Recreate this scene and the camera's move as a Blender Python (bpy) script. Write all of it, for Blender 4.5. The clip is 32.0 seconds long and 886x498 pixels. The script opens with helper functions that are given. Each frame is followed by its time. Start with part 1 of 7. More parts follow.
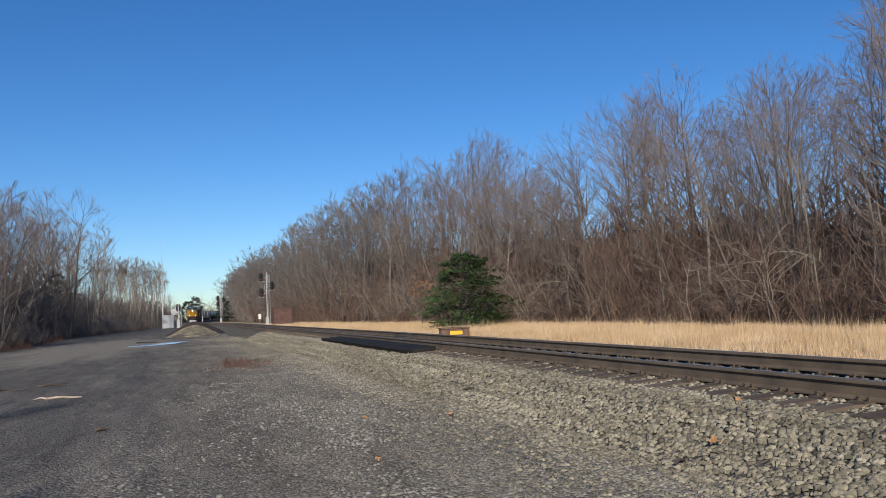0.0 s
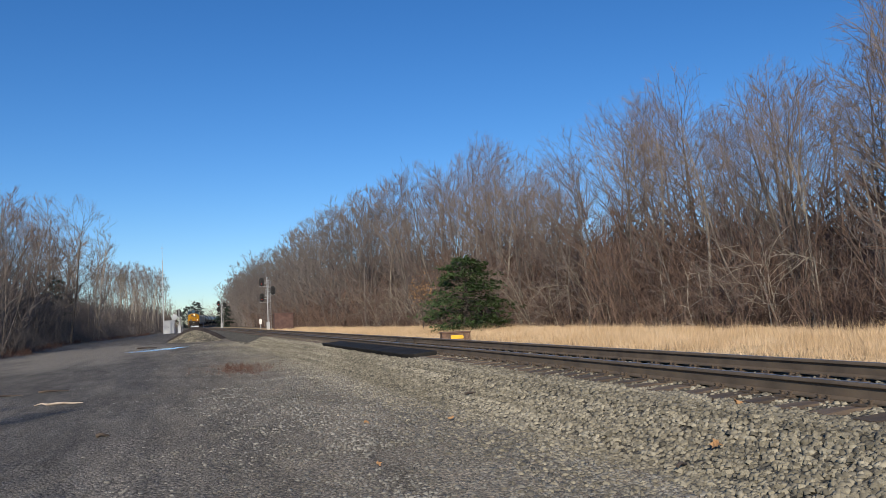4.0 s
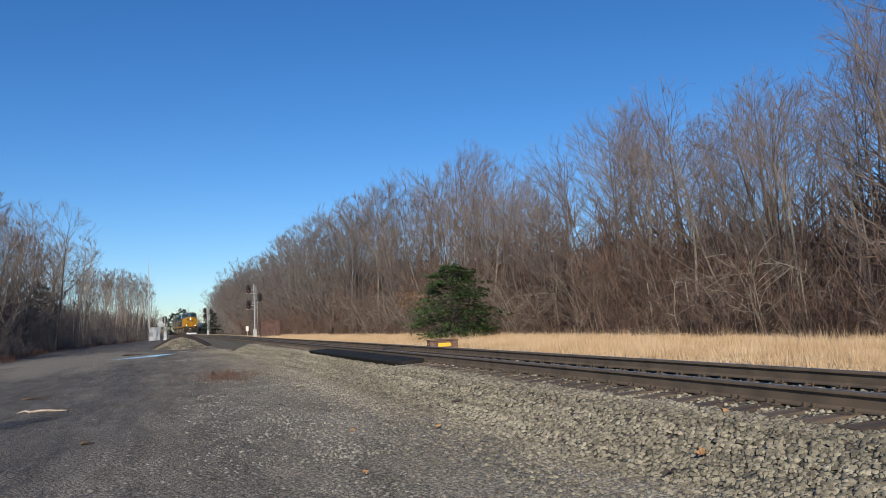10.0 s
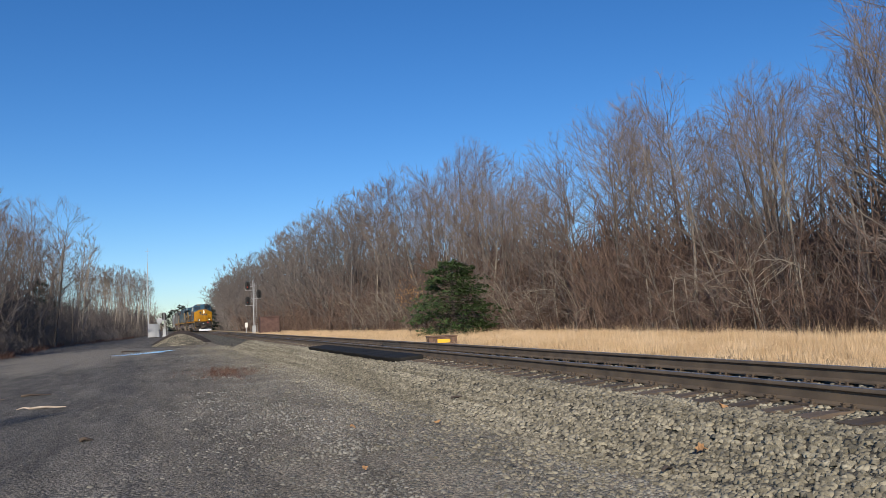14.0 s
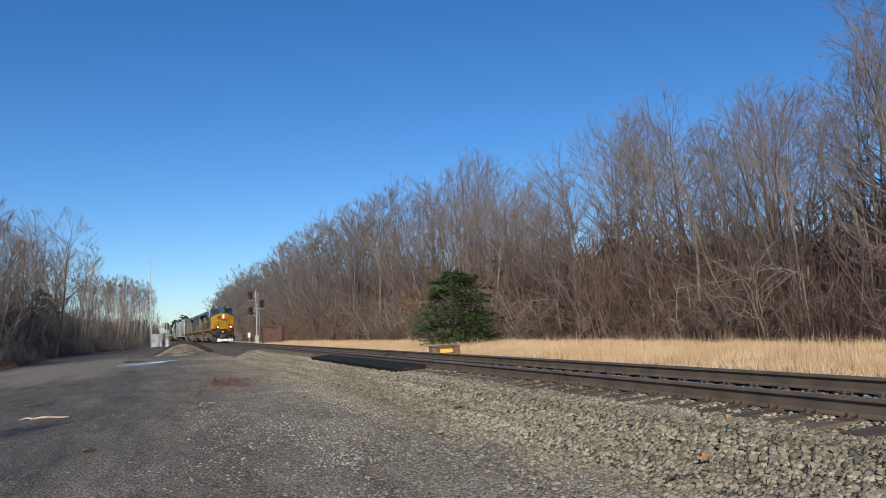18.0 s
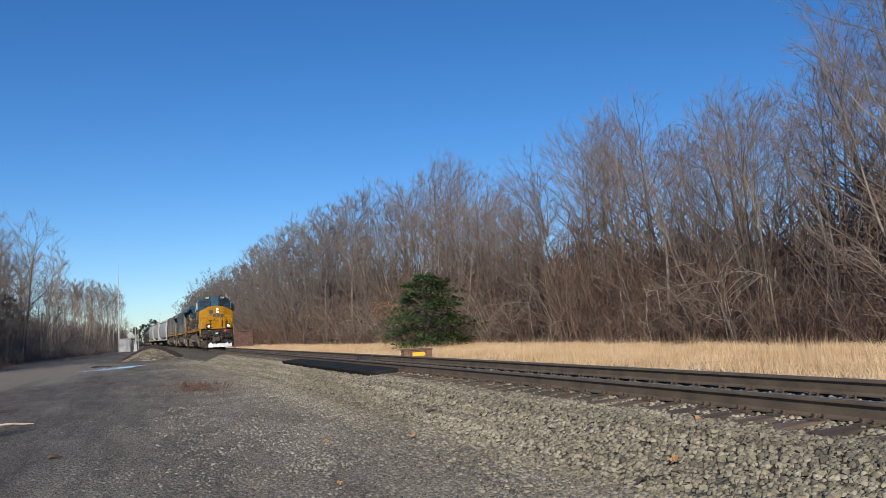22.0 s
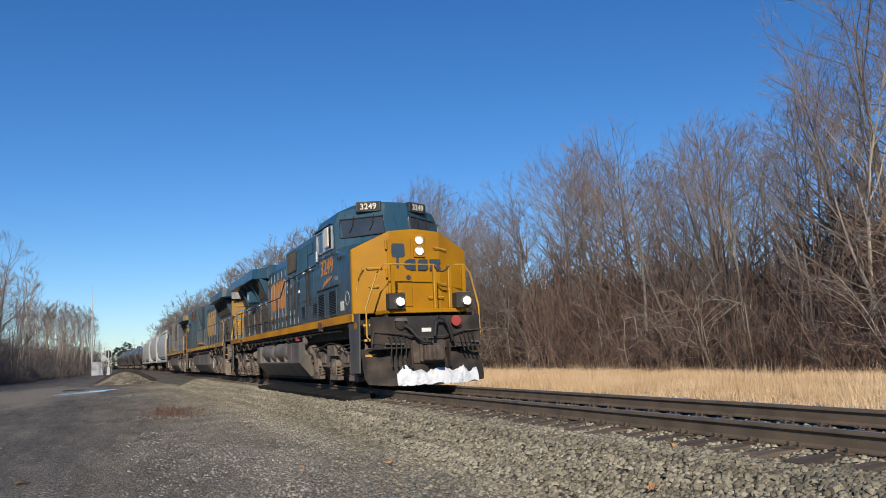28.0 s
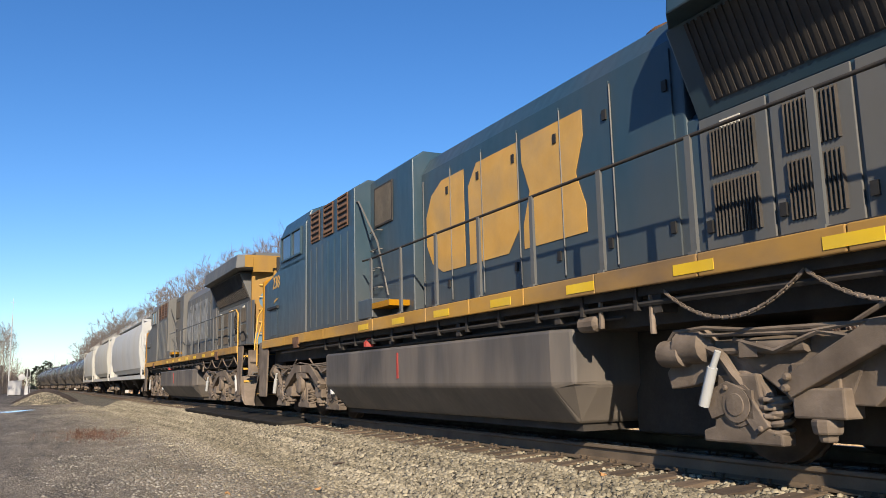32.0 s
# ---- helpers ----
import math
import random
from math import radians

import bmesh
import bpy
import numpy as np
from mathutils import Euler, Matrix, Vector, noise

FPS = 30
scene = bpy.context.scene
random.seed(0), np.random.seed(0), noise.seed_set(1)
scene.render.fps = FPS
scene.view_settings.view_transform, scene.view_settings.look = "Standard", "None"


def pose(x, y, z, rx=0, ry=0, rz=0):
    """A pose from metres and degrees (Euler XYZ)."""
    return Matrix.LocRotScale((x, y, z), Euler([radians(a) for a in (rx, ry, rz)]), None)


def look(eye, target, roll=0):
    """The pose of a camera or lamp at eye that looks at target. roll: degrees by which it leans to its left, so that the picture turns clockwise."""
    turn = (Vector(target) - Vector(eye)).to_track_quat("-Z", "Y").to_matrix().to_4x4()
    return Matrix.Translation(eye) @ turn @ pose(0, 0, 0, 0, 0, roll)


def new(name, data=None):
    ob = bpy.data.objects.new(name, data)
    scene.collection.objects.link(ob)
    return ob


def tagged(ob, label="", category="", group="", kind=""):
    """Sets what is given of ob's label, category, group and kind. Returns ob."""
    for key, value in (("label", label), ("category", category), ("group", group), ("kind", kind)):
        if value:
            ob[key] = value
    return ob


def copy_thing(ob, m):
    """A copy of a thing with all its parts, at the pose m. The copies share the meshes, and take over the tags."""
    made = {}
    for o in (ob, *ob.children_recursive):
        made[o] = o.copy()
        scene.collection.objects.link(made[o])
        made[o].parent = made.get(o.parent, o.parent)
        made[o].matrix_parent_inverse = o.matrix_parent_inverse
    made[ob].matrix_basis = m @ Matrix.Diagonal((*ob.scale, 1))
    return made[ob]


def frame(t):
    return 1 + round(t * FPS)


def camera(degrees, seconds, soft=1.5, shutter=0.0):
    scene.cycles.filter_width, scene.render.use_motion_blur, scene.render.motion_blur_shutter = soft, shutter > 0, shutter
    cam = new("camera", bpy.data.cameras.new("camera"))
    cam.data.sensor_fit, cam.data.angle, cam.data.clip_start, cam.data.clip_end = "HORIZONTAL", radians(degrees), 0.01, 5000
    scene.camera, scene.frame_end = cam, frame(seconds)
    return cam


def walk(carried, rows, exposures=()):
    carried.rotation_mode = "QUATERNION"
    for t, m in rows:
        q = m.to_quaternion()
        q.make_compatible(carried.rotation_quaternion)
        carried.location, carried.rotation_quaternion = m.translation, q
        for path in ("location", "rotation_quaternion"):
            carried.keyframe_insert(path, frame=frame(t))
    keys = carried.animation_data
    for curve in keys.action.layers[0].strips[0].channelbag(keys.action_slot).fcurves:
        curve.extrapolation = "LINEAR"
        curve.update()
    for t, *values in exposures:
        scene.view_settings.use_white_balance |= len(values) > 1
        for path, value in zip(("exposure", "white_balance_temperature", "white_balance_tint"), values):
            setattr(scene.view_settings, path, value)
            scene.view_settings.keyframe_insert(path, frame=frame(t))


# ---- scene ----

# ---------------------------------------------------------------- camera
EYE = (0.0, 0.0, 0.84)          # held at eye height beside the track; z = 0 is the top of the rail
cam = camera(58.0, 32.0, soft=0.55)
walk(cam, [(t, pose(*EYE, 90 + pitch, roll, yaw)) for t, yaw, pitch, roll in (
    (0, -16.916, 4.234, 2.523), (0.5, -16.941, 4.256, 2.608), (1, -16.984, 4.233, 2.675), (1.5, -17.024, 4.196, 2.725),
    (2, -17.019, 4.199, 2.760), (2.5, -16.974, 4.257, 2.771), (3, -16.922, 4.352, 2.765), (3.5, -16.871, 4.466, 2.761),
    (5.5, -17.007, 4.729, 2.530), (6, -17.082, 4.855, 2.438), (6.5, -17.154, 4.969, 2.391), (7, -17.223, 5.050, 2.377),
    (7.5, -17.293, 5.099, 2.393), (8, -17.380, 5.137, 2.433), (8.5, -17.486, 5.171, 2.496), (9, -17.590, 5.182, 2.556),
    (9.5, -17.681, 5.142, 2.586), (10, -17.754, 5.042, 2.582), (10.5, -17.794, 4.899, 2.566), (11, -17.808, 4.761, 2.557),
    (11.5, -17.816, 4.671, 2.544), (12, -17.817, 4.631, 2.546), (12.5, -17.814, 4.624, 2.562), (13, -17.811, 4.636, 2.581),
    (13.5, -17.813, 4.682, 2.609), (14, -17.816, 4.774, 2.627), (14.5, -17.814, 4.894, 2.640), (16.5, -17.532, 5.199, 2.633),
    (17, -17.466, 5.282, 2.660), (17.5, -17.480, 5.379, 2.679), (18, -17.614, 5.479, 2.674), (18.5, -17.847, 5.554, 2.658),
    (19, -18.108, 5.576, 2.662), (19.5, -18.337, 5.554, 2.687), (20, -18.529, 5.537, 2.721), (20.5, -18.718, 5.552, 2.761),
    (21, -18.948, 5.581, 2.808), (21.5, -19.247, 5.604, 2.855), (22, -19.603, 5.617, 2.901), (22.5, -20.079, 5.620, 2.902),
    (23, -20.689, 5.656, 2.838), (23.5, -21.285, 5.828, 2.718), (24, -21.701, 6.067, 2.518), (24.5, -21.717, 6.377, 2.368),
    (25, -21.269, 6.686, 2.293), (25.5, -20.592, 6.926, 2.258), (27.5, -20.364, 7.222, 2.519), (28, -21.171, 7.351, 2.478),
    (28.5, -22.220, 7.583, 2.492), (29, -23.383, 7.973, 2.165), (29.5, -24.448, 8.345, 1.952), (30, -25.241, 8.610, 1.879),
    (30.5, -25.682, 8.777, 1.695), (31, -25.852, 8.845, 1.591), (31.5, -25.861, 8.947, 1.541), (32, -25.852, 9.035, 1.346),)], exposures=[(0, 0.0, 6500, 10), (25.5, 0.0, 6500, 10), (28.5, 0.05, 6700, 11), (30.0, 0.52, 7250, 13), (32.0, 0.58, 7300, 13)])

# ---------------------------------------------------------------- sky and sun
SUN_AZ, SUN_EL = radians(203), radians(27)      # azimuth clockwise from +y
world = bpy.data.worlds.new("world")
scene.world = world
world.use_nodes = True
_n = world.node_tree.nodes
_sky = _n.new("ShaderNodeTexSky")
_sky.sky_type, _sky.sun_disc = "NISHITA", False
_sky.sun_elevation, _sky.sun_rotation = SUN_EL, SUN_AZ
_sky.air_density, _sky.dust_density, _sky.ozone_density, _sky.altitude = 1.0, 0.0, 4.0, 200
_n["Background"].inputs["Strength"].default_value = 0.1
_hs = _n.new("ShaderNodeHueSaturation")          # the clip's camera shows a deep, cold blue
_hs.inputs["Saturation"].default_value = 1.22
_mx = _n.new("ShaderNodeMix")
_mx.data_type, _mx.blend_type = "RGBA", "MULTIPLY"
_mx.inputs[0].default_value = 1.0
_mx.inputs[7].default_value = (0.8, 0.93, 1.12, 1)
world.node_tree.links.new(_sky.outputs[0], _hs.inputs["Color"])
world.node_tree.links.new(_hs.outputs[0], _mx.inputs[6])
world.node_tree.links.new(_mx.outputs[2], _n["Background"].inputs["Color"])
sun = new("sun", bpy.data.lights.new("sun", "SUN"))
sun.data.energy, sun.data.angle, sun.data.color = 4.8, radians(0.6), (1.0, 0.91, 0.77)
sun.matrix_world = look((math.sin(SUN_AZ) * math.cos(SUN_EL) * 50, math.cos(SUN_AZ) * math.cos(SUN_EL) * 50, math.sin(SUN_EL) * 50), (0, 0, 0))

# ---------------------------------------------------------------- line of the track
KNOT_S = (-80, 0, 40, 80, 130, 200, 700)
KNOT_K = (1.004, 1.004, 0.195, -0.374, 1.173, -0.749, -0.749)    # bend per kilometre
_S = np.arange(-80, 700, 0.5)
_k = np.interp(_S, KNOT_S, KNOT_K) / 1000
_th = np.cumsum(_k) * 0.5
_th -= np.interp(0, _S, _th)
_px = np.cumsum(-np.sin(_th)) * 0.5
_py = np.cumsum(np.cos(_th)) * 0.5
_px += 6.70 - np.interp(0, _S, _px)
_py -= np.interp(0, _S, _py)


def on_track(s, u=0.0, z=0.0):
    """The place s metres along the track, u metres to its far side."""
    th = float(np.interp(s, _S, _th))
    return Vector((float(np.interp(s, _S, _px)) + u * math.cos(th), float(np.interp(s, _S, _py)) + u * math.sin(th), z))


def heading(s):
    return float(np.interp(s, _S, _th))


def train_at(t):
    """Where the leading nose stands on the track at t seconds."""
    return 270.58408 - 8.8489812 * t + 0.013745195 * t ** 2 + 0.00018841102 * t ** 3 - 3.0510523e-05 * t ** 4


GROUND = -0.70

# ---------------------------------------------------------------- materials
def material(name, stops, scale=4.0, rough=0.6, metal=0.0, bump=0.2, bump_scale=30.0, grime=None, grime_amount=0.5, grime_scale=1.2,
             per_object=0.0, per_island=0.0, detail=6.0, bump_dist=0.01, rough_var=0.15, stretch=(1, 1, 1), coords="Object", spec=0.5, dust=None):
    """Two scales of colour variation, fine relief, and an optional layer of dirt in patches."""
    m = bpy.data.materials.new(name)
    m.use_nodes = True
    nt = m.node_tree
    n, link = nt.nodes, nt.links.new
    b = n["Principled BSDF"]
    b.inputs["Metallic"].default_value = metal
    b.inputs["Specular IOR Level"].default_value = spec
    tc = n.new("ShaderNodeTexCoord")
    mp = n.new("ShaderNodeMapping")
    mp.inputs["Scale"].default_value = stretch
    link(tc.outputs[coords], mp.inputs[0])
    big = n.new("ShaderNodeTexNoise")
    big.inputs["Scale"].default_value, big.inputs["Detail"].default_value = scale, detail
    link(mp.outputs[0], big.inputs["Vector"])
    ramp = n.new("ShaderNodeValToRGB")
    cr = ramp.color_ramp
    while len(cr.elements) < len(stops):
        cr.elements.new(0.5)
    for i, c in enumerate(stops):
        cr.elements[i].position = 0.28 + 0.44 * i / max(1, len(stops) - 1)
        cr.elements[i].color = (*c, 1)
    link(big.outputs["Fac"], ramp.inputs[0])
    colour = ramp.outputs[0]
    if grime:
        g = n.new("ShaderNodeTexNoise")
        g.inputs["Scale"].default_value, g.inputs["Detail"].default_value = grime_scale, 8
        link(mp.outputs[0], g.inputs["Vector"])
        gr = n.new("ShaderNodeMapRange")
        gr.inputs[1].default_value, gr.inputs[2].default_value, gr.inputs[4].default_value = 0.42, 0.68, grime_amount
        link(g.outputs["Fac"], gr.inputs[0])
        mx = n.new("ShaderNodeMix")
        mx.data_type = "RGBA"
        link(gr.outputs[0], mx.inputs[0])
        link(colour, mx.inputs[6])
        mx.inputs[7].default_value = (*grime, 1)
        colour = mx.outputs[2]
    if dust:
        # road dust thrown up from below: colour, height where it is thickest, height where it ends, amount
        xyz = n.new("ShaderNodeSeparateXYZ")
        link(tc.outputs["Object"], xyz.inputs[0])
        wv = n.new("ShaderNodeTexNoise")
        wv.inputs["Scale"].default_value, wv.inputs["Detail"].default_value = 1.1, 8
        link(mp.outputs[0], wv.inputs["Vector"])
        ad = n.new("ShaderNodeMath")
        ad.operation = "MULTIPLY_ADD"
        link(wv.outputs["Fac"], ad.inputs[0])
        ad.inputs[1].default_value = -1.6
        link(xyz.outputs[2], ad.inputs[2])
        rg = n.new("ShaderNodeMapRange")
        rg.inputs[1].default_value, rg.inputs[2].default_value, rg.inputs[3].default_value, rg.inputs[4].default_value = dust[1] - .8, dust[2] - .8, dust[3], 0
        link(ad.outputs[0], rg.inputs[0])
        mx = n.new("ShaderNodeMix")
        mx.data_type = "RGBA"
        link(rg.outputs[0], mx.inputs[0])
        link(colour, mx.inputs[6])
        mx.inputs[7].default_value = (*dust[0], 1)
        colour = mx.outputs[2]
    for amount, node, socket in ((per_object, "ShaderNodeObjectInfo", "Random"), (per_island, "ShaderNodeNewGeometry", "Random Per Island")):
        if amount:
            oi = n.new(node)
            mr = n.new("ShaderNodeMapRange")
            mr.inputs[3].default_value, mr.inputs[4].default_value = 1 - amount, 1 + amount
            link(oi.outputs[socket], mr.inputs[0])
            hs = n.new("ShaderNodeHueSaturation")
            link(mr.outputs[0], hs.inputs["Value"])
            link(colour, hs.inputs["Color"])
            colour = hs.outputs[0]
    link(colour, b.inputs["Base Color"])
    fine = n.new("ShaderNodeTexNoise")
    fine.inputs["Scale"].default_value, fine.inputs["Detail"].default_value = bump_scale, 5
    link(mp.outputs[0], fine.inputs["Vector"])
    mr = n.new("ShaderNodeMapRange")
    mr.inputs[3].default_value, mr.inputs[4].default_value = max(0.02, rough - rough_var), min(1, rough + rough_var)
    link(fine.outputs["Fac"], mr.inputs[0])
    link(mr.outputs[0], b.inputs["Roughness"])
    if bump:
        bp = n.new("ShaderNodeBump")
        bp.inputs["Strength"].default_value, bp.inputs["Distance"].default_value = bump, bump_dist
        link(fine.outputs["Fac"], bp.inputs["Height"])
        link(bp.outputs[0], b.inputs["Normal"])
    return m


def stones_material(name, stops, cell, patch, patch_colour, patch_amount, joint=0.35, bump=0.9, fine=3.0, tints=None):
    """Broken stone: cells of two sizes in several greys, dark between them, with patches of finer dirt."""
    m = bpy.data.materials.new(name)
    m.use_nodes = True
    nt = m.node_tree
    n, link = nt.nodes, nt.links.new
    b = n["Principled BSDF"]
    b.inputs["Roughness"].default_value = 0.92
    b.inputs["Specular IOR Level"].default_value = 0.25
    geo = n.new("ShaderNodeNewGeometry")
    heights = []
    cols = []
    for k in (1.0, fine):
        v = n.new("ShaderNodeTexVoronoi")
        v.inputs["Scale"].default_value = k / cell
        v.inputs["Randomness"].default_value = 1.0
        link(geo.outputs["Position"], v.inputs["Vector"])
        sep = n.new("ShaderNodeSeparateColor")
        link(v.outputs["Color"], sep.inputs[0])
        ramp = n.new("ShaderNodeValToRGB")
        cr = ramp.color_ramp
        while len(cr.elements) < len(stops):
            cr.elements.new(0.5)
        for i, c in enumerate(stops):
            cr.elements[i].position = i / (len(stops) - 1)
            cr.elements[i].color = (*c, 1)
        link(sep.outputs[0], ramp.inputs[0])
        cols.append(ramp.outputs[0])
        heights.append(v.outputs["Distance"])
    mixn = n.new("ShaderNodeTexNoise")
    mixn.inputs["Scale"].default_value, mixn.inputs["Detail"].default_value = 0.9, 6
    link(geo.outputs["Position"], mixn.inputs["Vector"])
    mr = n.new("ShaderNodeMapRange")
    mr.inputs[1].default_value, mr.inputs[2].default_value = 0.42, 0.6
    link(mixn.outputs["Fac"], mr.inputs[0])
    mx = n.new("ShaderNodeMix")
    mx.data_type = "RGBA"
    link(mr.outputs[0], mx.inputs[0])
    link(cols[0], mx.inputs[6])
    link(cols[1], mx.inputs[7])
    pn = n.new("ShaderNodeTexNoise")
    pn.inputs["Scale"].default_value, pn.inputs["Detail"].default_value, pn.inputs["Roughness"].default_value = patch, 9, 0.65
    link(geo.outputs["Position"], pn.inputs["Vector"])
    pr = n.new("ShaderNodeMapRange")
    pr.inputs[1].default_value, pr.inputs[2].default_value, pr.inputs[4].default_value = 0.4, 0.66, patch_amount
    link(pn.outputs["Fac"], pr.inputs[0])
    mx2 = n.new("ShaderNodeMix")
    mx2.data_type = "RGBA"
    link(pr.outputs[0], mx2.inputs[0])
    link(mx.outputs[2], mx2.inputs[6])
    mx2.inputs[7].default_value = (*patch_colour, 1)
    dk = n.new("ShaderNodeMapRange")
    dk.inputs[1].default_value, dk.inputs[2].default_value, dk.inputs[3].default_value, dk.inputs[4].default_value = 0.3, 0.75, 1.0, 1 - joint
    link(heights[0], dk.inputs[0])
    hs = n.new("ShaderNodeHueSaturation")
    colour = mx2.outputs[2]
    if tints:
        # fine cinders, darkened partly for shade, on one side, browner gravel towards the track, streaked lengthwise
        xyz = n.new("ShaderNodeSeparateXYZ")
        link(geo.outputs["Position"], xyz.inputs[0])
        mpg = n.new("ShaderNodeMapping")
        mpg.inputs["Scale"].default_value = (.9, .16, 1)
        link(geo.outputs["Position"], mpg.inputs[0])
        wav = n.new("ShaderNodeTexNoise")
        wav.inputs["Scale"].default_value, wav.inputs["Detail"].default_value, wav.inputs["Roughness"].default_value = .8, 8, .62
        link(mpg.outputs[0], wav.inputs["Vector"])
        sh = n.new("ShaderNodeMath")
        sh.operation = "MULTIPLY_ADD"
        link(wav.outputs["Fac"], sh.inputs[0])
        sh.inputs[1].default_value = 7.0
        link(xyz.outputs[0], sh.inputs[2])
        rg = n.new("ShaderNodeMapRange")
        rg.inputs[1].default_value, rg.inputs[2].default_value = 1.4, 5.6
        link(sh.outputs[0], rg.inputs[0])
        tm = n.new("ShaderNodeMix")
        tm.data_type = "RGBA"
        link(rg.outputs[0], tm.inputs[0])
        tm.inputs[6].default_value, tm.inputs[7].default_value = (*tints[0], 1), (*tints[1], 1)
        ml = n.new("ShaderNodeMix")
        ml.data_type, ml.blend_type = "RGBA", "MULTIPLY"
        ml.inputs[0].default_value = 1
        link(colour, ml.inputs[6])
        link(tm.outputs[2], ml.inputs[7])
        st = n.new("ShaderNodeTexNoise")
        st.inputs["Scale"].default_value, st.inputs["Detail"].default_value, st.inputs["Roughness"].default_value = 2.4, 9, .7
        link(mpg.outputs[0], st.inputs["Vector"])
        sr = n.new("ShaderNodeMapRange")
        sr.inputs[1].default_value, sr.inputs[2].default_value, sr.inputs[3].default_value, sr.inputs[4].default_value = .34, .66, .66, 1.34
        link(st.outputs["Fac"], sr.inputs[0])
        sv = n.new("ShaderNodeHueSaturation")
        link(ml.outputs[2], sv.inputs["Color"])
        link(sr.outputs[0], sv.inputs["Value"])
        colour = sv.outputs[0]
        # a worn sandy wheel track across the lot, its sunlit brightness painted in
        cen = n.new("ShaderNodeMapping")
        cen.vector_type = "POINT"
        cen.inputs["Location"].default_value, cen.inputs["Scale"].default_value = (6.5 / 6.0, -56 / 28.0, 0), (1 / 6.0, 1 / 28.0, 0)
        link(geo.outputs["Position"], cen.inputs[0])
        gr = n.new("ShaderNodeTexGradient")
        gr.gradient_type = "SPHERICAL"
        link(cen.outputs[0], gr.inputs[0])
        sm = n.new("ShaderNodeMath")
        sm.operation = "MULTIPLY_ADD"
        link(wav.outputs["Fac"], sm.inputs[0])
        sm.inputs[1].default_value = 1.6
        link(gr.outputs[1], sm.inputs[2])
        sg = n.new("ShaderNodeMapRange")
        sg.inputs[1].default_value, sg.inputs[2].default_value, sg.inputs[4].default_value = .86, 1.3, .9
        link(sm.outputs[0], sg.inputs[0])
        sx = n.new("ShaderNodeMix")
        sx.data_type = "RGBA"
        link(sg.outputs[0], sx.inputs[0])
        link(colour, sx.inputs[6])
        sx.inputs[7].default_value = (.35, .31, .25, 1)
        colour = sx.outputs[2]
    link(colour, hs.inputs["Color"])
    link(dk.outputs[0], hs.inputs["Value"])
    link(hs.outputs[0], b.inputs["Base Color"])
    add = n.new("ShaderNodeMath")
    add.operation = "MULTIPLY_ADD"
    link(heights[1], add.inputs[0])
    add.inputs[1].default_value = 0.4
    link(heights[0], add.inputs[2])
    bp = n.new("ShaderNodeBump")
    bp.invert = True
    bp.inputs["Strength"].default_value, bp.inputs["Distance"].default_value = bump, cell * 0.6
    link(add.outputs[0], bp.inputs["Height"])
    link(bp.outputs[0], b.inputs["Normal"])
    return m


def glow(name, colour, strength):
    m = bpy.data.materials.new(name)
    m.use_nodes = True
    b = m.node_tree.nodes["Principled BSDF"]
    b.inputs["Base Color"].default_value = (*colour, 1)
    b.inputs["Emission Color"].default_value = (*colour, 1)
    b.inputs["Emission Strength"].default_value = strength
    return m


# the first tint is dark cinder with some tree shade painted in
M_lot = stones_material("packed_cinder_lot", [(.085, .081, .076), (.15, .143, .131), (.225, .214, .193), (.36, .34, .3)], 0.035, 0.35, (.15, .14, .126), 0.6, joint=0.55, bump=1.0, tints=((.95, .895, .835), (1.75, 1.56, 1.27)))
M_ballast = stones_material("ballast_stone", [(.06, .055, .043), (.105, .096, .075), (.165, .15, .118), (.27, .248, .198)], 0.05, 0.6, (.2, .165, .115), 0.35, joint=0.6)
M_stone = material("loose_stone", [(.152, .134, .096), (.222, .197, .143), (.338, .303, .226)], scale=9, rough=.9, bump=.4, bump_scale=60, per_island=.45, coords="Generated", spec=.3)
M_stone1 = material("single_stone", [(.152, .134, .096), (.222, .197, .143), (.338, .303, .226)], scale=9, rough=.9, bump=.4, bump_scale=60, per_object=.45, spec=.3)
M_gravel = material("strewn_gravel", [(.125, .117, .098), (.195, .182, .152), (.3, .281, .237)], scale=9, rough=.9, bump=.3, bump_scale=60, per_island=.5, coords="Generated", spec=.3)
M_soil = material("leaf_litter_soil", [(.06, .042, .028), (.1, .07, .047), (.135, .098, .067)], scale=.7, rough=.95, bump=.8, bump_scale=9, bump_dist=.06, grime=(.07, .05, .035), grime_scale=3)
M_earth = material("dark_bare_earth", [(.026, .018, .014), (.042, .03, .023), (.062, .045, .034)], scale=2, rough=.95, bump=.9, bump_scale=7, bump_dist=.08)
M_drygrass_soil = material("dry_grass_thatch", [(.32, .23, .12), (.42, .31, .17), (.5, .38, .22)], scale=1.5, rough=.95, bump=.8, bump_scale=16, bump_dist=.08)
M_grass = material("dry_grass", [(.45, .305, .17), (.58, .415, .25), (.7, .54, .36)], scale=.5, rough=.8, bump=0, per_island=.22, spec=.2)
M_bark = material("grey_brown_bark", [(.095, .079, .067), (.15, .126, .106), (.225, .195, .166)], scale=3, rough=.95, bump=.5, bump_scale=22, bump_dist=.03, per_object=.4, stretch=(1, 1, .3), spec=.2)
M_bark_pale = material("pale_bark", [(.2, .17, .135), (.3, .262, .21), (.39, .35, .29)], scale=2.5, rough=.95, bump=.5, bump_scale=22, bump_dist=.03, per_object=.2, stretch=(1, 1, .3), spec=.2)
M_twig = material("bare_twigs", [(.115, .09, .078), (.175, .138, .12), (.245, .197, .172)], scale=.6, rough=.9, bump=0, per_object=.2, per_island=.2, spec=.2)
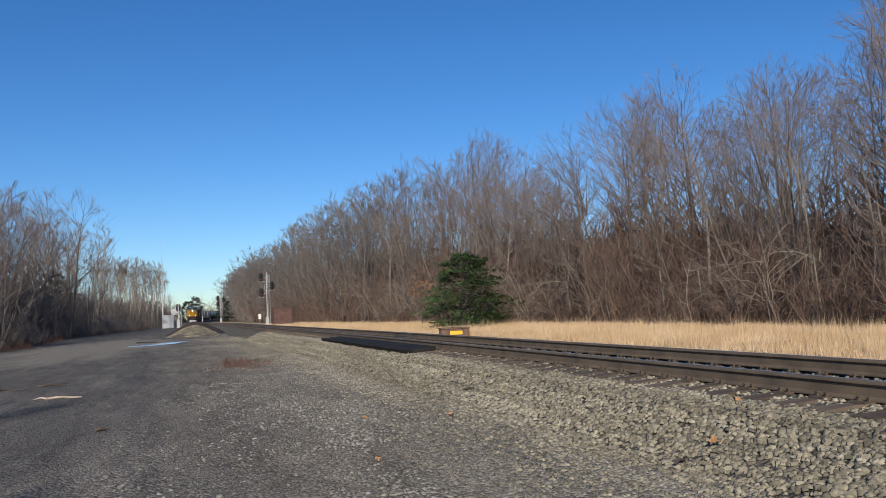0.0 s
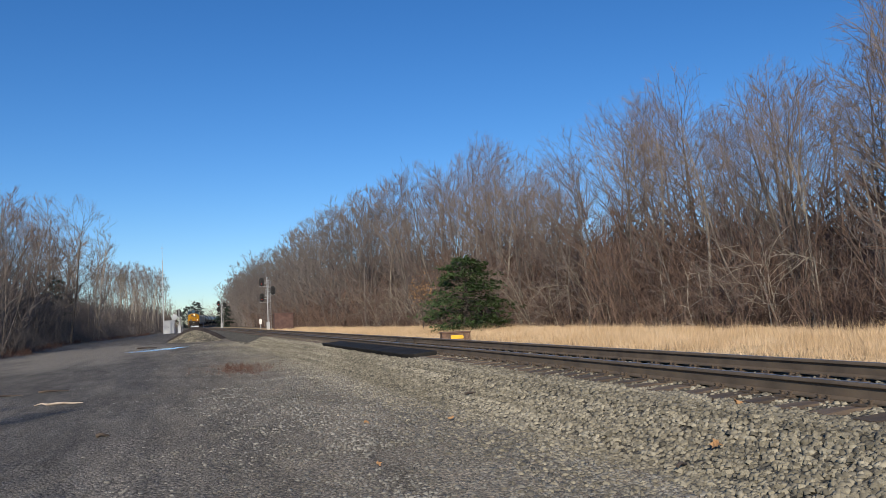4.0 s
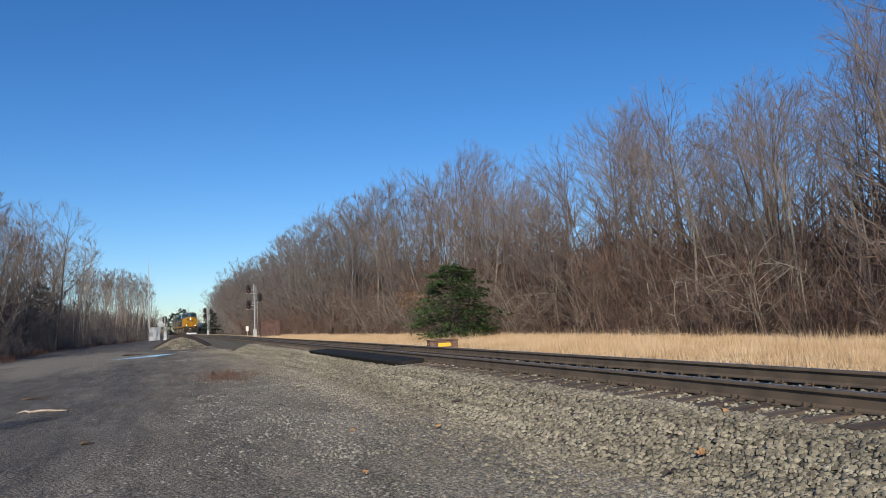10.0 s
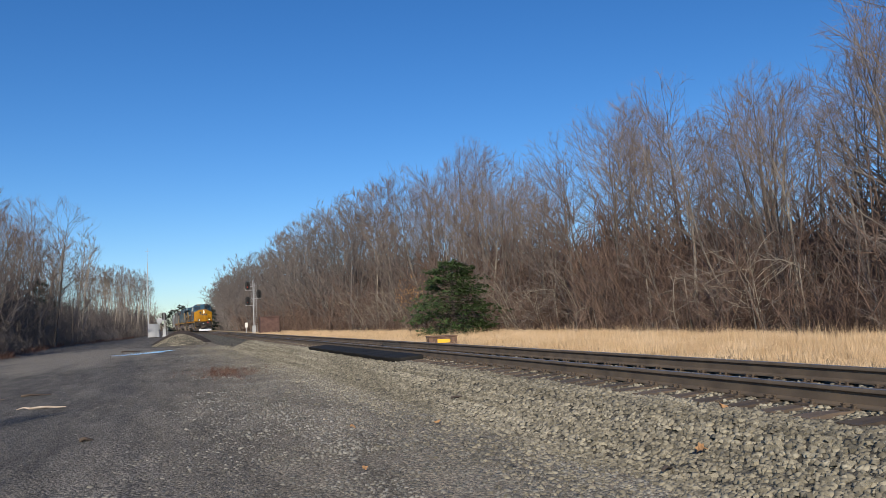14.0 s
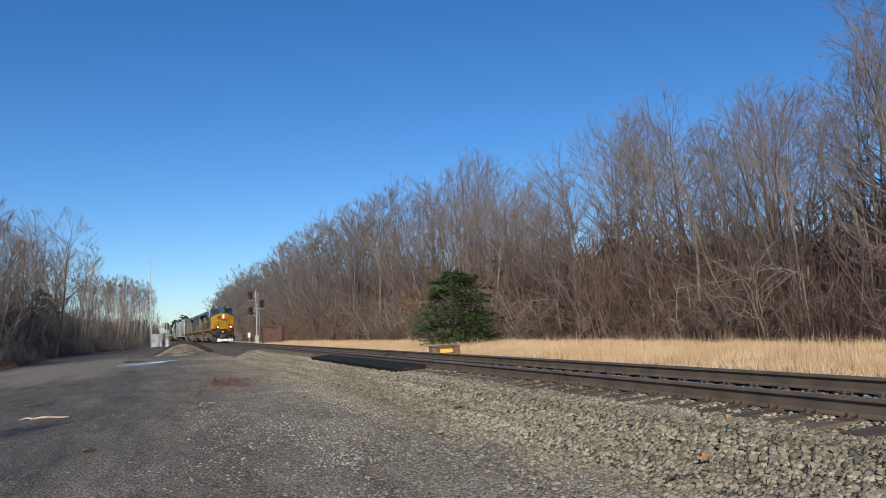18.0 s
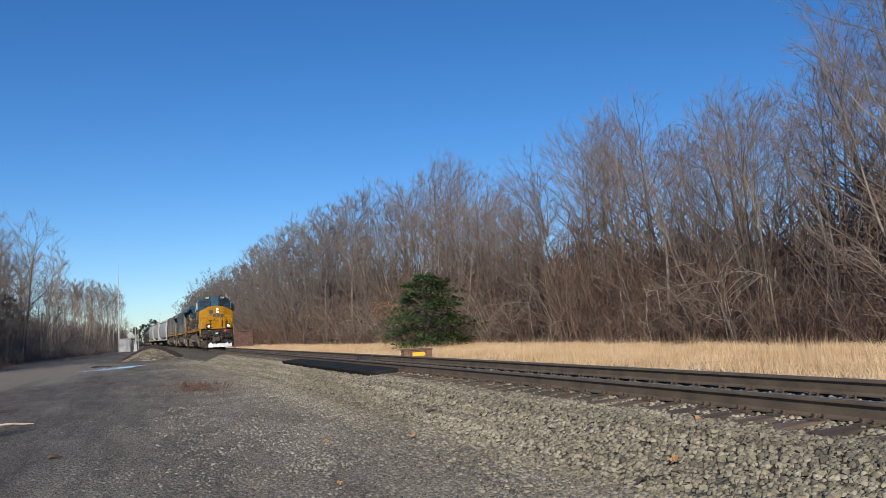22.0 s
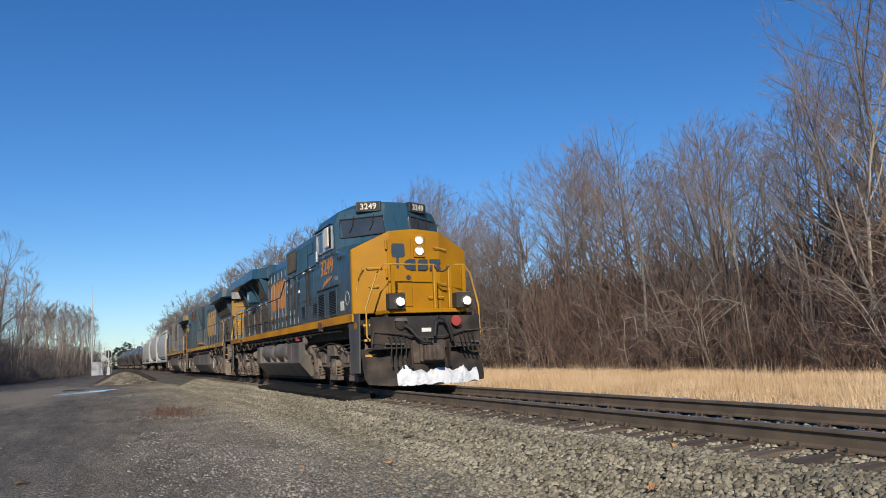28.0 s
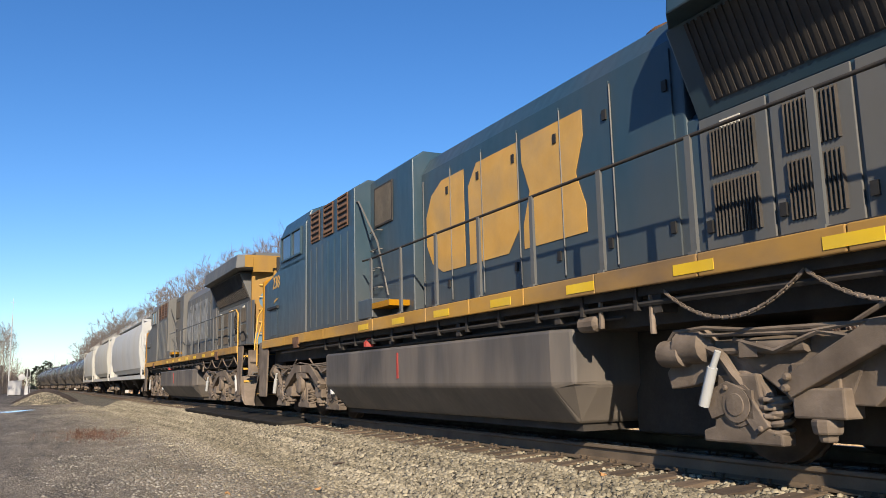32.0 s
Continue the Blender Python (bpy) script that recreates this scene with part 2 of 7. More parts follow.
M_fartree = material("far_bare_trees", [(.1, .084, .075), (.155, .132, .118), (.23, .2, .178)], scale=.05, rough=.9, bump=0, per_island=.2, spec=.2)
M_brush = material("undergrowth_twigs", [(.098, .062, .047), (.152, .101, .077), (.215, .151, .117)], scale=.25, rough=.9, bump=0, per_island=.3, spec=.2)
M_redbrush = material("red_dead_bracken", [(.075, .036, .026), (.125, .066, .046), (.2, .125, .09)], scale=2, rough=.9, bump=0, per_island=.35, spec=.2)
M_needles = material("evergreen_needles", [(.022, .045, .014), (.05, .085, .026), (.085, .13, .045)], scale=1.5, rough=.7, bump=0, per_island=.3, spec=.3)
M_pine_far = material("far_pine_needles", [(.02, .035, .022), (.035, .055, .035)], scale=1, rough=.8, bump=0, per_island=.3)
M_oakleaf = material("withered_leaves", [(.3, .16, .07), (.4, .23, .1)], scale=2, rough=.8, bump=0, per_island=.3)
M_rail = material("rail_steel_weathered", [(.085, .066, .048), (.13, .1, .072), (.18, .135, .092)], scale=3, rough=.7, metal=.15, bump=.3, bump_scale=40, grime=(.16, .12, .085), grime_amount=.5, grime_scale=2)
M_railtop = material("polished_rail_head", [(.3, .29, .275), (.4, .385, .365)], scale=2, rough=.42, metal=.7, bump=.05, bump_scale=60)
M_tie = material("creosoted_tie", [(.028, .021, .018), (.05, .038, .031), (.09, .069, .055)], scale=5, rough=.9, bump=.7, bump_scale=40, grime=(.22, .155, .1), grime_amount=.6, grime_scale=2.6, per_object=.3, stretch=(.25, 1, 1), bump_dist=.015)
M_rust = material("rusted_steel", [(.07, .036, .022), (.12, .062, .036), (.17, .092, .05)], scale=6, rough=.85, bump=.3, bump_scale=60)
M_mat = material("black_grease_mat", [(.012, .012, .012), (.025, .024, .022)], scale=2, spec=.15, rough=.85, bump=.4, bump_scale=30, grime=(.05, .042, .034), grime_amount=.4)
M_plate = material("dusty_tie_plate", [(.05, .036, .026), (.085, .062, .044), (.14, .1, .07)], scale=8, rough=.9, bump=.3, bump_scale=50)

# ---------------------------------------------------------------- mesh tools
class Form:
    """A mesh in the making: boxes, prisms, rods and lathed shapes in one."""

    def __init__(self):
        self.v, self.f = [], []

    def add(self, v, f):
        k = len(self.v)
        self.v += [tuple(p) for p in v]
        self.f += [tuple(i + k for i in q) for q in f]
        return self

    def box(self, x0, x1, y0, y1, z0, z1):
        v = [(x, y, z) for z in (z0, z1) for x, y in ((x0, y0), (x1, y0), (x1, y1), (x0, y1))]
        return self.add(v, [(3, 2, 1, 0), (4, 5, 6, 7), (0, 1, 5, 4), (1, 2, 6, 5), (2, 3, 7, 6), (3, 0, 4, 7)])

    def prism(self, poly, axis, a, b):
        """A polygon drawn across the axis, drawn out from a to b along it."""
        put = {"x": lambda p, d: (d, p[0], p[1]), "y": lambda p, d: (p[0], d, p[1]), "z": lambda p, d: (p[0], p[1], d)}[axis]
        n = len(poly)
        v = [put(p, a) for p in poly] + [put(p, b) for p in poly]
        f = [tuple(range(n)), tuple(range(2 * n - 1, n - 1, -1))] + [(i, i + n, (i + 1) % n + n, (i + 1) % n) for i in range(n)]
        return self.add(v, f)

    def loft(self, rings, close=True):
        n = len(rings[0])
        v = [p for r in rings for p in r]
        f = [(k * n + i, k * n + (i + 1) % n, (k + 1) * n + (i + 1) % n, (k + 1) * n + i) for k in range(len(rings) - 1) for i in range(n)]
        if close:
            f += [tuple(range(n - 1, -1, -1)), tuple(range((len(rings) - 1) * n, len(rings) * n))]
        return self.add(v, f)

    def rod(self, a, b, r, n=8, r2=None):
        return self.tube([a, b], [r, r if r2 is None else r2], n)

    def tube(self, pts, r, n=6):
        pts = [Vector(p) for p in pts]
        rs = r if isinstance(r, (list, tuple)) else [r] * len(pts)
        rings = []
        for i, p in enumerate(pts):
            d = (pts[min(i + 1, len(pts) - 1)] - pts[max(i - 1, 0)]).normalized()
            side = d.cross(Vector((0, 0, 1)) if abs(d.z) < 0.9 else Vector((1, 0, 0))).normalized()
            up = side.cross(d)
            rings.append([tuple(p + (side * math.cos(6.28318 * j / n) + up * math.sin(6.28318 * j / n)) * rs[i]) for j in range(n)])
        return self.loft(rings)

    def lathe(self, origin, axis, profile, n=16):
        """Radius by distance along x or y or z, turned about that axis."""
        o = Vector(origin)
        a = {"x": Vector((1, 0, 0)), "y": Vector((0, 1, 0)), "z": Vector((0, 0, 1))}[axis]
        s = {"x": Vector((0, 1, 0)), "y": Vector((0, 0, 1)), "z": Vector((1, 0, 0))}[axis]
        w = a.cross(s)
        return self.loft([[tuple(o + a * d + (s * math.cos(6.28318 * j / n) + w * math.sin(6.28318 * j / n)) * max(r, 0.001)) for j in range(n)] for d, r in profile])

    def join(self, other, m):
        return self.add([tuple(m @ Vector(p)) for p in other.v], other.f)


def mesh_of(name, form, mat, smooth=None, fix=True):
    me = bpy.data.meshes.new(name)
    me.from_pydata(form.v, [], form.f)
    if fix and len(form.f) < 60000:
        bm = bmesh.new()
        bm.from_mesh(me)
        bmesh.ops.recalc_face_normals(bm, faces=bm.faces)
        bm.to_mesh(me)
        bm.free()
    me.materials.append(mat)
    if smooth:
        me.shade_smooth()
        me.set_sharp_from_angle(angle=radians(smooth))
    return me


def part(name, form, mat, parent=None, label="", smooth=None, bevel=0.0, at=None, fix=True):
    """One mesh object, under a thing or a part where one is given."""
    ob = new(name, mesh_of(name, form, mat, smooth, fix))
    if parent:
        ob.parent = parent
    if at is not None:
        ob.matrix_basis = at
    if label:
        ob["label"] = label
    if bevel:
        md = ob.modifiers.new("edge", "BEVEL")
        md.width, md.segments, md.limit_method, md.angle_limit = bevel, 2, "ANGLE", radians(40)
    return ob


def again(name, ob, parent, at):
    """The same mesh once more, at another place."""
    o = new(name, ob.data)
    o.parent = parent
    o.matrix_basis = at
    return o


def thing(name, label, category, group="", at=None):
    e = new(name)
    if at is not None:
        e.matrix_basis = at
    return tagged(e, label, category, group)


def lettering(name, text, size, mat, parent, m, thick=0.004, squeeze=1.0):
    """Painted or cut-out characters in the built-in font, centred on m, reading along its x with z towards the reader."""
    cu = bpy.data.curves.new(name, "FONT")
    cu.body, cu.size, cu.align_x, cu.align_y, cu.extrude, cu.offset = text, size, "CENTER", "CENTER", thick, size * 0.012
    tmp = bpy.data.objects.new(name, cu)
    scene.collection.objects.link(tmp)
    me = bpy.data.meshes.new_from_object(tmp)
    bpy.data.objects.remove(tmp)
    for v in me.vertices:
        v.co.x *= squeeze
    me.materials.clear()
    me.materials.append(mat)
    ob = new(name, me)
    ob.parent = parent
    ob.matrix_basis = m
    return ob

# ---------------------------------------------------------------- ground
def lerp_at(y, ys, xs):
    return float(np.interp(y, ys, xs))


def wood_edge(y):
    """Where the woods begin on the far side of the track."""
    return lerp_at(y, (-60, 0, 30, 47, 95, 127, 200, 300, 450), (29, 26.5, 26.7, 26.8, 22.7, 18.6, 15.5, 13, 11))


def left_edge(y):
    return lerp_at(y, (0, 45, 60, 92, 150, 210, 300, 450), (-26, -14.5, -12.5, -14.8, -10.6, -9.5, -9, -10))


def ground_z(x, y):
    z = GROUND + 0.05 * noise.noise((x * 0.12, y * 0.12, 0.3)) + 0.015 * noise.noise((x * 0.9, y * 0.9, 4.0))
    if x > 9:
        e = x - on_track(y, 3.4).x
        z -= .16 * min(1, max(0, e / 3)) ** 2
    e = x - wood_edge(y)
    if e > 0:
        z += min(4.0, 0.02 * e + 0.0009 * e * e) * (1 + 0.3 * noise.noise((x * 0.05, y * 0.05, 7)))
    e = left_edge(y) - x
    if e > 0 and y > 30:
        z += min(2.5, 0.03 * e)
    return z


def sheet(name, xs, ys, mat, label, zf=ground_z, lift=0.0, **tags):
    f = Form()
    f.v = [(x, y, zf(x, y) + lift) for y in ys for x in xs]
    n = len(xs)
    f.f = [(j * n + i, j * n + i + 1, (j + 1) * n + i + 1, (j + 1) * n + i) for j in range(len(ys) - 1) for i in range(n - 1)]
    return tagged(part(name, f, mat, smooth=60, fix=False), label, "ground", kind="structure")


def spread(a, b, near, far, mid=0.0):
    """Stations from a to b, close together round mid and wide apart far off."""
    out, x = [mid], mid
    while x < b:
        x += near + (far - near) * min(1, abs(x - mid) / 400)
        out.append(min(x, b))
    x = mid
    while x > a:
        x -= near + (far - near) * min(1, abs(x - mid) / 400)
        out.insert(0, max(x, a))
    return out


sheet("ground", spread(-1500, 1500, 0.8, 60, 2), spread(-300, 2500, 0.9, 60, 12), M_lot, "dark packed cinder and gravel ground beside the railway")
f = Form()
rows_y = [-20 + 2.5 * i for i in range(190)]
us = (0, 0.5, 1.1, 2, 4, 8, 14, 22, 32, 44, 58, 75, 100)
for y in rows_y:
    for e in us:
        x = wood_edge(y) - 2.5 + e
        f.v.append((x, y, ground_z(x, y) + (0.0 if e < 0.1 else 0.03)))
f.f = [(j * len(us) + i, j * len(us) + i + 1, (j + 1) * len(us) + i + 1, (j + 1) * len(us) + i) for j in range(len(rows_y) - 1) for i in range(len(us) - 1)]
tagged(part("woodland_floor", f, M_soil, smooth=60, fix=False), "brown leaf litter on the rising woodland floor", "ground", kind="structure")
f = Form()
rows_y = [-20 + 2.5 * i for i in range(150)]
for y in rows_y:
    s0 = y
    a = on_track(s0, 3.0).x
    b = wood_edge(y) - 1.0
    for k in range(7):
        x = a + (b - a) * k / 6
        f.v.append((x, y, ground_z(x, y) + 0.05 + 0.05 * noise.noise((x * .7, y * .7, 2))))
f.f = [(j * 7 + i, j * 7 + i + 1, (j + 1) * 7 + i + 1, (j + 1) * 7 + i) for j in range(len(rows_y) - 1) for i in range(6)]
tagged(part("grass_verge", f, M_drygrass_soil, smooth=60, fix=False), "matted straw-coloured dry grass verge beyond the track", "ground", kind="structure")
f = Form()
rows_y = [38 + 3.0 * i for i in range(120)]
us = (0, 1.5, 4, 9, 20, 40, 80)
for y in rows_y:
    for e in us:
        x = left_edge(y) + 1.5 - e + 0.6 * noise.noise((y * .2, 1, 1))
        f.v.append((x, y, ground_z(x, y) + (0.0 if e == 0 else 0.03)))
f.f = [(j * len(us) + i, j * len(us) + i + 1, (j + 1) * len(us) + i + 1, (j + 1) * len(us) + i) for j in range(len(rows_y) - 1) for i in range(len(us) - 1)]
tagged(part("woodland_floor", f, M_soil, smooth=60, fix=False), "brown leaf litter under the trees beside the lot", "ground", kind="structure")

# ---------------------------------------------------------------- ballast, ties and rails
RAIL_H = 0.186


def swept(profile, s0, s1, step, tilt=0.0):
    """A profile of (u, z) carried along the track."""
    f = Form()
    ss = []
    s = s0
    while s < s1:
        ss.append(s)
        s += step * (1 + max(0, s - 40) / 60)
    ss.append(s1)
    n = len(profile)
    for s in ss:
        f.v += [tuple(on_track(s, u, z)) for u, z in profile]
    f.f = [(k * n + i, k * n + i + 1, (k + 1) * n + i + 1, (k + 1) * n + i) for k in range(len(ss) - 1) for i in range(n - 1)]
    return f


prof = [(-2.95, GROUND - .05), (-2.6, GROUND + .06), (-2.2, -.48), (-1.8, -.285), (-1.5, -.245), (-1.2, -.236), (-.92, -.205), (-.6, -.2), (0, -.205), (.6, -.2), (.9, -.2), (1.2, -.236), (1.6, -.23), (2.3, -.5), (3.0, GROUND + .03), (3.4, GROUND - .05)]


def bed(s, u):
    """A place on the ballast bed, with its unevenness."""
    p = on_track(s, u, float(np.interp(u, [q[0] for q in prof], [q[1] for q in prof])))
    q = 0.03 * min(1, max(0, abs(u) - 1.25) / .5) + .008
    p.z += q * noise.noise((p.x * 1.7, p.y * 1.7, 1))
    p.x += .14 * min(1, max(0, -1.9 - u) / .4) * noise.noise((p.y * .7, 2, 5))
    return p


f = Form()
ss = [-25 + .25 * i for i in range(380)] + [70 + 2.0 * i for i in range(280)]
for s in ss:
    f.v += [tuple(bed(s, u)) for u, z in prof]
f.f = [(k * len(prof) + i, k * len(prof) + i + 1, (k + 1) * len(prof) + i + 1, (k + 1) * len(prof) + i) for k in range(len(ss) - 1) for i in range(len(prof) - 1)]
ballast = tagged(part("ballast", f, M_ballast, fix=False), "grey crushed-stone ballast bed sloping from the track", "ballast", kind="structure")

track = tagged(new("track"), "weathered steel rails on dark timber ties", "railway track", kind="structure")
head = [(-.037, -.036), (-.0375, -.012), (-.030, -.002), (.030, -.002), (.0375, -.012), (.037, -.036)]
web = [(-.076, -RAIL_H), (-.076, -.172), (-.012, -.15), (-.009, -.055), (-.037, -.036)]
full = web + head[1:5] + [(-u, z) for u, z in reversed(web)]
for side, lift in ((-.755, 0.0), (.755, .028)):
    rail = part("rail", swept([(u + side, z + lift) for u, z in full], -40, 560, .8), M_rail, track, "weathered steel rail with a brown web", smooth=50, fix=False)
    part("running_surface", swept([(side - .027, lift), (side - .012, lift + .003), (side + .012, lift + .003), (side + .027, lift)], -40, 560, .8), M_railtop, rail, "rubbed bright rail head", fix=False)

# ---------------------------------------------------------------- trees
def bare_tree(seed, height, lean=0.0, fine=True, stems=1, low=0.3, width=.27, open_angle=50, bow=0.0, twig=.025):
    """A leafless tree: the trunk with its limbs, and the crown of branches and twigs inside a rounded outline."""
    rnd = random.Random(seed)
    trunk, crown = Form(), Form()
    mid, half = (1 + low) / 2 * height, (1 - low) / 2 * height
    lobes = [rnd.uniform(0, 6.28) for _ in range(3)]

    def inside(p):
        x, y = p.x - lean * p.z, p.y
        a = math.atan2(y, x)
        r = width * height * (1 + .14 * math.sin(2 * a + lobes[0]) + .1 * math.sin(3 * a + lobes[1] + p.z))
        q = (p.z - mid) / half
        return (x * x + y * y) / (r * r) + (abs(q) ** 2.4 if q > 0 else q * q * .6) < 1

    def way(d, ang):
        # a turn away from d by the angle, to a side chosen by chance
        a = Vector((rnd.gauss(0, 1), rnd.gauss(0, 1), rnd.gauss(0, 1)))
        side = d.cross(a).normalized()
        return (d * math.cos(ang) + side * math.sin(ang)).normalized()

    def grow(p, d, step, most, up, wob):
        pts = [p]
        for _ in range(most):
            d = (d + Vector((rnd.gauss(0, wob), rnd.gauss(0, wob), rnd.gauss(0, wob) + up))).normalized()
            p = p + d * step
            if p.z > low * height and not inside(p):
                break
            pts.append(p)
        if len(pts) < 3:
            pts = [pts[0], pts[0] + d * step * .35, pts[0] + d * step * .7]
        return pts

    def along(pts, t):
        k = min(int(t * (len(pts) - 1)), len(pts) - 2)
        w = t * (len(pts) - 1) - k
        return pts[k].lerp(pts[k + 1], w), (pts[k + 1] - pts[k]).normalized()

    def spike(form, p, d, length, r):
        side = d.cross(Vector((.3, .2, 1))).normalized()
        up = side.cross(d)
        q = p + d * length + Vector((0, 0, .06 * length))
        form.add([p + side * r, p - side * .5 * r + up * .87 * r, p - side * .5 * r - up * .87 * r, q], [(0, 1, 3), (1, 2, 3), (2, 0, 3)])

    def taper(r0, r1, n):
        return [r0 + (r1 - r0) * i / (n - 1) for i in range(n)]

    base_r = height * .0085
    for st in range(stems):
        spread_out = .16 if stems > 1 else .03
        d0 = Vector((lean + rnd.gauss(0, spread_out), rnd.gauss(0, spread_out), 1)).normalized()
        root = Vector((rnd.gauss(0, .2), rnd.gauss(0, .2), -.15)) if st else Vector((0, 0, -.15))
        tp = grow(root, d0, height * .075, 12, .03 - bow, .04)
        r_st = base_r * (1 if st == 0 else rnd.uniform(.55, .8))
        rr = taper(r_st, .012, len(tp))
        rr[0] *= 1.35
        trunk.tube(tp, rr, 6 if fine else 5)
        limbs = int((15 if fine else 10) * (1 if stems == 1 else .62))
        for i in range(limbs):
            t = low * .95 + (.97 - low * .95) * (i + rnd.random()) / limbs
            p, d = along(tp, t)
            lp = grow(p, way(d, radians(rnd.uniform(.6, 1.25) * open_angle) * (1.15 - .3 * t)), height * .05, 9, .05 - bow, .13)
            r0 = max(.013, r_st * (1 - .8 * t) * .5)
            trunk.tube(lp, taper(r0, .009, len(lp)), 4 if fine else 3)
            ln = (len(lp) - 1) * height * .05
            nb = max(3, int(ln / (.62 if fine else .95)))
            for j in range(nb):
                t2 = .16 + .84 * (j + rnd.random()) / nb * .99
                p2, d2 = along(lp, t2)
                bp = grow(p2, way(d2, radians(rnd.uniform(22, 46))), height * .035, rnd.randint(3, 4), .035 - bow, .14)
                r2 = max(.0085, r0 * .36 * (1 - .5 * t2))
                crown.tube(bp, taper(r2, .005, len(bp)), 3)
                nt = 6 if fine else 4 if twig < .018 else 7
                for k in range(nt):
                    t3 = .12 + .88 * (k + rnd.random()) / nt * .99
                    p3, d3 = along(bp, t3)
                    l3 = rnd.uniform(.03, .062) * height
                    d4 = way((d3 + Vector((0, 0, .25))).normalized(), radians(rnd.uniform(15, 42)))
                    spike(crown, p3, d4, l3, .0085 if fine else twig)
                    if fine and k % 2:
                        spike(crown, p3 + d4 * l3 * rnd.uniform(.2, .6), way(d4, radians(rnd.uniform(25, 50))), l3 * rnd.uniform(.5, .8), .007)
    return trunk, crown


def tree_kind(seed, height, label, group, bark=None, **kw):
    t, c = bare_tree(seed, height, **kw)
    root = thing("bare_tree", label, "tree", group)
    part("trunk", t, bark or M_bark, root, smooth=50, fix=False)
    part("crown", c, M_twig, root, fix=False)
    return root


def put_trees(kinds, spots):
    """Stand copies of the kinds at the spots (x, y, size, turn, kind); the first of each kind takes its own first spot."""
    used = set()
    for x, y, size, turn, k in spots:
        ob = kinds[k]
        m = pose(x, y, ground_z(x, y) - .05, 0, 0, turn)
        if k in used:
            o = copy_thing(ob, m)
            o.scale = (size,) * 3
        else:
            used.add(k)
            ob.matrix_basis = m @ Matrix.Scale(size, 4)


def skyline(x, y):
    """How far up, as a slope, the woods reach in the direction of (x, y)."""
    a = math.degrees(math.atan2(x, y))
    return math.tan(radians(lerp_at(a, (-30, -20, -12, -11.3, -9.6, -7.8, -6.7, -6.3, -6.1, -4.9, -3.3, -2.2, -1.8, -1.2, 1.0, 1.6, 2.1, 3.0, 4.6, 5.9, 6.6, 7.4, 8.8, 10.7, 13.9, 15.6, 18.1,
                                        20, 22.2, 23.6, 24.8, 25.9, 27.2, 28.8, 30.4, 33.4, 35.2, 36.7, 38, 39, 39.9, 41.8, 44, 45.8, 46.9, 48.2, 52, 60),
                                    (13, 12.5, 10.6, 9.0, 7.8, 7.6, 7.2, 6.0, 4.7, 4.4, 4.2, 3.7, 2.2, 1.3, 1.6, 3.3, 4.2, 5.0, 5.4, 5.2, 6.7, 7.5, 8.3, 9.5, 10.0, 11.1, 12.2,
                                     12.4, 11.8, 10.4, 10.1, 11.3, 13.0, 14.3, 15.0, 15.5, 15.5, 14.2, 13.0, 14.2, 16.0, 16.7, 15.2, 14.4, 16.8, 21.0, 24.0, 25.0))))


def grown(x, y, most=25):
    """The height at which a tree here just meets the skyline."""
    return max(4.5, min(most, math.hypot(x, y) * skyline(x, y) + EYE[2] - ground_z(x, y)))


rnd = random.Random(11)
woods = "bare trees of the wood beyond the track"
near_kinds = [tree_kind(1, 16, "tall bare grey-brown hardwood tree in the wood", woods, width=.29, low=.34, open_angle=54),
              tree_kind(2, 16, "slender bare hardwood tree with upswept branches", woods, width=.2, low=.34, open_angle=40),
              tree_kind(3, 14, "forked bare tree with several grey stems", woods, stems=3, width=.3, low=.32, open_angle=50),
              tree_kind(4, 10, "young bare tree leaning out of the wood's edge", woods, lean=-.3, low=.15, bow=.02),
              tree_kind(5, 15, "bare tree with a pale straight trunk", woods, bark=M_bark_pale, low=.45, width=.22, open_angle=46),
              tree_kind(6, 8, "small many-stemmed bare tree at the wood's edge", woods, stems=4, low=.12, width=.4),
              tree_kind(7, 7, "pale bowed sapling hanging over the wood's edge", woods, bark=M_bark_pale, stems=3, lean=-.5, low=.1, width=.5, bow=.09, open_angle=60)]
kind_h = (16, 16, 14, 10, 15, 8, 7)
spots, seen = [], []


def far_enough(x, y, gap):
    if all((x - a) ** 2 + (y - b) ** 2 > gap * gap for a, b in seen):
        seen.append((x, y))
        return True
    return False


tries = 0
while len(spots) < 112 and tries < 9000:
    tries += 1
    y = 8 + 102 * rnd.random()
    e = abs(rnd.gauss(0, 1)) * 9 + .3
    x = wood_edge(y) + e
    if math.degrees(math.atan2(x, y)) > 57 or not far_enough(x, y, 1.8 if e < 5 else 2.9):
        continue
    top = grown(x, y)
    if e > 6:
        k, h = rnd.choice((0, 0, 0, 1, 2, 4)), top * rnd.uniform(.84, 1.03)
    elif e > 2.5:
        k, h = rnd.choice((0, 1, 2, 2, 4, 3)), top * rnd.uniform(.6, .92)
    else:
        k = rnd.choice((3, 5, 5, 6, 6, 1))
        h = min(top * .8, rnd.uniform(4, 7.5)) * (1.3 if k == 1 else 1)
    spots.append((x, y, h / kind_h[k], rnd.uniform(-35, 35) if k in (3, 6) else rnd.uniform(0, 360), k))
for i in range(10):
    y = 58 + 4.4 * i
    spots.append((wood_edge(y) + .3 + 1.2 * rnd.random(), y, rnd.uniform(.55, .95), rnd.uniform(-50, 50), 6))
put_trees(near_kinds, spots)
lefts = "bare trees beside the lot"
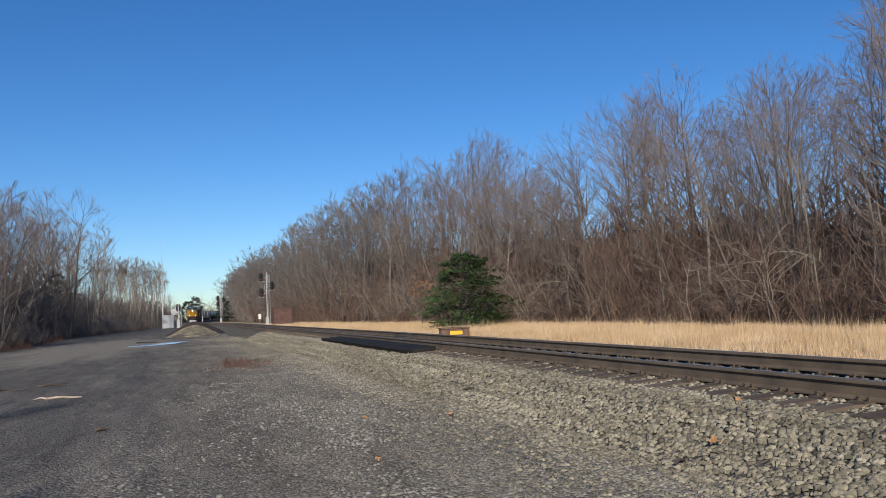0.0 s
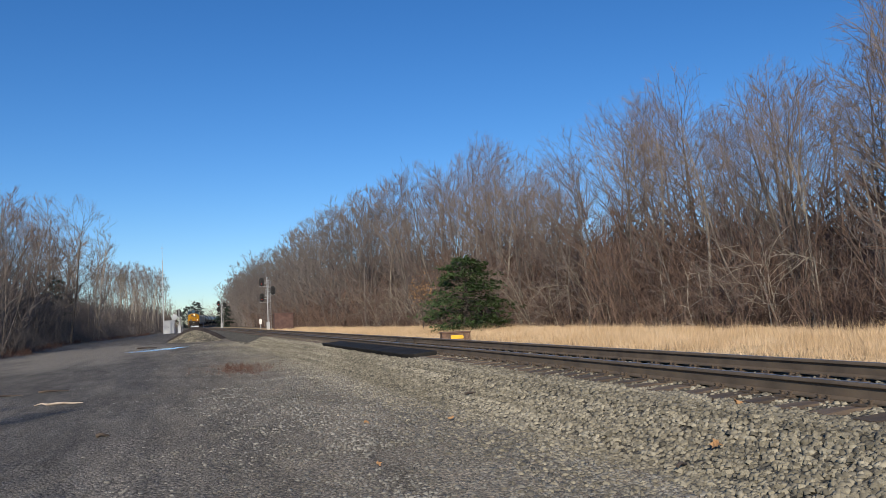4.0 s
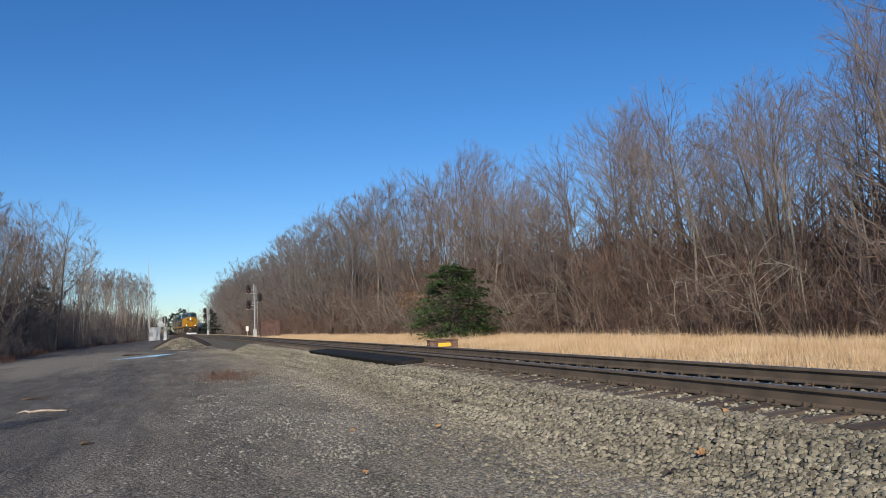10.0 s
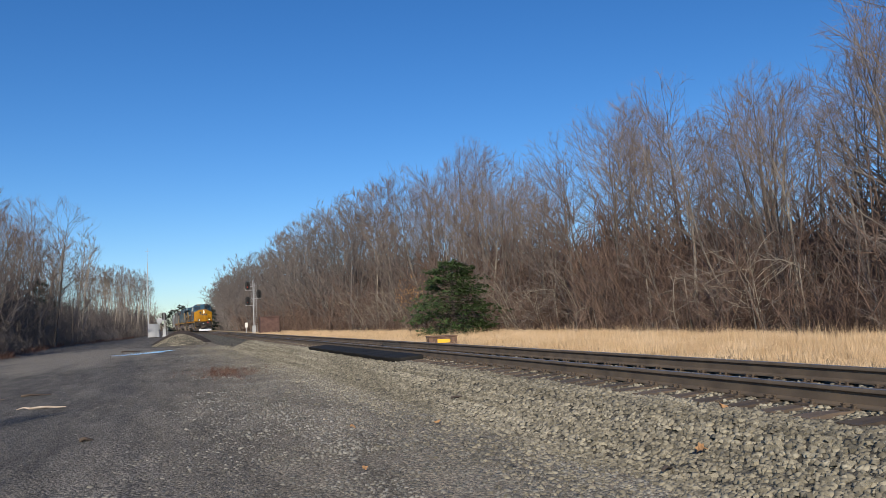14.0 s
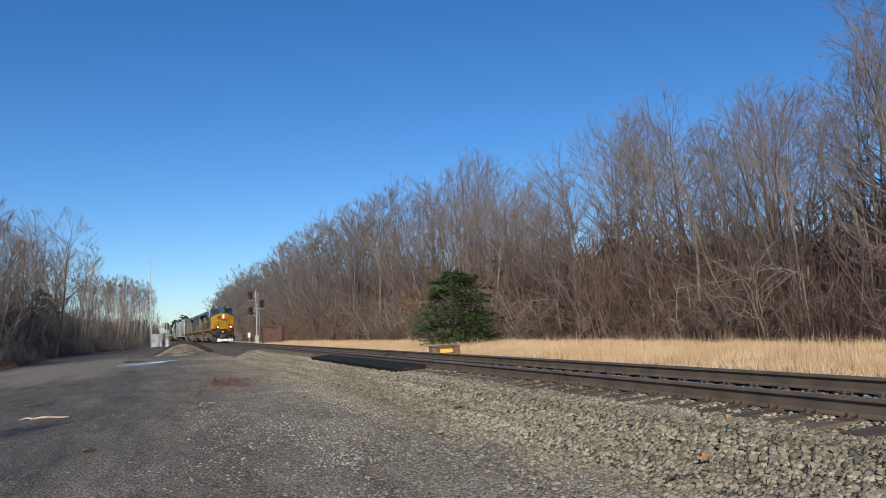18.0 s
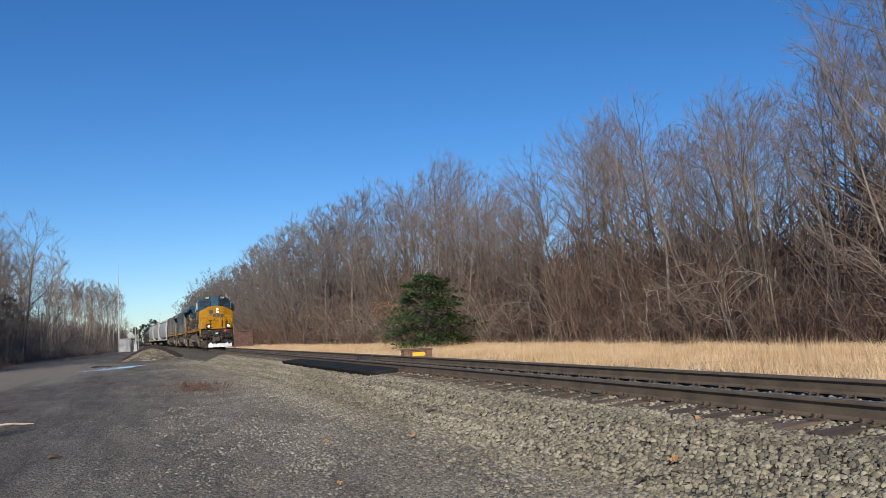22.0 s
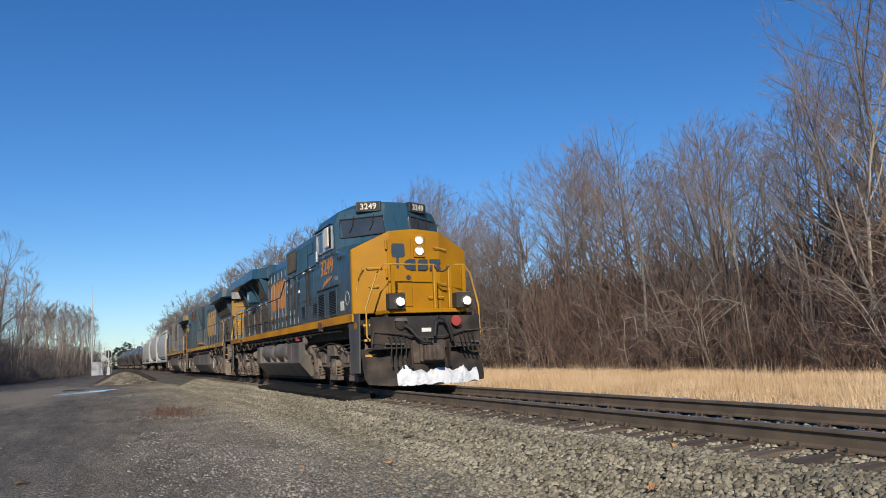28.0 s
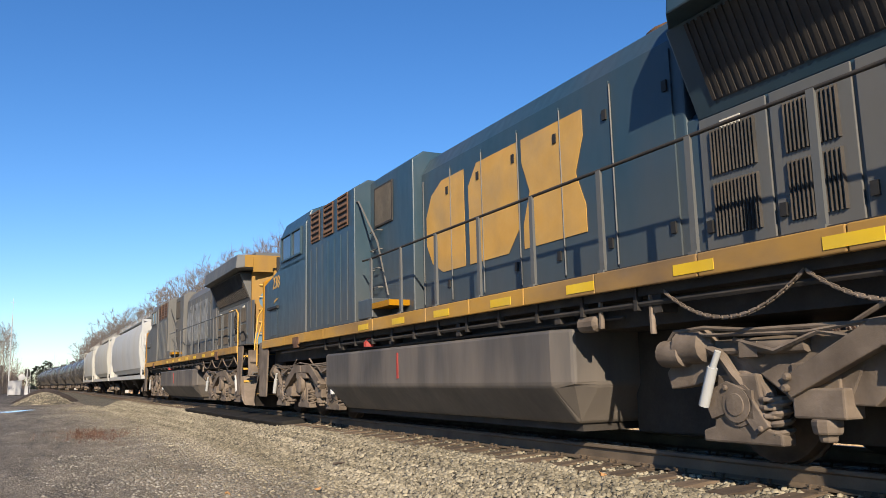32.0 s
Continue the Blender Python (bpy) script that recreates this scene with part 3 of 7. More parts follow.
left_kinds = [tree_kind(31, 14, "bare dark hardwood tree beside the lot", lefts, fine=False, twig=.018, width=.3),
              tree_kind(32, 14, "wide bare tree with twisted limbs beside the lot", lefts, width=.34, low=.3, open_angle=55),
              tree_kind(33, 14, "many-stemmed bare tree beside the lot", lefts, fine=False, stems=4, width=.32, twig=.018),
              tree_kind(34, 15, "slender bare grey-stemmed tree beyond the lot", lefts, fine=False, width=.15, low=.42, open_angle=30, bark=M_bark_pale, twig=.018)]
# more of them beyond the view shade the edge of the wood
extra = [(-25 - 16 * rnd.random(), 2 + 2.7 * i, rnd.uniform(.95, 1.2), rnd.uniform(0, 360), i % 3) for i in range(16)]
extra += [(-23 - 9 * rnd.random(), 24 + 2.4 * i, rnd.uniform(.95, 1.2), rnd.uniform(0, 360), i % 3) for i in range(10)]
spots, tries = extra + [(-14.2, 101, grown(-14.2, 101) * 1.14 / 14, 40, 1), (-19.5, 112, grown(-19.5, 112) * 1.1 / 14, 120, 1)], 0
while len(spots) < 124 and tries < 9000:
    tries += 1
    y = 46 + 270 * rnd.random() ** 1.35
    e = abs(rnd.gauss(0, 1)) * 10 + .2
    x = left_edge(y) - e
    if 195 < y < 285 and e < 13 or not far_enough(x, y, 2.2):
        continue
    spots.append((x, y, grown(x, y, 19) * (rnd.uniform(.5, .75) if e < 2 else rnd.uniform(.8, 1.0)) / 14, rnd.uniform(0, 360), rnd.choice((0, 0, 1, 2, 2)) if y < 120 else rnd.choice((3, 3, 3, 0, 2))))
for i in range(30):
    y = 200 + 62 * rnd.random()
    x = -y * math.tan(radians(2.3 + 3.9 * (i + rnd.random()) / 30))
    spots.append((x, y, grown(x, y, 22) * rnd.uniform(.9, 1.03) / 15, rnd.uniform(0, 360), 3))
put_trees(left_kinds, spots)

# a row behind the camera that shades the lot
shades = "bare trees behind the lot that shade it"
spots = [(-13.2 - 3.5 * rnd.random() - (2.5 if i % 2 else 0), -45 + 1.5 * i, rnd.uniform(.9, 1.15), rnd.uniform(0, 360), i % 3) for i in range(27)]
put_trees([tree_kind(41, 14, "bare hardwood tree shading the gravel lot", shades, fine=False, twig=.03), tree_kind(42, 13, "forked bare tree shading the gravel lot", shades, stems=3, fine=False, twig=.03),
           tree_kind(43, 14, "wide bare tree shading the gravel lot", shades, width=.34, fine=False, twig=.03)], spots)

# ---------------------------------------------------------------- undergrowth and grass, too many to count
def scatter(name, pattern_list, spots, mat, label, category, lift=0.0):
    """Copies of small patterns (triangles) at (x, y, z, size, turn), joined in one mesh."""
    vs, fs, k = [], [], 0
    for x, y, z, size, turn in spots:
        v, fc = pattern_list[rnd.randrange(len(pattern_list))]
        c, s = math.cos(turn) * size, math.sin(turn) * size
        w = np.empty_like(v)
        w[:, 0] = v[:, 0] * c - v[:, 1] * s + x
        w[:, 1] = v[:, 0] * s + v[:, 1] * c + y
        w[:, 2] = v[:, 2] * size + z + lift
        vs.append(w)
        fs.append(fc + k)
        k += len(v)
    v, fc = np.concatenate(vs), np.concatenate(fs)
    me = bpy.data.meshes.new(name)
    me.vertices.add(len(v))
    me.vertices.foreach_set("co", v.astype(np.float32).ravel())
    me.loops.add(fc.size)
    me.loops.foreach_set("vertex_index", fc.astype(np.int32).ravel())
    me.polygons.add(len(fc))
    me.polygons.foreach_set("loop_start", np.arange(0, fc.size, 3, dtype=np.int32))
    me.update(calc_edges=True)
    me.materials.append(mat)
    return tagged(new(name, me), label, category, kind="stuff")


def shrub_pattern(seed, stems, height, twigs, stout=1.0):
    r = random.Random(seed)
    v, fc = [], []

    def spike(p, d, ln, w):
        d = Vector(d).normalized()
        side = d.cross(Vector((r.gauss(0, 1), r.gauss(0, 1), .2))).normalized()
        up = side.cross(d)
        k = len(v)
        q = Vector(p) + d * ln
        v.extend([tuple(Vector(p) + side * w), tuple(Vector(p) - side * .5 * w + up * .87 * w), tuple(Vector(p) - side * .5 * w - up * .87 * w), tuple(q)])
        fc.extend([(k, k + 1, k + 3), (k + 1, k + 2, k + 3), (k + 2, k, k + 3)])

    for _ in range(stems):
        d = Vector((r.gauss(0, .42), r.gauss(0, .42), 1)).normalized()
        p = Vector((r.gauss(0, .35), r.gauss(0, .35), -.05))
        ln = height * r.uniform(.5, 1.1)
        spike(p, d, ln, .019 * stout)
        for _ in range(twigs):
            t = r.uniform(.15, .95)
            spike(p + d * ln * t, d + Vector((r.gauss(0, .8), r.gauss(0, .8), r.gauss(.2, .5))), ln * r.uniform(.18, .45), .0115 * stout)
    return np.array(v), np.array(fc)


shrubs = [shrub_pattern(50 + i, 7, 2.1, 9) for i in range(5)]
sp = []
for _ in range(850):
    y = 6 + 190 * rnd.random() ** 1.25
    x = wood_edge(y) - .6 + abs(rnd.gauss(0, 1)) * 4.5
    sp.append((x, y, ground_z(x, y), rnd.uniform(.7, 1.7), rnd.uniform(0, 6.3)))
scatter("undergrowth", shrubs, sp, M_brush, "tangled leafless brown undergrowth along the wood's edge", "undergrowth")
thickets = [shrub_pattern(90 + i, 9, 3.6, 12) for i in range(6)]
sp = []
for _ in range(520):
    y = 8 + 250 * rnd.random() ** 1.35
    x = wood_edge(y) + .6 + 20 * rnd.random() ** 1.2
    if math.degrees(math.atan2(x, y)) < 58:
        sp.append((x, y, ground_z(x, y), rnd.uniform(.5, .95) * grown(x, y, 20) * .15, rnd.uniform(0, 6.3)))
for _ in range(240):
    y = 4 + 400 * rnd.random() ** 1.1
    x = wood_edge(y) + 14 + 30 * rnd.random()
    if math.degrees(math.atan2(x, y)) < 62:
        sp.append((x, y, ground_z(x, y), rnd.uniform(.55, .85) * grown(x, y, 24) * .185, rnd.uniform(0, 6.3)))
scatter("thicket", thickets, sp, M_brush, "dense leafless saplings filling the wood", "undergrowth")
deep = [shrub_pattern(140 + i, 8, 3.4, 15, 1.9) for i in range(5)]
sp = []
for _ in range(520):
    y = 2 + 330 * rnd.random() ** 1.25
    x = wood_edge(y) + 8 + 16 * rnd.random()
    if math.degrees(math.atan2(x, y)) < 60:
        sp.append((x, y, ground_z(x, y), rnd.uniform(.7, 1.0) * grown(x, y, 22) * (.165 if y < 130 else .19), rnd.uniform(0, 6.3)))
sp_far = [p for p in sp if p[1] > 105]
sp = [p for p in sp if p[1] <= 105]
for _ in range(170):
    y = 110 + 290 * rnd.random()
    x = wood_edge(y) + 2 + 11 * rnd.random()
    sp_far.append((x, y, ground_z(x, y), rnd.uniform(.6, .95) * grown(x, y, 22) * .19, rnd.uniform(0, 6.3)))
sp_left = []
for _ in range(380):
    y = 40 + 260 * rnd.random() ** 1.25
    x = left_edge(y) - 3 - 20 * rnd.random()
    sp_left.append((x, y, ground_z(x, y), rnd.uniform(.7, 1.0) * grown(x, y, 18) * (.17 if y < 120 else .14), rnd.uniform(0, 6.3)))
scatter("understorey", deep, sp_left, M_fartree, "grey-brown leafless understorey beside the lot", "undergrowth")
scatter("far_understorey", deep, sp_far, M_fartree, "grey-brown leafless understorey far along the line", "undergrowth")
scatter("understorey", deep, sp, M_brush, "brown leafless understorey deep in the woods", "undergrowth")
sp = []
for _ in range(250):
    y = 48 + 250 * rnd.random() ** 1.3
    x = left_edge(y) - .6 - 22 * rnd.random() ** 1.2
    sp.append((x, y, ground_z(x, y), rnd.uniform(.5, .85) * grown(x, y, 16) * (.17 if y < 120 else .14), rnd.uniform(0, 6.3)))
scatter("thicket", thickets, sp, M_fartree, "dense leafless saplings beside the lot", "undergrowth")
sp = []
for _ in range(420):
    y = 46 + 190 * rnd.random() ** 1.3
    x = left_edge(y) + .8 - abs(rnd.gauss(0, 1)) * 4
    sp.append((x, y, ground_z(x, y), rnd.uniform(.5, 1.25), rnd.uniform(0, 6.3)))
scatter("undergrowth", shrubs, sp, M_fartree, "tangled leafless grey-brown undergrowth beside the lot", "undergrowth")
# branches broken down over the wood's edge
r9 = random.Random(9)
for i in range(60):
    y = 18 + 97 * r9.random()
    x = wood_edge(y) + .2 + 3 * r9.random()
    g = Form()
    a, up = r9.uniform(2.2, 4.1), r9.uniform(-.15, .5)
    p = Vector((x, y, ground_z(x, y) + r9.uniform(1.2, 3.6)))
    d = Vector((math.cos(a), math.sin(a), up)).normalized()
    pts = [p]
    ln = r9.uniform(2.2, 4.6)
    while p.z > ground_z(x, y) - .1 and len(pts) < 14:
        d = (d + Vector((r9.gauss(0, .2), r9.gauss(0, .2), r9.gauss(-.13, .16)))).normalized()
        p = p + d * ln / 8
        pts.append(p)
    n = len(pts)
    tw = Form()
    g.tube(pts, [.022 - .016 * k / n for k in range(n)], 5)
    for k in range(2, n - 1):
        for _ in range(2):
            q = Vector((r9.gauss(0, .5), r9.gauss(0, .5), r9.gauss(.15, .5)))
            tw.tube([pts[k], pts[k] + q * .5, pts[k] + q + Vector((0, 0, -.12))], [.011, .008, .003], 3)
    base = pts[0]
    g.tube([Vector((base.x + .3, base.y, ground_z(x, y) - .1)), base.lerp(Vector((base.x + .2, base.y, 0)), .4), base], [.04, .034, .03], 5)
    fb = thing("fallen_branch", "pale broken branch bent down at the wood's edge", "branch", "broken branches along the wood's edge")
    part("limb", g, M_bark_pale if i % 3 == 0 else M_bark, fb, smooth=50, fix=False)
    tagged(part("spray", tw, M_bark_pale if i % 3 == 0 else M_bark, fb, fix=False), kind="stuff")


# the wood far along the line, too distant to tell its trees apart
def tree_pattern(seed, **kw):
    t, c = bare_tree(seed, 16, fine=False, twig=.027, **kw)
    t.join(c, Matrix.Identity(4))
    return np.array(t.v), np.array([(q[0], q[i], q[i + 1]) for q in t.f for i in range(1, len(q) - 1)])


far_trees = [tree_pattern(21), tree_pattern(22, stems=2, width=.3), tree_pattern(23, width=.2)]
sp, tries = [], 0
while len(sp) < 205 and tries < 16000:
    tries += 1
    y = 106 + 330 * rnd.random() ** 1.2
    e = abs(rnd.gauss(0, 1)) * 9 + .3
    x = wood_edge(y) + e
    if far_enough(x, y, 2.0):
        sp.append((x, y, ground_z(x, y) - .05, grown(x, y) * (rnd.uniform(.55, .8) if e < 2.5 else rnd.uniform(.85, 1.0)) / 16, rnd.uniform(0, 6.3)))
scatter("far_trees", far_trees, sp, M_fartree, "bare grey-brown woods far along the line", "wood")


def grass_pattern(seed, blades, height):
    r = random.Random(seed)
    v, fc = [], []
    for _ in range(blades):
        x, y, a = r.gauss(0, .22), r.gauss(0, .22), r.uniform(0, 6.3)
        h, w = height * r.uniform(.45, 1.2), r.uniform(.005, .0105)
        lx, ly = r.gauss(.04, .17), r.gauss(0, .17)
        k = len(v)
        v += [(x - w * math.cos(a), y - w * math.sin(a), -.03), (x + w * math.cos(a), y + w * math.sin(a), -.03), (x + lx, y + ly, h)]
        fc += [(k, k + 1, k + 2)]
    return np.array(v), np.array(fc)


tufts = [grass_pattern(70 + i, 28, .31) for i in range(6)]
sp = []
for _ in range(9000):
    y = 8 + 140 * rnd.random() ** 1.7
    a, b = on_track(y, 5.4).x, wood_edge(y) + .8
    x = a + (b - a) * (rnd.random() ** .75)
    size = rnd.uniform(.5, 1.15) * (.5 + .6 * min(1, (x - a) / 2.5)) * (1 + .5 * noise.noise((x * .35, y * .35, 8)) + .3 * noise.noise((x * 1.1, y * 1.1, 3)))
    sp.append((x, y, ground_z(x, y) + .04, size, rnd.uniform(0, 6.3)))
scatter("dry_grass", tufts, sp, M_grass, "tall straw-coloured dry grass on the verge", "grass")

stalks = [grass_pattern(80 + i, 9, .9) for i in range(6)]
sp = []
for _ in range(2600):
    y = 8 + 120 * rnd.random() ** 1.6
    a, b = on_track(y, 5.8).x, wood_edge(y) + 1.2
    x = a + (b - a) * (rnd.random() ** .6)
    sp.append((x, y, ground_z(x, y) + .04, rnd.uniform(.45, .8) * (1 + .55 * noise.noise((x * .4, y * .4, 8)) + .35 * noise.noise((x * 1.5, y * 1.5, 3))), rnd.uniform(0, 6.3)))
scatter("grass_stalks", stalks, sp, M_grass, "taller loose dry stalks standing over the grass", "grass")

# ---------------------------------------------------------------- train materials
BLUE = [(.014, .049, .082), (.021, .068, .108), (.033, .085, .128)]
M_blue = material("dark_blue_paint", BLUE, scale=.9, rough=.32, spec=.5, bump=.12, bump_scale=7, bump_dist=.012, grime=(.03, .055, .07), grime_amount=.45, grime_scale=.8, stretch=(1, 1, .45), dust=((.085, .076, .062), 1.7, 3.2, .6))
M_blue_old = material("faded_blue_paint", [(.016, .048, .072), (.028, .066, .094), (.046, .084, .11)], scale=.9, rough=.4, bump=.15, bump_scale=7, bump_dist=.012, grime=(.042, .048, .052), grime_amount=.5, grime_scale=.9, stretch=(1, 1, .35), dust=((.1, .092, .08), 1.7, 3.3, .6))
M_grey_old = material("dirty_grey_blue_paint", [(.075, .083, .088), (.105, .112, .113), (.135, .137, .133)], scale=1.1, rough=.6, bump=.15, bump_scale=8, bump_dist=.012, grime=(.12, .105, .085), grime_amount=.6, grime_scale=1.1, stretch=(1, 1, .35))
M_yellow = material("golden_yellow_paint", [(.29, .134, .003), (.365, .168, .0035), (.41, .195, .005)], spec=.18, scale=1.2, rough=.5, bump=.08, bump_scale=12, grime=(.27, .13, .02), grime_amount=.35, grime_scale=1.6)
M_stripe = material("orange_yellow_sill_paint", [(.45, .18, .004), (.56, .24, .006), (.6, .29, .012)], scale=1.3, spec=.2, rough=.55, bump=.1, bump_scale=20, grime=(.2, .08, .03), grime_amount=.75, grime_scale=.8, stretch=(1, .5, 1))
M_stripe_old = material("dirty_sill_paint", [(.38, .2, .035), (.48, .26, .045), (.34, .22, .1)], scale=1.3, rough=.65, bump=.1, bump_scale=20, grime=(.14, .095, .06), grime_amount=.85, grime_scale=.9, stretch=(1, .5, 1))
M_decal = material("orange_decal", [(.6, .22, .03), (.68, .27, .04)], scale=2, rough=.45, bump=0, grime=(.35, .16, .05), grime_amount=.3)
M_decal_old = material("faded_yellow_decal", [(.55, .3, .06), (.62, .36, .1)], scale=2, rough=.55, bump=0, grime=(.25, .2, .12), grime_amount=.5)
M_decal_grey = material("worn_white_decal", [(.3, .31, .3), (.2, .21, .21)], scale=2, rough=.6, bump=0, grime=(.08, .085, .085), grime_amount=.8, grime_scale=2)
M_under = material("dusty_black_underframe", [(.018, .017, .016), (.03, .027, .025), (.052, .046, .04)], scale=3, rough=.8, bump=.3, bump_scale=25, grime=(.06, .046, .034), grime_amount=.5)
M_truck = material("dust_brown_truck_steel", [(.112, .086, .066), (.168, .132, .102), (.23, .183, .144)], scale=3, rough=.85, bump=.35, bump_scale=30, grime=(.05, .04, .033), grime_amount=.5, grime_scale=2.5)
M_tank = material("dusty_fuel_tank", [(.066, .061, .057), (.092, .084, .078), (.125, .114, .104)], scale=1, rough=.6, bump=.12, bump_scale=12, grime=(.22, .185, .15), grime_amount=.7, grime_scale=1.3, stretch=(1, 1, .22), dust=((.22, .185, .15), .15, 1.1, .55))
M_wheel = material("wheel_steel", [(.05, .038, .03), (.09, .07, .055)], scale=5, rough=.6, metal=.5, bump=.2)
M_tread = material("polished_wheel_tread", [(.4, .38, .36), (.5, .48, .46)], scale=5, rough=.3, metal=.9, bump=0)
M_snow = material("packed_snow", [(.5, .53, .57), (.62, .64, .67), (.7, .71, .73)], scale=5, rough=.7, bump=.9, bump_scale=14, bump_dist=.04)
M_glass = material("dark_cab_glass", [(.06, .072, .08), (.085, .098, .105)], scale=2, rough=.1, metal=.5, bump=0, rough_var=.03, spec=.8)
M_shade = material("cream_sun_shade", [(.62, .58, .48), (.7, .66, .56)], scale=3, rough=.7, bump=.1)
M_silver = material("bare_aluminium", [(.5, .5, .49), (.62, .62, .6)], scale=4, rough=.35, metal=.8, bump=.05)
# also colours the flat black stand-ins for shade in grilles and end plates
M_black = material("black_rubber_and_shade", [(.012, .012, .012), (.022, .021, .02)], scale=5, rough=.7, bump=.2)
M_white = material("white_paint", [(.66, .65, .6), (.74, .73, .68)], scale=3, rough=.55, bump=.05)
M_red = material("red_paint", [(.28, .035, .03), (.36, .055, .045)], scale=4, rough=.5, bump=0)
M_rail_yellow = material("yellow_handrail_paint", [(.55, .3, .04), (.62, .36, .06)], scale=5, rough=.5, bump=0, grime=(.3, .2, .08), grime_amount=.4)
M_hopper = material("pale_grey_hopper_paint", [(.36, .38, .385), (.43, .45, .455), (.49, .51, .51)], scale=.7, rough=.55, bump=.08, bump_scale=6, grime=(.33, .31, .27), grime_amount=.55, grime_scale=.7, stretch=(1, 1, .25))
M_hopper_b = material("cream_hopper_paint", [(.38, .385, .355), (.46, .465, .43)], scale=.7, rough=.55, bump=.08, bump_scale=6, grime=(.36, .32, .26), grime_amount=.55, grime_scale=.7, stretch=(1, 1, .25))
M_tankcar = material("black_tank_car_paint", [(.03, .031, .034), (.05, .05, .052), (.085, .085, .085)], scale=.8, rough=.28, bump=.05, bump_scale=6, grime=(.17, .165, .155), grime_amount=.6, grime_scale=.9, stretch=(1, 1, .4))
M_pilot = material("rusty_dirty_pilot_steel", [(.012, .01, .009), (.024, .019, .016), (.05, .039, .031)], scale=2.5, rough=.85, bump=.3, bump_scale=25, grime=(.075, .054, .04), grime_amount=.55, grime_scale=2.4)
M_yellow_old = material("dirty_faded_yellow_paint", [(.24, .14, .035), (.33, .185, .035), (.4, .21, .03)], scale=1.2, rough=.6, bump=.1, bump_scale=12, grime=(.17, .115, .06), grime_amount=.75, grime_scale=1.2, stretch=(1, 1, .4), spec=.2)
M_reflect = material("yellow_reflective_strip", [(.72, .46, .02), (.8, .54, .03)], scale=3, rough=.4, bump=0, grime=(.3, .2, .08), grime_amount=.3)
M_steppanel = material("dusty_blue_grey_panel", [(.045, .052, .058), (.065, .07, .074), (.09, .09, .088)], scale=1.5, rough=.7, bump=.15, bump_scale=20, grime=(.11, .095, .075), grime_amount=.6, grime_scale=1.6)
M_coupler = material("dull_brown_cast_steel", [(.055, .041, .033), (.085, .064, .051), (.12, .092, .073)], scale=4, rough=.85, bump=.35, bump_scale=25, grime=(.03, .025, .022), grime_amount=.6, grime_scale=3)
M_lamp = glow("lit_headlight", (1.0, .86, .62), 5.0)
M_ditch = glow("lit_ditch_light", (1.0, .82, .54), 5.0)
M_navy = material("dark_blue_decal", [(.02, .035, .06), (.03, .05, .08)], rough=.5, bump=0)
M_tealdecal = material("blue_roundel", [(.05, .12, .18), (.07, .15, .21)], scale=3, rough=.5, bump=0)

SIDE = {-1: lambda x, y, z: Matrix.Translation((x, y, z)) @ Matrix(((0, 0, -1, 0), (-1, 0, 0, 0), (0, 1, 0, 0), (0, 0, 0, 1))),
        1: lambda x, y, z: Matrix.Translation((x, y, z)) @ Matrix(((0, 0, 1, 0), (1, 0, 0, 0), (0, 1, 0, 0), (0, 0, 0, 1)))}
FRONT = lambda x, y, z: Matrix.Translation((x, y, z)) @ Matrix(((1, 0, 0, 0), (0, 0, -1, 0), (0, 1, 0, 0), (0, 0, 0, 1)))
BACK = lambda x, y, z: Matrix.Translation((x, y, z)) @ Matrix(((-1, 0, 0, 0), (0, 0, 1, 0), (0, 1, 0, 0), (0, 0, 0, 1)))
_cache = {}


def shared(key, build, mat, smooth=None):
    """One mesh for all the parts that look alike."""
    if key not in _cache:
        _cache[key] = mesh_of(key, build(), mat, smooth)
    return _cache[key]


def put(name, me, parent, m, label=""):
    o = new(name, me)
    o.parent = parent
    o.matrix_basis = m
    if label:
        o["label"] = label
    return o


def wheelset_form():
    f = Form()
    for s in (-1, 1):
        prof = [(-.07, .1), (-.07, .2), (-.02, .25), (-.02, .42), (-.07, .46), (-.07, .505)]
        f.lathe((s * .755, 0, 0), "x", [(s * a, b) for a, b in prof] + [(s * .07, .505), (s * .075, .535), (s * -.055, .528)][:1] + [(s * .07, .43), (s * .02, .4), (s * .02, .2), (s * .09, .18), (s * .09, .05)], 24)
        f.lathe((s * .755, 0, 0), "x", [(s * -.085, .5), (s * -.085, .56), (s * -.055, .56), (s * -.05, .535), (s * .07, .525), (s * .07, .49)], 24)
    f.rod((-.8, 0, 0), (.8, 0, 0), .09, 10)
    for k in range(3):      # lightening marks on the plate, so that the turning shows
        a = k * 2.094
        for s in (-1, 1):
            f.box(s * .755 - .03, s * .755 + .03, .3 * math.cos(a) - .04, .3 * math.cos(a) + .04, .3 * math.sin(a) - .04, .3 * math.sin(a) + .04)
    return f


def coil(f, x, y, z0, z1, r, wire, turns):
    pts = []
    for i in range(turns * 8 + 1):
        a = i / 8 * 6.28318
        pts.append((x + r * math.cos(a), y + r * math.sin(a), z0 + (z1 - z0) * i / (turns * 8)))
    f.tube(pts, wire, 5)


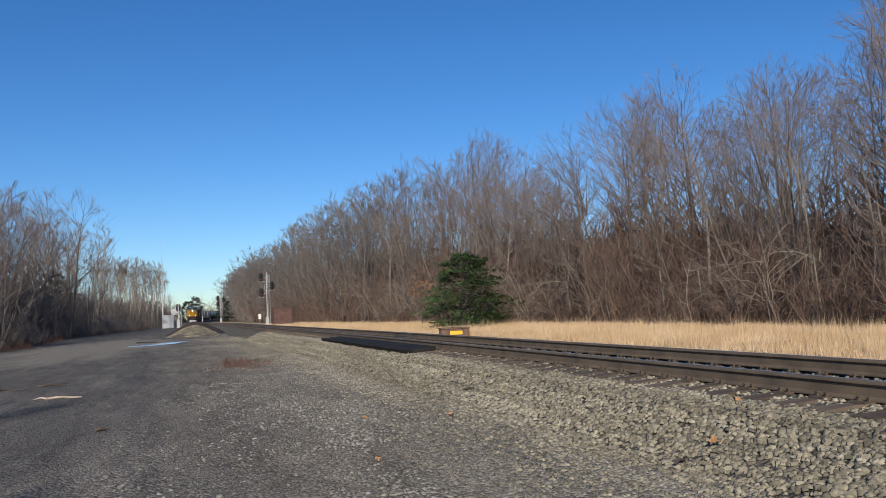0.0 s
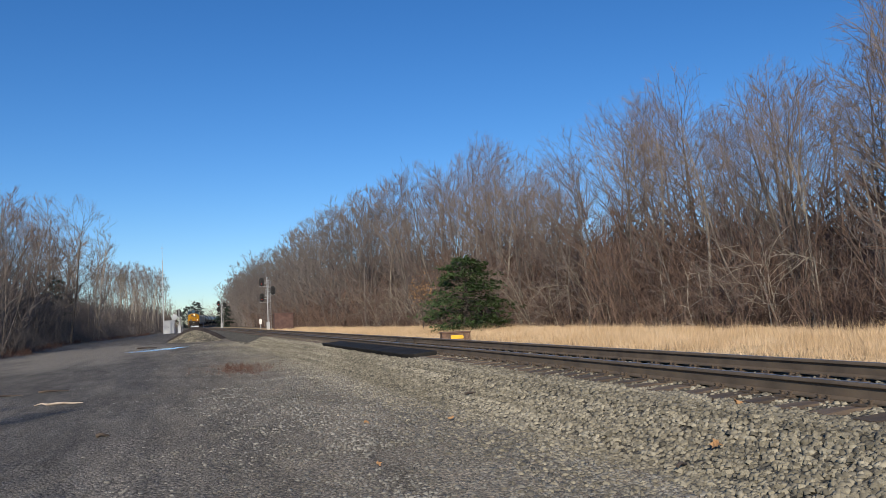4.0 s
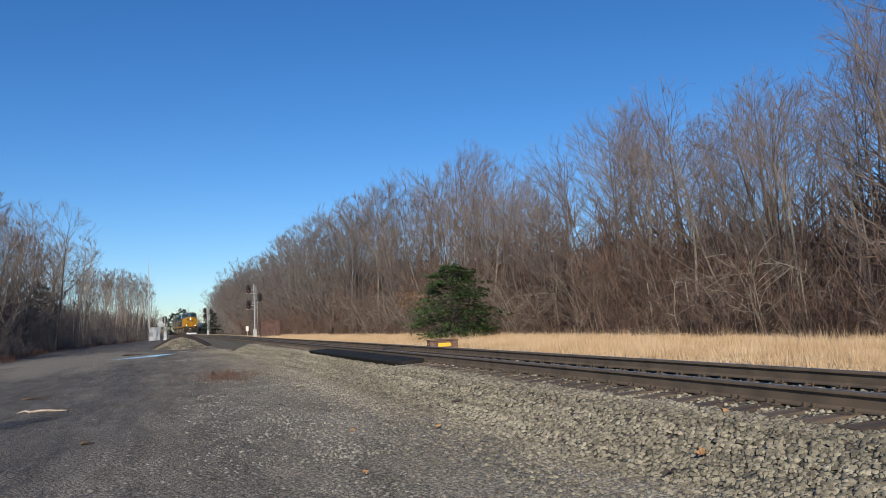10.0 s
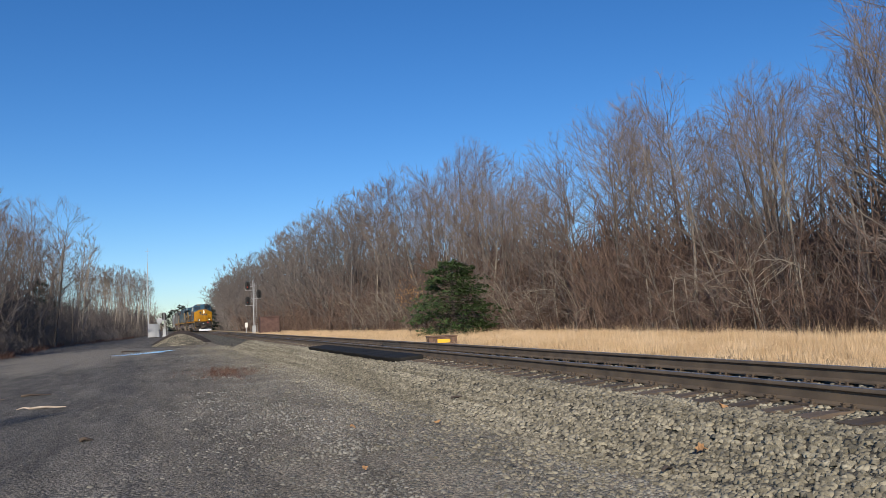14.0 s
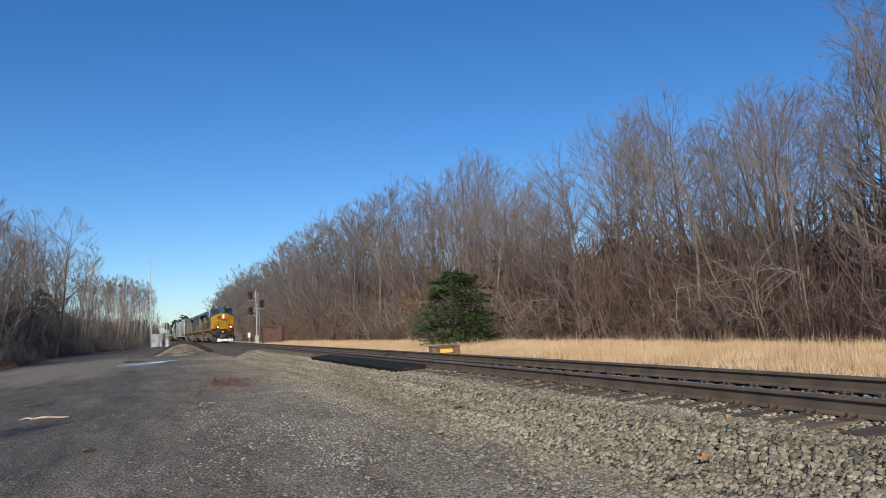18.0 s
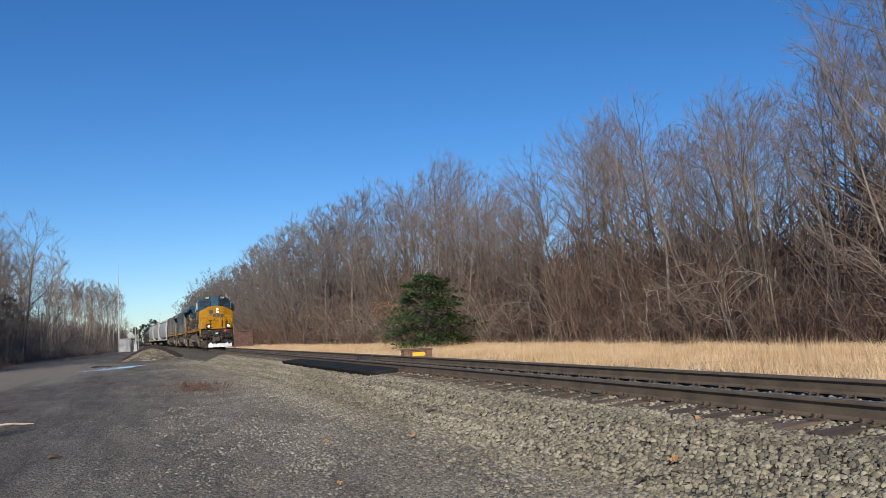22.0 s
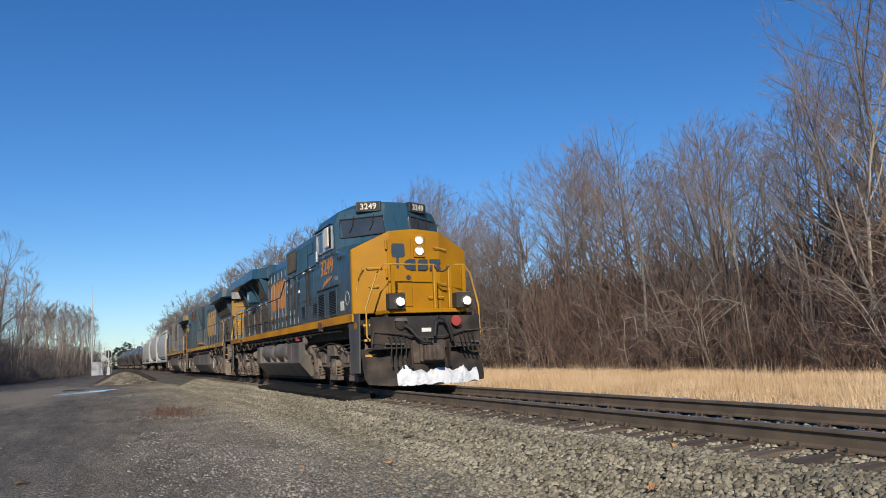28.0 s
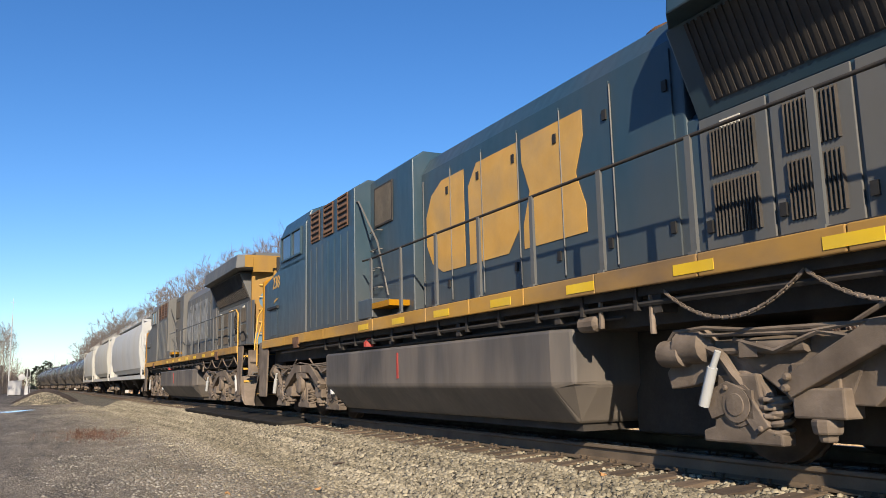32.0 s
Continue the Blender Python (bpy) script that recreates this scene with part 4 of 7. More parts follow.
def truck(unit, yc, axles, style, wheels):
    """A three-axle power truck: frame sides with their pockets, axle boxes, springs, brake gear and keyed wheelsets."""
    tr = thing("truck", "", "")
    for key in ("label", "category"):
        if key in tr:
            del tr[key]
    tr.parent = unit
    a0, a2 = axles[0], axles[-1]
    for s in (-1, 1):
        f = Form()
        top = [(a0 - .95, .82), (a0 - .75, 1.02), (a0 - .2, 1.0), (a0 + .35, .96), (axles[1] - .6, .96), (axles[1] - .4, 1.12), (axles[1] + .4, 1.12), (axles[1] + .6, .96), (a2 - .35, .96), (a2 + .2, 1.0), (a2 + .75, 1.02), (a2 + .95, .82)]
        low = [(a2 + .9, .66), (a2 + .55, .7), (a2 + .3, .78), (a2 - .3, .78), (a2 - .5, .56), (axles[1] + .75, .54), (axles[1] + .42, .8), (axles[1] - .42, .8), (axles[1] - .75, .54), (a0 + .5, .56), (a0 + .3, .78), (a0 - .3, .78), (a0 - .55, .7), (a0 - .9, .66)]
        f.prism(top + low, "x", s * 1.02, s * 1.2)
        f.prism([(axles[1] - .42, .86), (axles[1] - .36, 1.16), (axles[1] + .36, 1.16), (axles[1] + .42, .86)], "x", s * 1.1, s * 1.34)
        f.box(min(s * 1.2, s * 1.235), max(s * 1.2, s * 1.235), a0 + .55, a0 + 1.0, .66, .88)
        f.box(min(s * 1.2, s * 1.235), max(s * 1.2, s * 1.235), a2 - 1.0, a2 - .55, .66, .88)
        part("side_frame", f, M_truck, tr, bevel=.015)
        for a in axles:
            g = Form()
            g.prism([(a - .44, .2), (a + .44, .2), (a + .44, .3), (a + .3, .34), (a + .22, .8), (a - .22, .8), (a - .3, .34), (a - .44, .3)], "x", s * 1.1, s * 1.27)
            g.prism([(a + .3 * math.cos(i * .3491), .56 + .27 * math.sin(i * .3491)) for i in range(10)], "x", s * 1.1, s * 1.24)
            part("axle_box", g, M_truck, tr, bevel=.02)
            g = Form()
            g.lathe((s * 1.26, a, .535), "x", [(0, .19), (s * .025, .19), (s * .028, .16), (s * .045, .155), (s * .05, .1), (s * .06, .095), (s * .065, .03)], 18)
            part("axle_cap", g, M_truck, tr, smooth=40)
            for d in (-1, 1):
                if style == "a" or d == 1:
                    g = Form()
                    coil(g, s * 1.17, a + d * .36, .3, .62, .085, .026, 4)
                    put("spring", shared("spring_%d_%.2f_%d" % (s, a, d), lambda: g, M_truck, 60), tr, Matrix.Identity(4))
        for a, d in ((a0, -1), (a2, 1)):
            g = Form()
            g.lathe((s * 1.22, a + d * .5 - .2, 1.06), "y", [(0, .1), (.03, .16), (.34, .16), (.38, .1), (.42, .05)], 12)
            g.tube([(s * 1.25, a + d * .35, 1.05), (s * 1.28, a + d * .15, .98), (s * 1.28, a + d * .02, .8), (s * 1.22, a - d * .1, .62)], .045, 6)
            g.box(min(s * 1.1, s * 1.3), max(s * 1.1, s * 1.3), a - d * .1 - .08, a - d * .1 + .08, .42, .66)
            part("brake_gear", g, M_truck, tr, smooth=45)
        g = Form()
        g.tube([(s * 1.3, a0 - .6, 1.16), (s * 1.3, a0 + .8, 1.12), (s * 1.36, axles[1], 1.22), (s * 1.3, a2 - .8, 1.12), (s * 1.3, a2 + .6, 1.16)], .018, 5)
        g.tube([(s * 1.26, a0, 1.1), (s * 1.34, a0 + .5, .98), (s * 1.3, a0 + .9, 1.12), (s * 1.28, axles[1] - .5, 1.0)], .022, 5)
        g.tube([(s * 1.26, a2, 1.1), (s * 1.34, a2 - .5, .98), (s * 1.3, a2 - .9, 1.12), (s * 1.28, axles[1] + .5, 1.0)], .022, 5)
        if style == "b":      # swing arms, web castings, dampers and brake cylinders of the older truck
            for a, d in ((a0, 1), (a2, -1)):
                w = Form()
                w.prism([(a - d * .45, 1.1), (a + d * 1.35, 1.12), (a + d * 1.02, .5), (a + d * .62, .5), (a + d * .05, .9)], "x", s * 1.1, s * 1.21)
                w.box(*sorted((s * 1.08, s * 1.31)), *sorted((a + d * .6, a + d * 1.08)), .44, .68)
                w.lathe((s * 1.22, a + d * .84, .26), "z", [(0, .07), (.06, .07), (.06, .11), (.13, .12), (.18, .12)], 10)
                part("web_casting", w, M_truck, tr, bevel=.02)
                w = Form()
                w.prism([(a + d * .5, .74), (a + d * .62, .6), (a + d * 1.45, .98), (a + d * 1.95, 1.0), (a + d * 1.95, 1.16), (a + d * 1.38, 1.18)], "x", s * 1.23, s * 1.35)
                for k in (0, 1):
                    w.lathe((s * 1.34, a + d * (.6 + .02 * k), .68 + .09 * k), "x", [(0, .035), (s * .05, .035), (s * .06, .02)], 8)
                part("swing_arm", w, M_truck, tr, bevel=.015)
                w = Form()
                w.lathe((s * 1.25, a - d * .72 - .2, 1.0), "y", [(0, .09), (.02, .13), (.3, .13), (.32, .1), (.38, .09), (.4, .03)], 14)
                w.rod((s * 1.25, a - d * .5, 1.0), (s * 1.25, a + d * .1, 1.0), .028, 6)
                w.box(*sorted((s * 1.2, s * 1.3)), a + d * .18 - .1, a + d * .18 + .1, .94, 1.07)
                w.rod((s * 1.25, a + d * .28, 1.02), (s * 1.25, a + d * .75, 1.02), .06, 8)
                part("brake_cylinder", w, M_truck, tr, smooth=45)
                w = Form().rod((s * 1.36, a - d * .1, 1.0), (s * 1.36, a - d * .2, .82), .03, 8).rod((s * 1.36, a - d * .18, .86), (s * 1.36, a - d * .32, .52), .048, 8)
                part("damper", w, M_hopper, tr, "pale grey damper", smooth=50)
                w = Form().prism([(a - d * .4, .62), (a - d * .1, .74), (a + d * .12, .66), (a + d * .34, .36), (a + d * .2, .28), (a + d * .02, .5), (a - d * .3, .4)], "x", s * 1.24, s * 1.3)
                for k in range(3):
                    w.lathe((s * 1.17, a + d * .3, .42 + .07 * k), "z", [(0, .12), (.02, .13), (.045, .12)], 10)
                for y, z in ((a - d * .34, .6), (a - d * .1, .68), (a + d * .26, .34)):
                    w.lathe((s * 1.3, y, z), "x", [(0, .03), (s * .03, .025)], 6)
                part("axle_arm", w, M_truck, tr, bevel=.01)
                g.tube([(s * 1.28, a - d * .8, 1.12), (s * 1.3, a - d * .7, 1.2), (s * 1.3, a - d * .3, 1.22), (s * 1.3, a + d * .2, 1.17), (s * 1.3, a + d * 1.2, 1.16), (s * 1.3, a + d * 1.5, 1.3)], .022, 6)
            g.lathe((s * 1.3, axles[1], .72), "x", [(0, .2), (s * .08, .2), (s * .1, .12)], 12)
        part("brake_pipe", g, M_truck if style == "b" else M_under, tr, smooth=45)
    part("bolster", Form().box(-1.02, 1.02, axles[1] - .4, axles[1] + .4, .7, 1.1), M_under, tr)
    part("brake_rigging", Form().box(-.66, .66, a0 - .35, a2 + .35, .2, .66), M_under, tr)
    for a, b in ((a0 - .9, a0 - .75), (a2 + .75, a2 + .9)):
        part("end_transom", Form().box(-1.02, 1.02, a, b, .7, .95), M_under, tr)
    for a in axles:
        part("traction_motor", Form().box(-.55, .55, a - .1 if a < yc else a - .6, a + .6 if a < yc else a + .1, .3, .85), M_under, tr)
    me = shared("wheelset", wheelset_form, M_wheel, 35)
    for a in axles:
        w = put("wheelset", me, tr, Matrix.Translation((0, a, .535)))
        wheels.append((w, a))
    return tr


def louver(parent, s, x, y0, y1, z0, z1, n, mat, upright=False):
    """A ventilation grille: a frame, and slats set at a slant."""
    f = Form()
    w = .035
    d0, d1 = sorted((s * x, s * (x + .022)))
    f.box(d0, d1, y0 - w, y1 + w, z0 - w, z0).box(d0, d1, y0 - w, y1 + w, z1, z1 + w).box(d0, d1, y0 - w, y0, z0, z1).box(d0, d1, y1, y1 + w, z0, z1)
    lv = part("grille", f, mat, parent)
    f = Form()
    for i in range(n):
        if upright:
            y = y0 + (y1 - y0) * (i + .5) / n
            q = (y1 - y0) / n
            f.prism([(s * x, y - q * .38), (s * (x + .03), y - q * .05), (s * x, y + q * .28)], "z", z0, z1)
        else:
            z = z0 + (z1 - z0) * (i + .5) / n
            q = (z1 - z0) / n
            f.prism([(s * x, z + q * .4), (s * (x + .03), z - q * .12), (s * (x + .026), z - q * .24), (s * x, z + q * .1)], "y", y0, y1)
    tagged(part("slat_bank", f, mat, lv), kind="stuff")
    # black sheet that stands in for the shade behind the slats
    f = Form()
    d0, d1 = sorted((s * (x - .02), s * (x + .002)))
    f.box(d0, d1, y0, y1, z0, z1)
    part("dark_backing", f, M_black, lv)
    return lv


def blocks_mark(parent, s, x, y0, y1, z0, z1, mat, brackets):
    """The painted owner's mark as three plain slabs between two side bars, with dots below."""
    d0, d1 = sorted((s * x, s * (x + .006)))
    y0, y1 = (y0, y1) if s < 0 else (y1, y0)
    u = lambda t: y0 + (y1 - y0) * t        # from the rear end of the mark to its front
    zz = lambda t: z0 + (z1 - z0) * t
    f = Form()
    a, b = (.14, .86) if brackets else (0, 1)
    w = (b - a) / 3
    lo, hi = (.22, .86) if brackets else (0, 1)
    # a round-backed slab, a leaning slab and a waisted slab
    h = hi - lo
    f.prism([(u(a + w * x), zz(lo + h * z)) for x, z in ((.92, 0), (.4, 0), (.14, .12), (0, .34), (0, .66), (.14, .88), (.4, 1), (.92, 1))], "x", d0, d1)
    f.prism([(u(a + w + w * x), zz(lo + h * z)) for x, z in ((.02, 0), (.78, 0), (.98, .2), (.98, 1), (.2, 1), (.02, .8))], "x", d0, d1)
    f.prism([(u(a + 2 * w + w * x), zz(lo + h * z)) for x, z in ((.06, 0), (1, 0), (1, .22), (.88, .5), (1, .78), (1, 1), (.06, 1), (.06, .78), (.18, .5), (.06, .22))], "x", d0, d1)
    if brackets:
        for p, d in ((0, 1), (1, -1)):
            e = .022 * d
            f.prism([(u(p), zz(.1)), (u(p + 2.6 * e), zz(.1)), (u(p + 2.6 * e), zz(.16)), (u(p + e), zz(.16)), (u(p + e), zz(.94)), (u(p + 2.6 * e), zz(.94)), (u(p + 2.6 * e), zz(1)), (u(p), zz(1))], "x", d0, d1)
        for p in (.1, .2, .78, .89):
            f.prism([(u(p) + .11 * math.cos(i * .5236), zz(.05) + .11 * math.sin(i * .5236)) for i in range(12)], "x", d0, d1)
    return part("painted_mark", f, mat, parent, "plain owner's mark in blocks of paint")


def bolt_mark(parent, s, x, y, z, w, mat):
    d0, d1 = sorted((s * x, s * (x + .005)))
    pts = [(-.5, -.18), (-.12, -.02), (-.16, -.1), (.2, .06), (.14, -.02), (.5, .16), (.08, .1), (.13, .17), (-.22, .02), (-.17, .09)]
    f = Form().prism([(y + s * p * w, z + q * w * .72) for p, q in pts], "x", d0, d1)
    return part("painted_bolt", f, mat, parent)


def grab(f, a, b, out, r=.014):
    """A grab iron between two points, standing out from the wall."""
    a, b, o = Vector(a), Vector(b), Vector(out)
    f.tube([a, a + o, b + o, b], r, 5)


def hood_doors(unit, s, x, ys, z0, z1, mat, hinge_mat):
    for y0, y1 in zip(ys[:-1], ys[1:]):
        d0, d1 = sorted((s * x, s * (x + .022)))
        dr = part("hood_door", Form().box(d0, d1, y0 + .014, y1 - .014, z0, z1), mat, unit)
        e0, e1 = sorted((s * (x + .022), s * (x + .045)))
        for zl in (z0 + .25, z1 - .45):
            part("latch", Form().box(e0, e1, y1 - .13, y1 - .06, zl, zl + .12), M_black, dr)
        g = Form()
        g.rod((s * (x + .03), y0 + .018, z0 + .05), (s * (x + .03), y0 + .018, z1 - .05), .012, 5)
        part("hinge", g, hinge_mat, dr)


def locomotive(kind, number, label):
    """A six-axle road locomotive. y = 0 at the nose's corner and runs to the rear; x = 0 on the centre line; z = 0 on the rail."""
    new_one = kind == "a"
    unit = thing("locomotive", label, "locomotive", "locomotives of the train")
    paint = {"a": M_blue, "b": M_blue_old, "c": M_grey_old}[kind]
    sill = M_stripe if new_one else M_stripe_old
    decal = {"a": M_decal, "b": M_decal_old, "c": M_decal_grey}[kind]
    hood_end, wing0, wing1, end = (21.25, 14.35, 21.65, 22.0) if new_one else (20.75, 15.2, 20.75, 21.85)
    wheels = []
    # underframe
    f = Form()
    f.box(-1.2, 1.2, .1, end - .1, 1.3, 1.72)
    f.box(-1.42, 1.42, .2, end - .5, 1.58, 1.78)
    part("underframe", f, M_under, unit)
    for y in (6.0, 8.5, 11, 13.5, 15.2):
        part("cross_beam", Form().box(-1.4, 1.4, y - .06, y + .06, 1.4, 1.6), M_under, unit)
    f = Form().box(-1.5, 1.5, 3.8, end - .05, 1.86, 1.885)
    part("walkway", f, M_under, unit)
    for s in (-1, 1):
        segs = [.02, 2.2, 5.2, 8.0, 10.2, 11.6, 13.0, 14.4, 15.9, 17.4, 18.9, 20.3, end - (.9 if not new_one else .6)]
        for a, b in zip(segs[:-1], segs[1:]):
            d0, d1 = sorted((s * 1.48, s * 1.535))
            part("side_sill", Form().box(d0, d1, a + .006, b - .006, 1.66, 1.87), sill, unit, bevel=.012)
        d0, d1 = sorted((s * 1.5, s * 1.56))
        part("jacking_pad", Form().box(d0, d1, 3.0, 3.45, 1.64, 1.8).box(d0, d1, 3.1, 3.38, 1.56, 1.64), M_rust, unit)
        part("jacking_pad", Form().box(d0, d1, 17.9, 18.3, 1.64, 1.8).box(d0, d1, 18.0, 18.25, 1.54, 1.64), M_rust, unit)
        # air and electric lines under the sill
        g = Form()
        g.tube([(s * 1.38, 1.5, 1.5), (s * 1.4, 4, 1.52), (s * 1.4, 9, 1.5), (s * 1.4, 15, 1.5), (s * 1.38, 20, 1.5)], .03, 6)
        g.tube([(s * 1.3, 5.5, 1.42), (s * 1.32, 8, 1.38), (s * 1.32, 14.6, 1.4)], .02, 5)
        for k in range(12):
            y = 5 + k * .9
            g.box(min(s * 1.36, s * 1.44), max(s * 1.36, s * 1.44), y, y + .05, 1.44, 1.66)
        part("pipework", g, M_under, unit, smooth=50)
    # cab and nose
    sec = lambda y, a, b, c, xs=1.5: [(-xs, y, 1.87), (-xs, y, a), (-xs * .86, y, b), (-.62, y, c), (.62, y, c), (xs * .86, y, b), (xs, y, a), (xs, y, 1.87)]
    f = Form()
    f.loft([sec(.03, 3.3, 3.46, 3.84), sec(1.72, 3.62, 3.76, 3.96), sec(3.82, 3.62, 3.76, 3.96)])
    plan = lambda z, xs, yc, yf, yb: [(-xs, yb, z), (-xs, yc, z), (-.32, yf, z), (.32, yf, z), (xs, yc, z), (xs, yb, z)]
    f.loft([plan(3.5, 1.5, 1.62, .66, 3.82), plan(4.36, 1.5, 1.74, .9, 3.82), plan(4.68, 1.36, 1.72, .94, 3.8), plan(4.86, .95, 1.66, 1.0, 3.7)])
    cab = part("cab", f, paint, unit, bevel=.03)
    f = Form()
    xs = ((-1.53, 0.0, 3.44), (-.66, -.36, 3.86), (0, -.38, 3.92), (.66, -.36, 3.86), (1.53, 0.0, 3.44))
    f.loft([[(x, y, 1.84), (x, y, z), (x, .12, z), (x, .12, 1.84)] for x, y, z in xs])
    nose = part("nose", f, M_yellow, unit, bevel=.03)
    # nose door, window, headlight
    part("nose_door", Form().box(-.72, -.1, -.405, -.36, 1.98, 3.7), M_yellow, nose, bevel=.02)
    part("nose_window", Form().prism([(-.62 + .04, 3.2), (-.28 - .04, 3.2), (-.28, 3.24), (-.28, 3.5), (-.32, 3.54), (-.58, 3.54), (-.62, 3.5), (-.62, 3.24)], "y", -.418, -.38), M_glass, nose)
    for z in (2.15, 2.7, 3.4):
        part("door_hinge", Form().rod((-.75, -.4, z), (-.75, -.4, z + .22), .035, 6), M_yellow, nose)
    part("headlight_box", Form().box(-.04, .26, -.43, -.38, 3.2, 3.78), M_yellow, nose, bevel=.015)
    for z in (3.35, 3.62):
        f = Form().lathe((.11, -.43, z), "y", [(.0, .115), (-.02, .115), (-.025, .1), (-.012, .095)], 16)
        lamp = part("headlight", f, M_silver, nose, smooth=40)
        part("lens", Form().lathe((.11, -.428, z), "y", [(0, .095), (-.012, .09), (-.022, .05), (-.025, .01)], 16), M_lamp, lamp, "lit warm-white headlight")
    f = Form()
    for a, b in (((-1.2, -.16, 2.95), (-.86, -.3, 2.95)), ((-1.15, -.18, 2.5), (-.95, -.26, 2.5)), ((.5, -.4, 3.45), (.85, -.3, 3.4)), ((.3, -.41, 2.2), (.7, -.37, 2.2)), ((.6, -.4, 2.55), (.95, -.25, 2.5)), ((-.62, -.42, 2.35), (-.4, -.42, 2.35))):
        grab(f, a, b, (0, -.07, 0))
    part("grab_iron", f, M_rail_yellow, nose)
    f = Form()
    f.prism([(-.5, 2.92), (-.44, 2.92), (-.44, 3.36), (-.5, 3.36)], "y", -.412, -.4)
    f.prism([(-.3 + x * .32, 2.88 + z * .27) for x, z in ((.92, 0), (.4, 0), (.14, .12), (0, .34), (0, .66), (.14, .88), (.4, 1), (.92, 1))], "y", -.425, -.385)
    f.prism([(.06 + x * .26, 2.88 + z * .27) for x, z in ((.02, 0), (.78, 0), (.98, .2), (.98, 1), (.2, 1), (.02, .8))], "y", -.425, -.385)
    f.prism([(.36 + x * .3, 2.88 + z * .27) for x, z in ((.06, 0), (1, 0), (1, .22), (.88, .5), (1, .78), (1, 1), (.06, 1), (.06, .78), (.18, .5), (.06, .22))], "y", -.425, -.385)
    f.prism([(-.2 + .06 * math.cos(i * .7854), 2.7 + .06 * math.sin(i * .7854)) for i in range(8)], "y", -.42, -.39)
    part("painted_mark", f, M_navy, nose, "plain dark blue mark on the yellow nose")
    # anticlimber, ditch lights, steps, pilot
    f = Form()
    f.prism([(-1.05, -.3), (-.95, -1.0), (-.8, -1.08), (.8, -1.08), (.95, -1.0), (1.05, -.3)], "z", 1.79, 1.885)
    part("anticlimber", f, M_yellow, unit, bevel=.02)
    for x in (-.78, .92):
        f = Form().box(x - .2, x + .2, -1.2, -.92, 1.88, 2.26)
        d = part("ditch_light", f, M_under, unit, "black ditch light housing", bevel=.02)
        g = Form().lathe((x + .04, -1.2, 2.05), "y", [(.02, .12), (-.07, .12), (-.09, .105), (-.07, .1)], 16)
        part("bezel", g, M_silver, d, smooth=40)
        part("lens", Form().lathe((x + .04, -1.265, 2.05), "y", [(.02, .1), (0, .1), (-.025, .05), (-.03, .01)], 16), M_ditch, d, "lit warm-white ditch light")
    for who in (-1, 1):
        for s in (-1, 1):
            # side panel and treads
            a, b = (-.85, .12) if who < 0 else (end - .95, end)
            f = Form()
            d0, d1 = sorted((s * 1.5, s * 1.46))
            f.prism([(-.34, .42), (.36, .42), (.52, 1.64), (.52, 1.84), (-.42, 1.84)] if who < 0 else [(a, .42), (b - .6, .42), (b - .25, 1.84), (a, 1.84)], "x", d0, d1)
            sp = part("step_well", f, M_steppanel if new_one else M_truck, unit, bevel=.01)
            for k in range(4):
                z = .46 + k * .36
                g = Form()
                e0, e1 = sorted((s * 1.46, s * .95))
                yy = (-.78 + k * .05) if who < 0 else (b - .5 - k * .06)
                g.box(e0, e1, yy, yy + .3, z, z + .03)
                part("step_tread", g, M_under, sp)
                part("tread_edge", Form().box(e0, e1, yy - .02 if who < 0 else yy + .3, yy if who < 0 else yy + .32, z - .02, z + .035), M_rail_yellow, sp)
            g = Form()
            e0, e1 = sorted((s * .95, s * .9))
            g.box(e0, e1, min(a, b), max(a, b), .42, 1.84)
            part("step_riser", g, M_under if new_one else M_truck, sp)
            # curved handrails at the steps
            g = Form()
            if who < 0:
                g.tube([(s * 1.47, .08, .75), (s * 1.47, .06, 2.0), (s * 1.4, -.08, 2.65), (s * 1.3, -.2, 2.95)], .02, 6)
                g.tube([(s * 1.0, -1.0, 1.05), (s * 1.3, -.95, 1.1), (s * 1.45, -.88, 1.25), (s * 1.45, -.86, 1.95), (s * 1.2, -.98, 2.75), (s * 1.02, -1.04, 2.95), (s * .85, -1.05, 2.95)], .02, 6)
            else:
                g.tube([(s * 1.47, b - .9, .75), (s * 1.5, b - .9, 2.2), (s * 1.47, b - 1.05, 2.85), (s * 1.47, b - 1.3, 2.98), (s * 1.47, b - 2.2, 2.98)], .021, 6)
                g.tube([(s * 1.2, b - .05, 1.0), (s * 1.22, b + .02, 1.9), (s * 1.1, b - .1, 2.7), (s * .95, b - .1, 2.95), (s * .3, b - .1, 2.95)], .021, 6)
            part("handrail", g, M_rail_yellow, unit, "yellow curved grab rail at the steps", smooth=60)
    g = Form()
    g.tube([(-.85, -1.05, 2.95), (.22, -1.05, 2.95), (.22, -1.05, 1.9)], .018, 6)
    g.tube([(.6, -1.05, 1.9), (.6, -1.05, 2.95), (.85, -1.05, 2.95)], .018, 6)
    part("handrail", g, M_rail_yellow, unit, "yellow end handrail", smooth=60)
    for x in (-.82, .24, .62, 1.0):
        part("end_stanchion", Form().box(x - .045, x + .045, -1.05, -1.0, 1.88, 2.94), M_yellow, unit)
    g = Form()
    for i in range(11):
        t = i / 10
        c = Vector((.24 + .36 * t, -1.07, 2.9 - .5 * (t - t * t)))
        g.lathe(tuple(c - Vector((.02, 0, 0))), "x", [(0, .006), (.0, .02), (.02, .022), (.04, .02), (.04, .006)], 6)
    part("chain", g, M_under, unit)
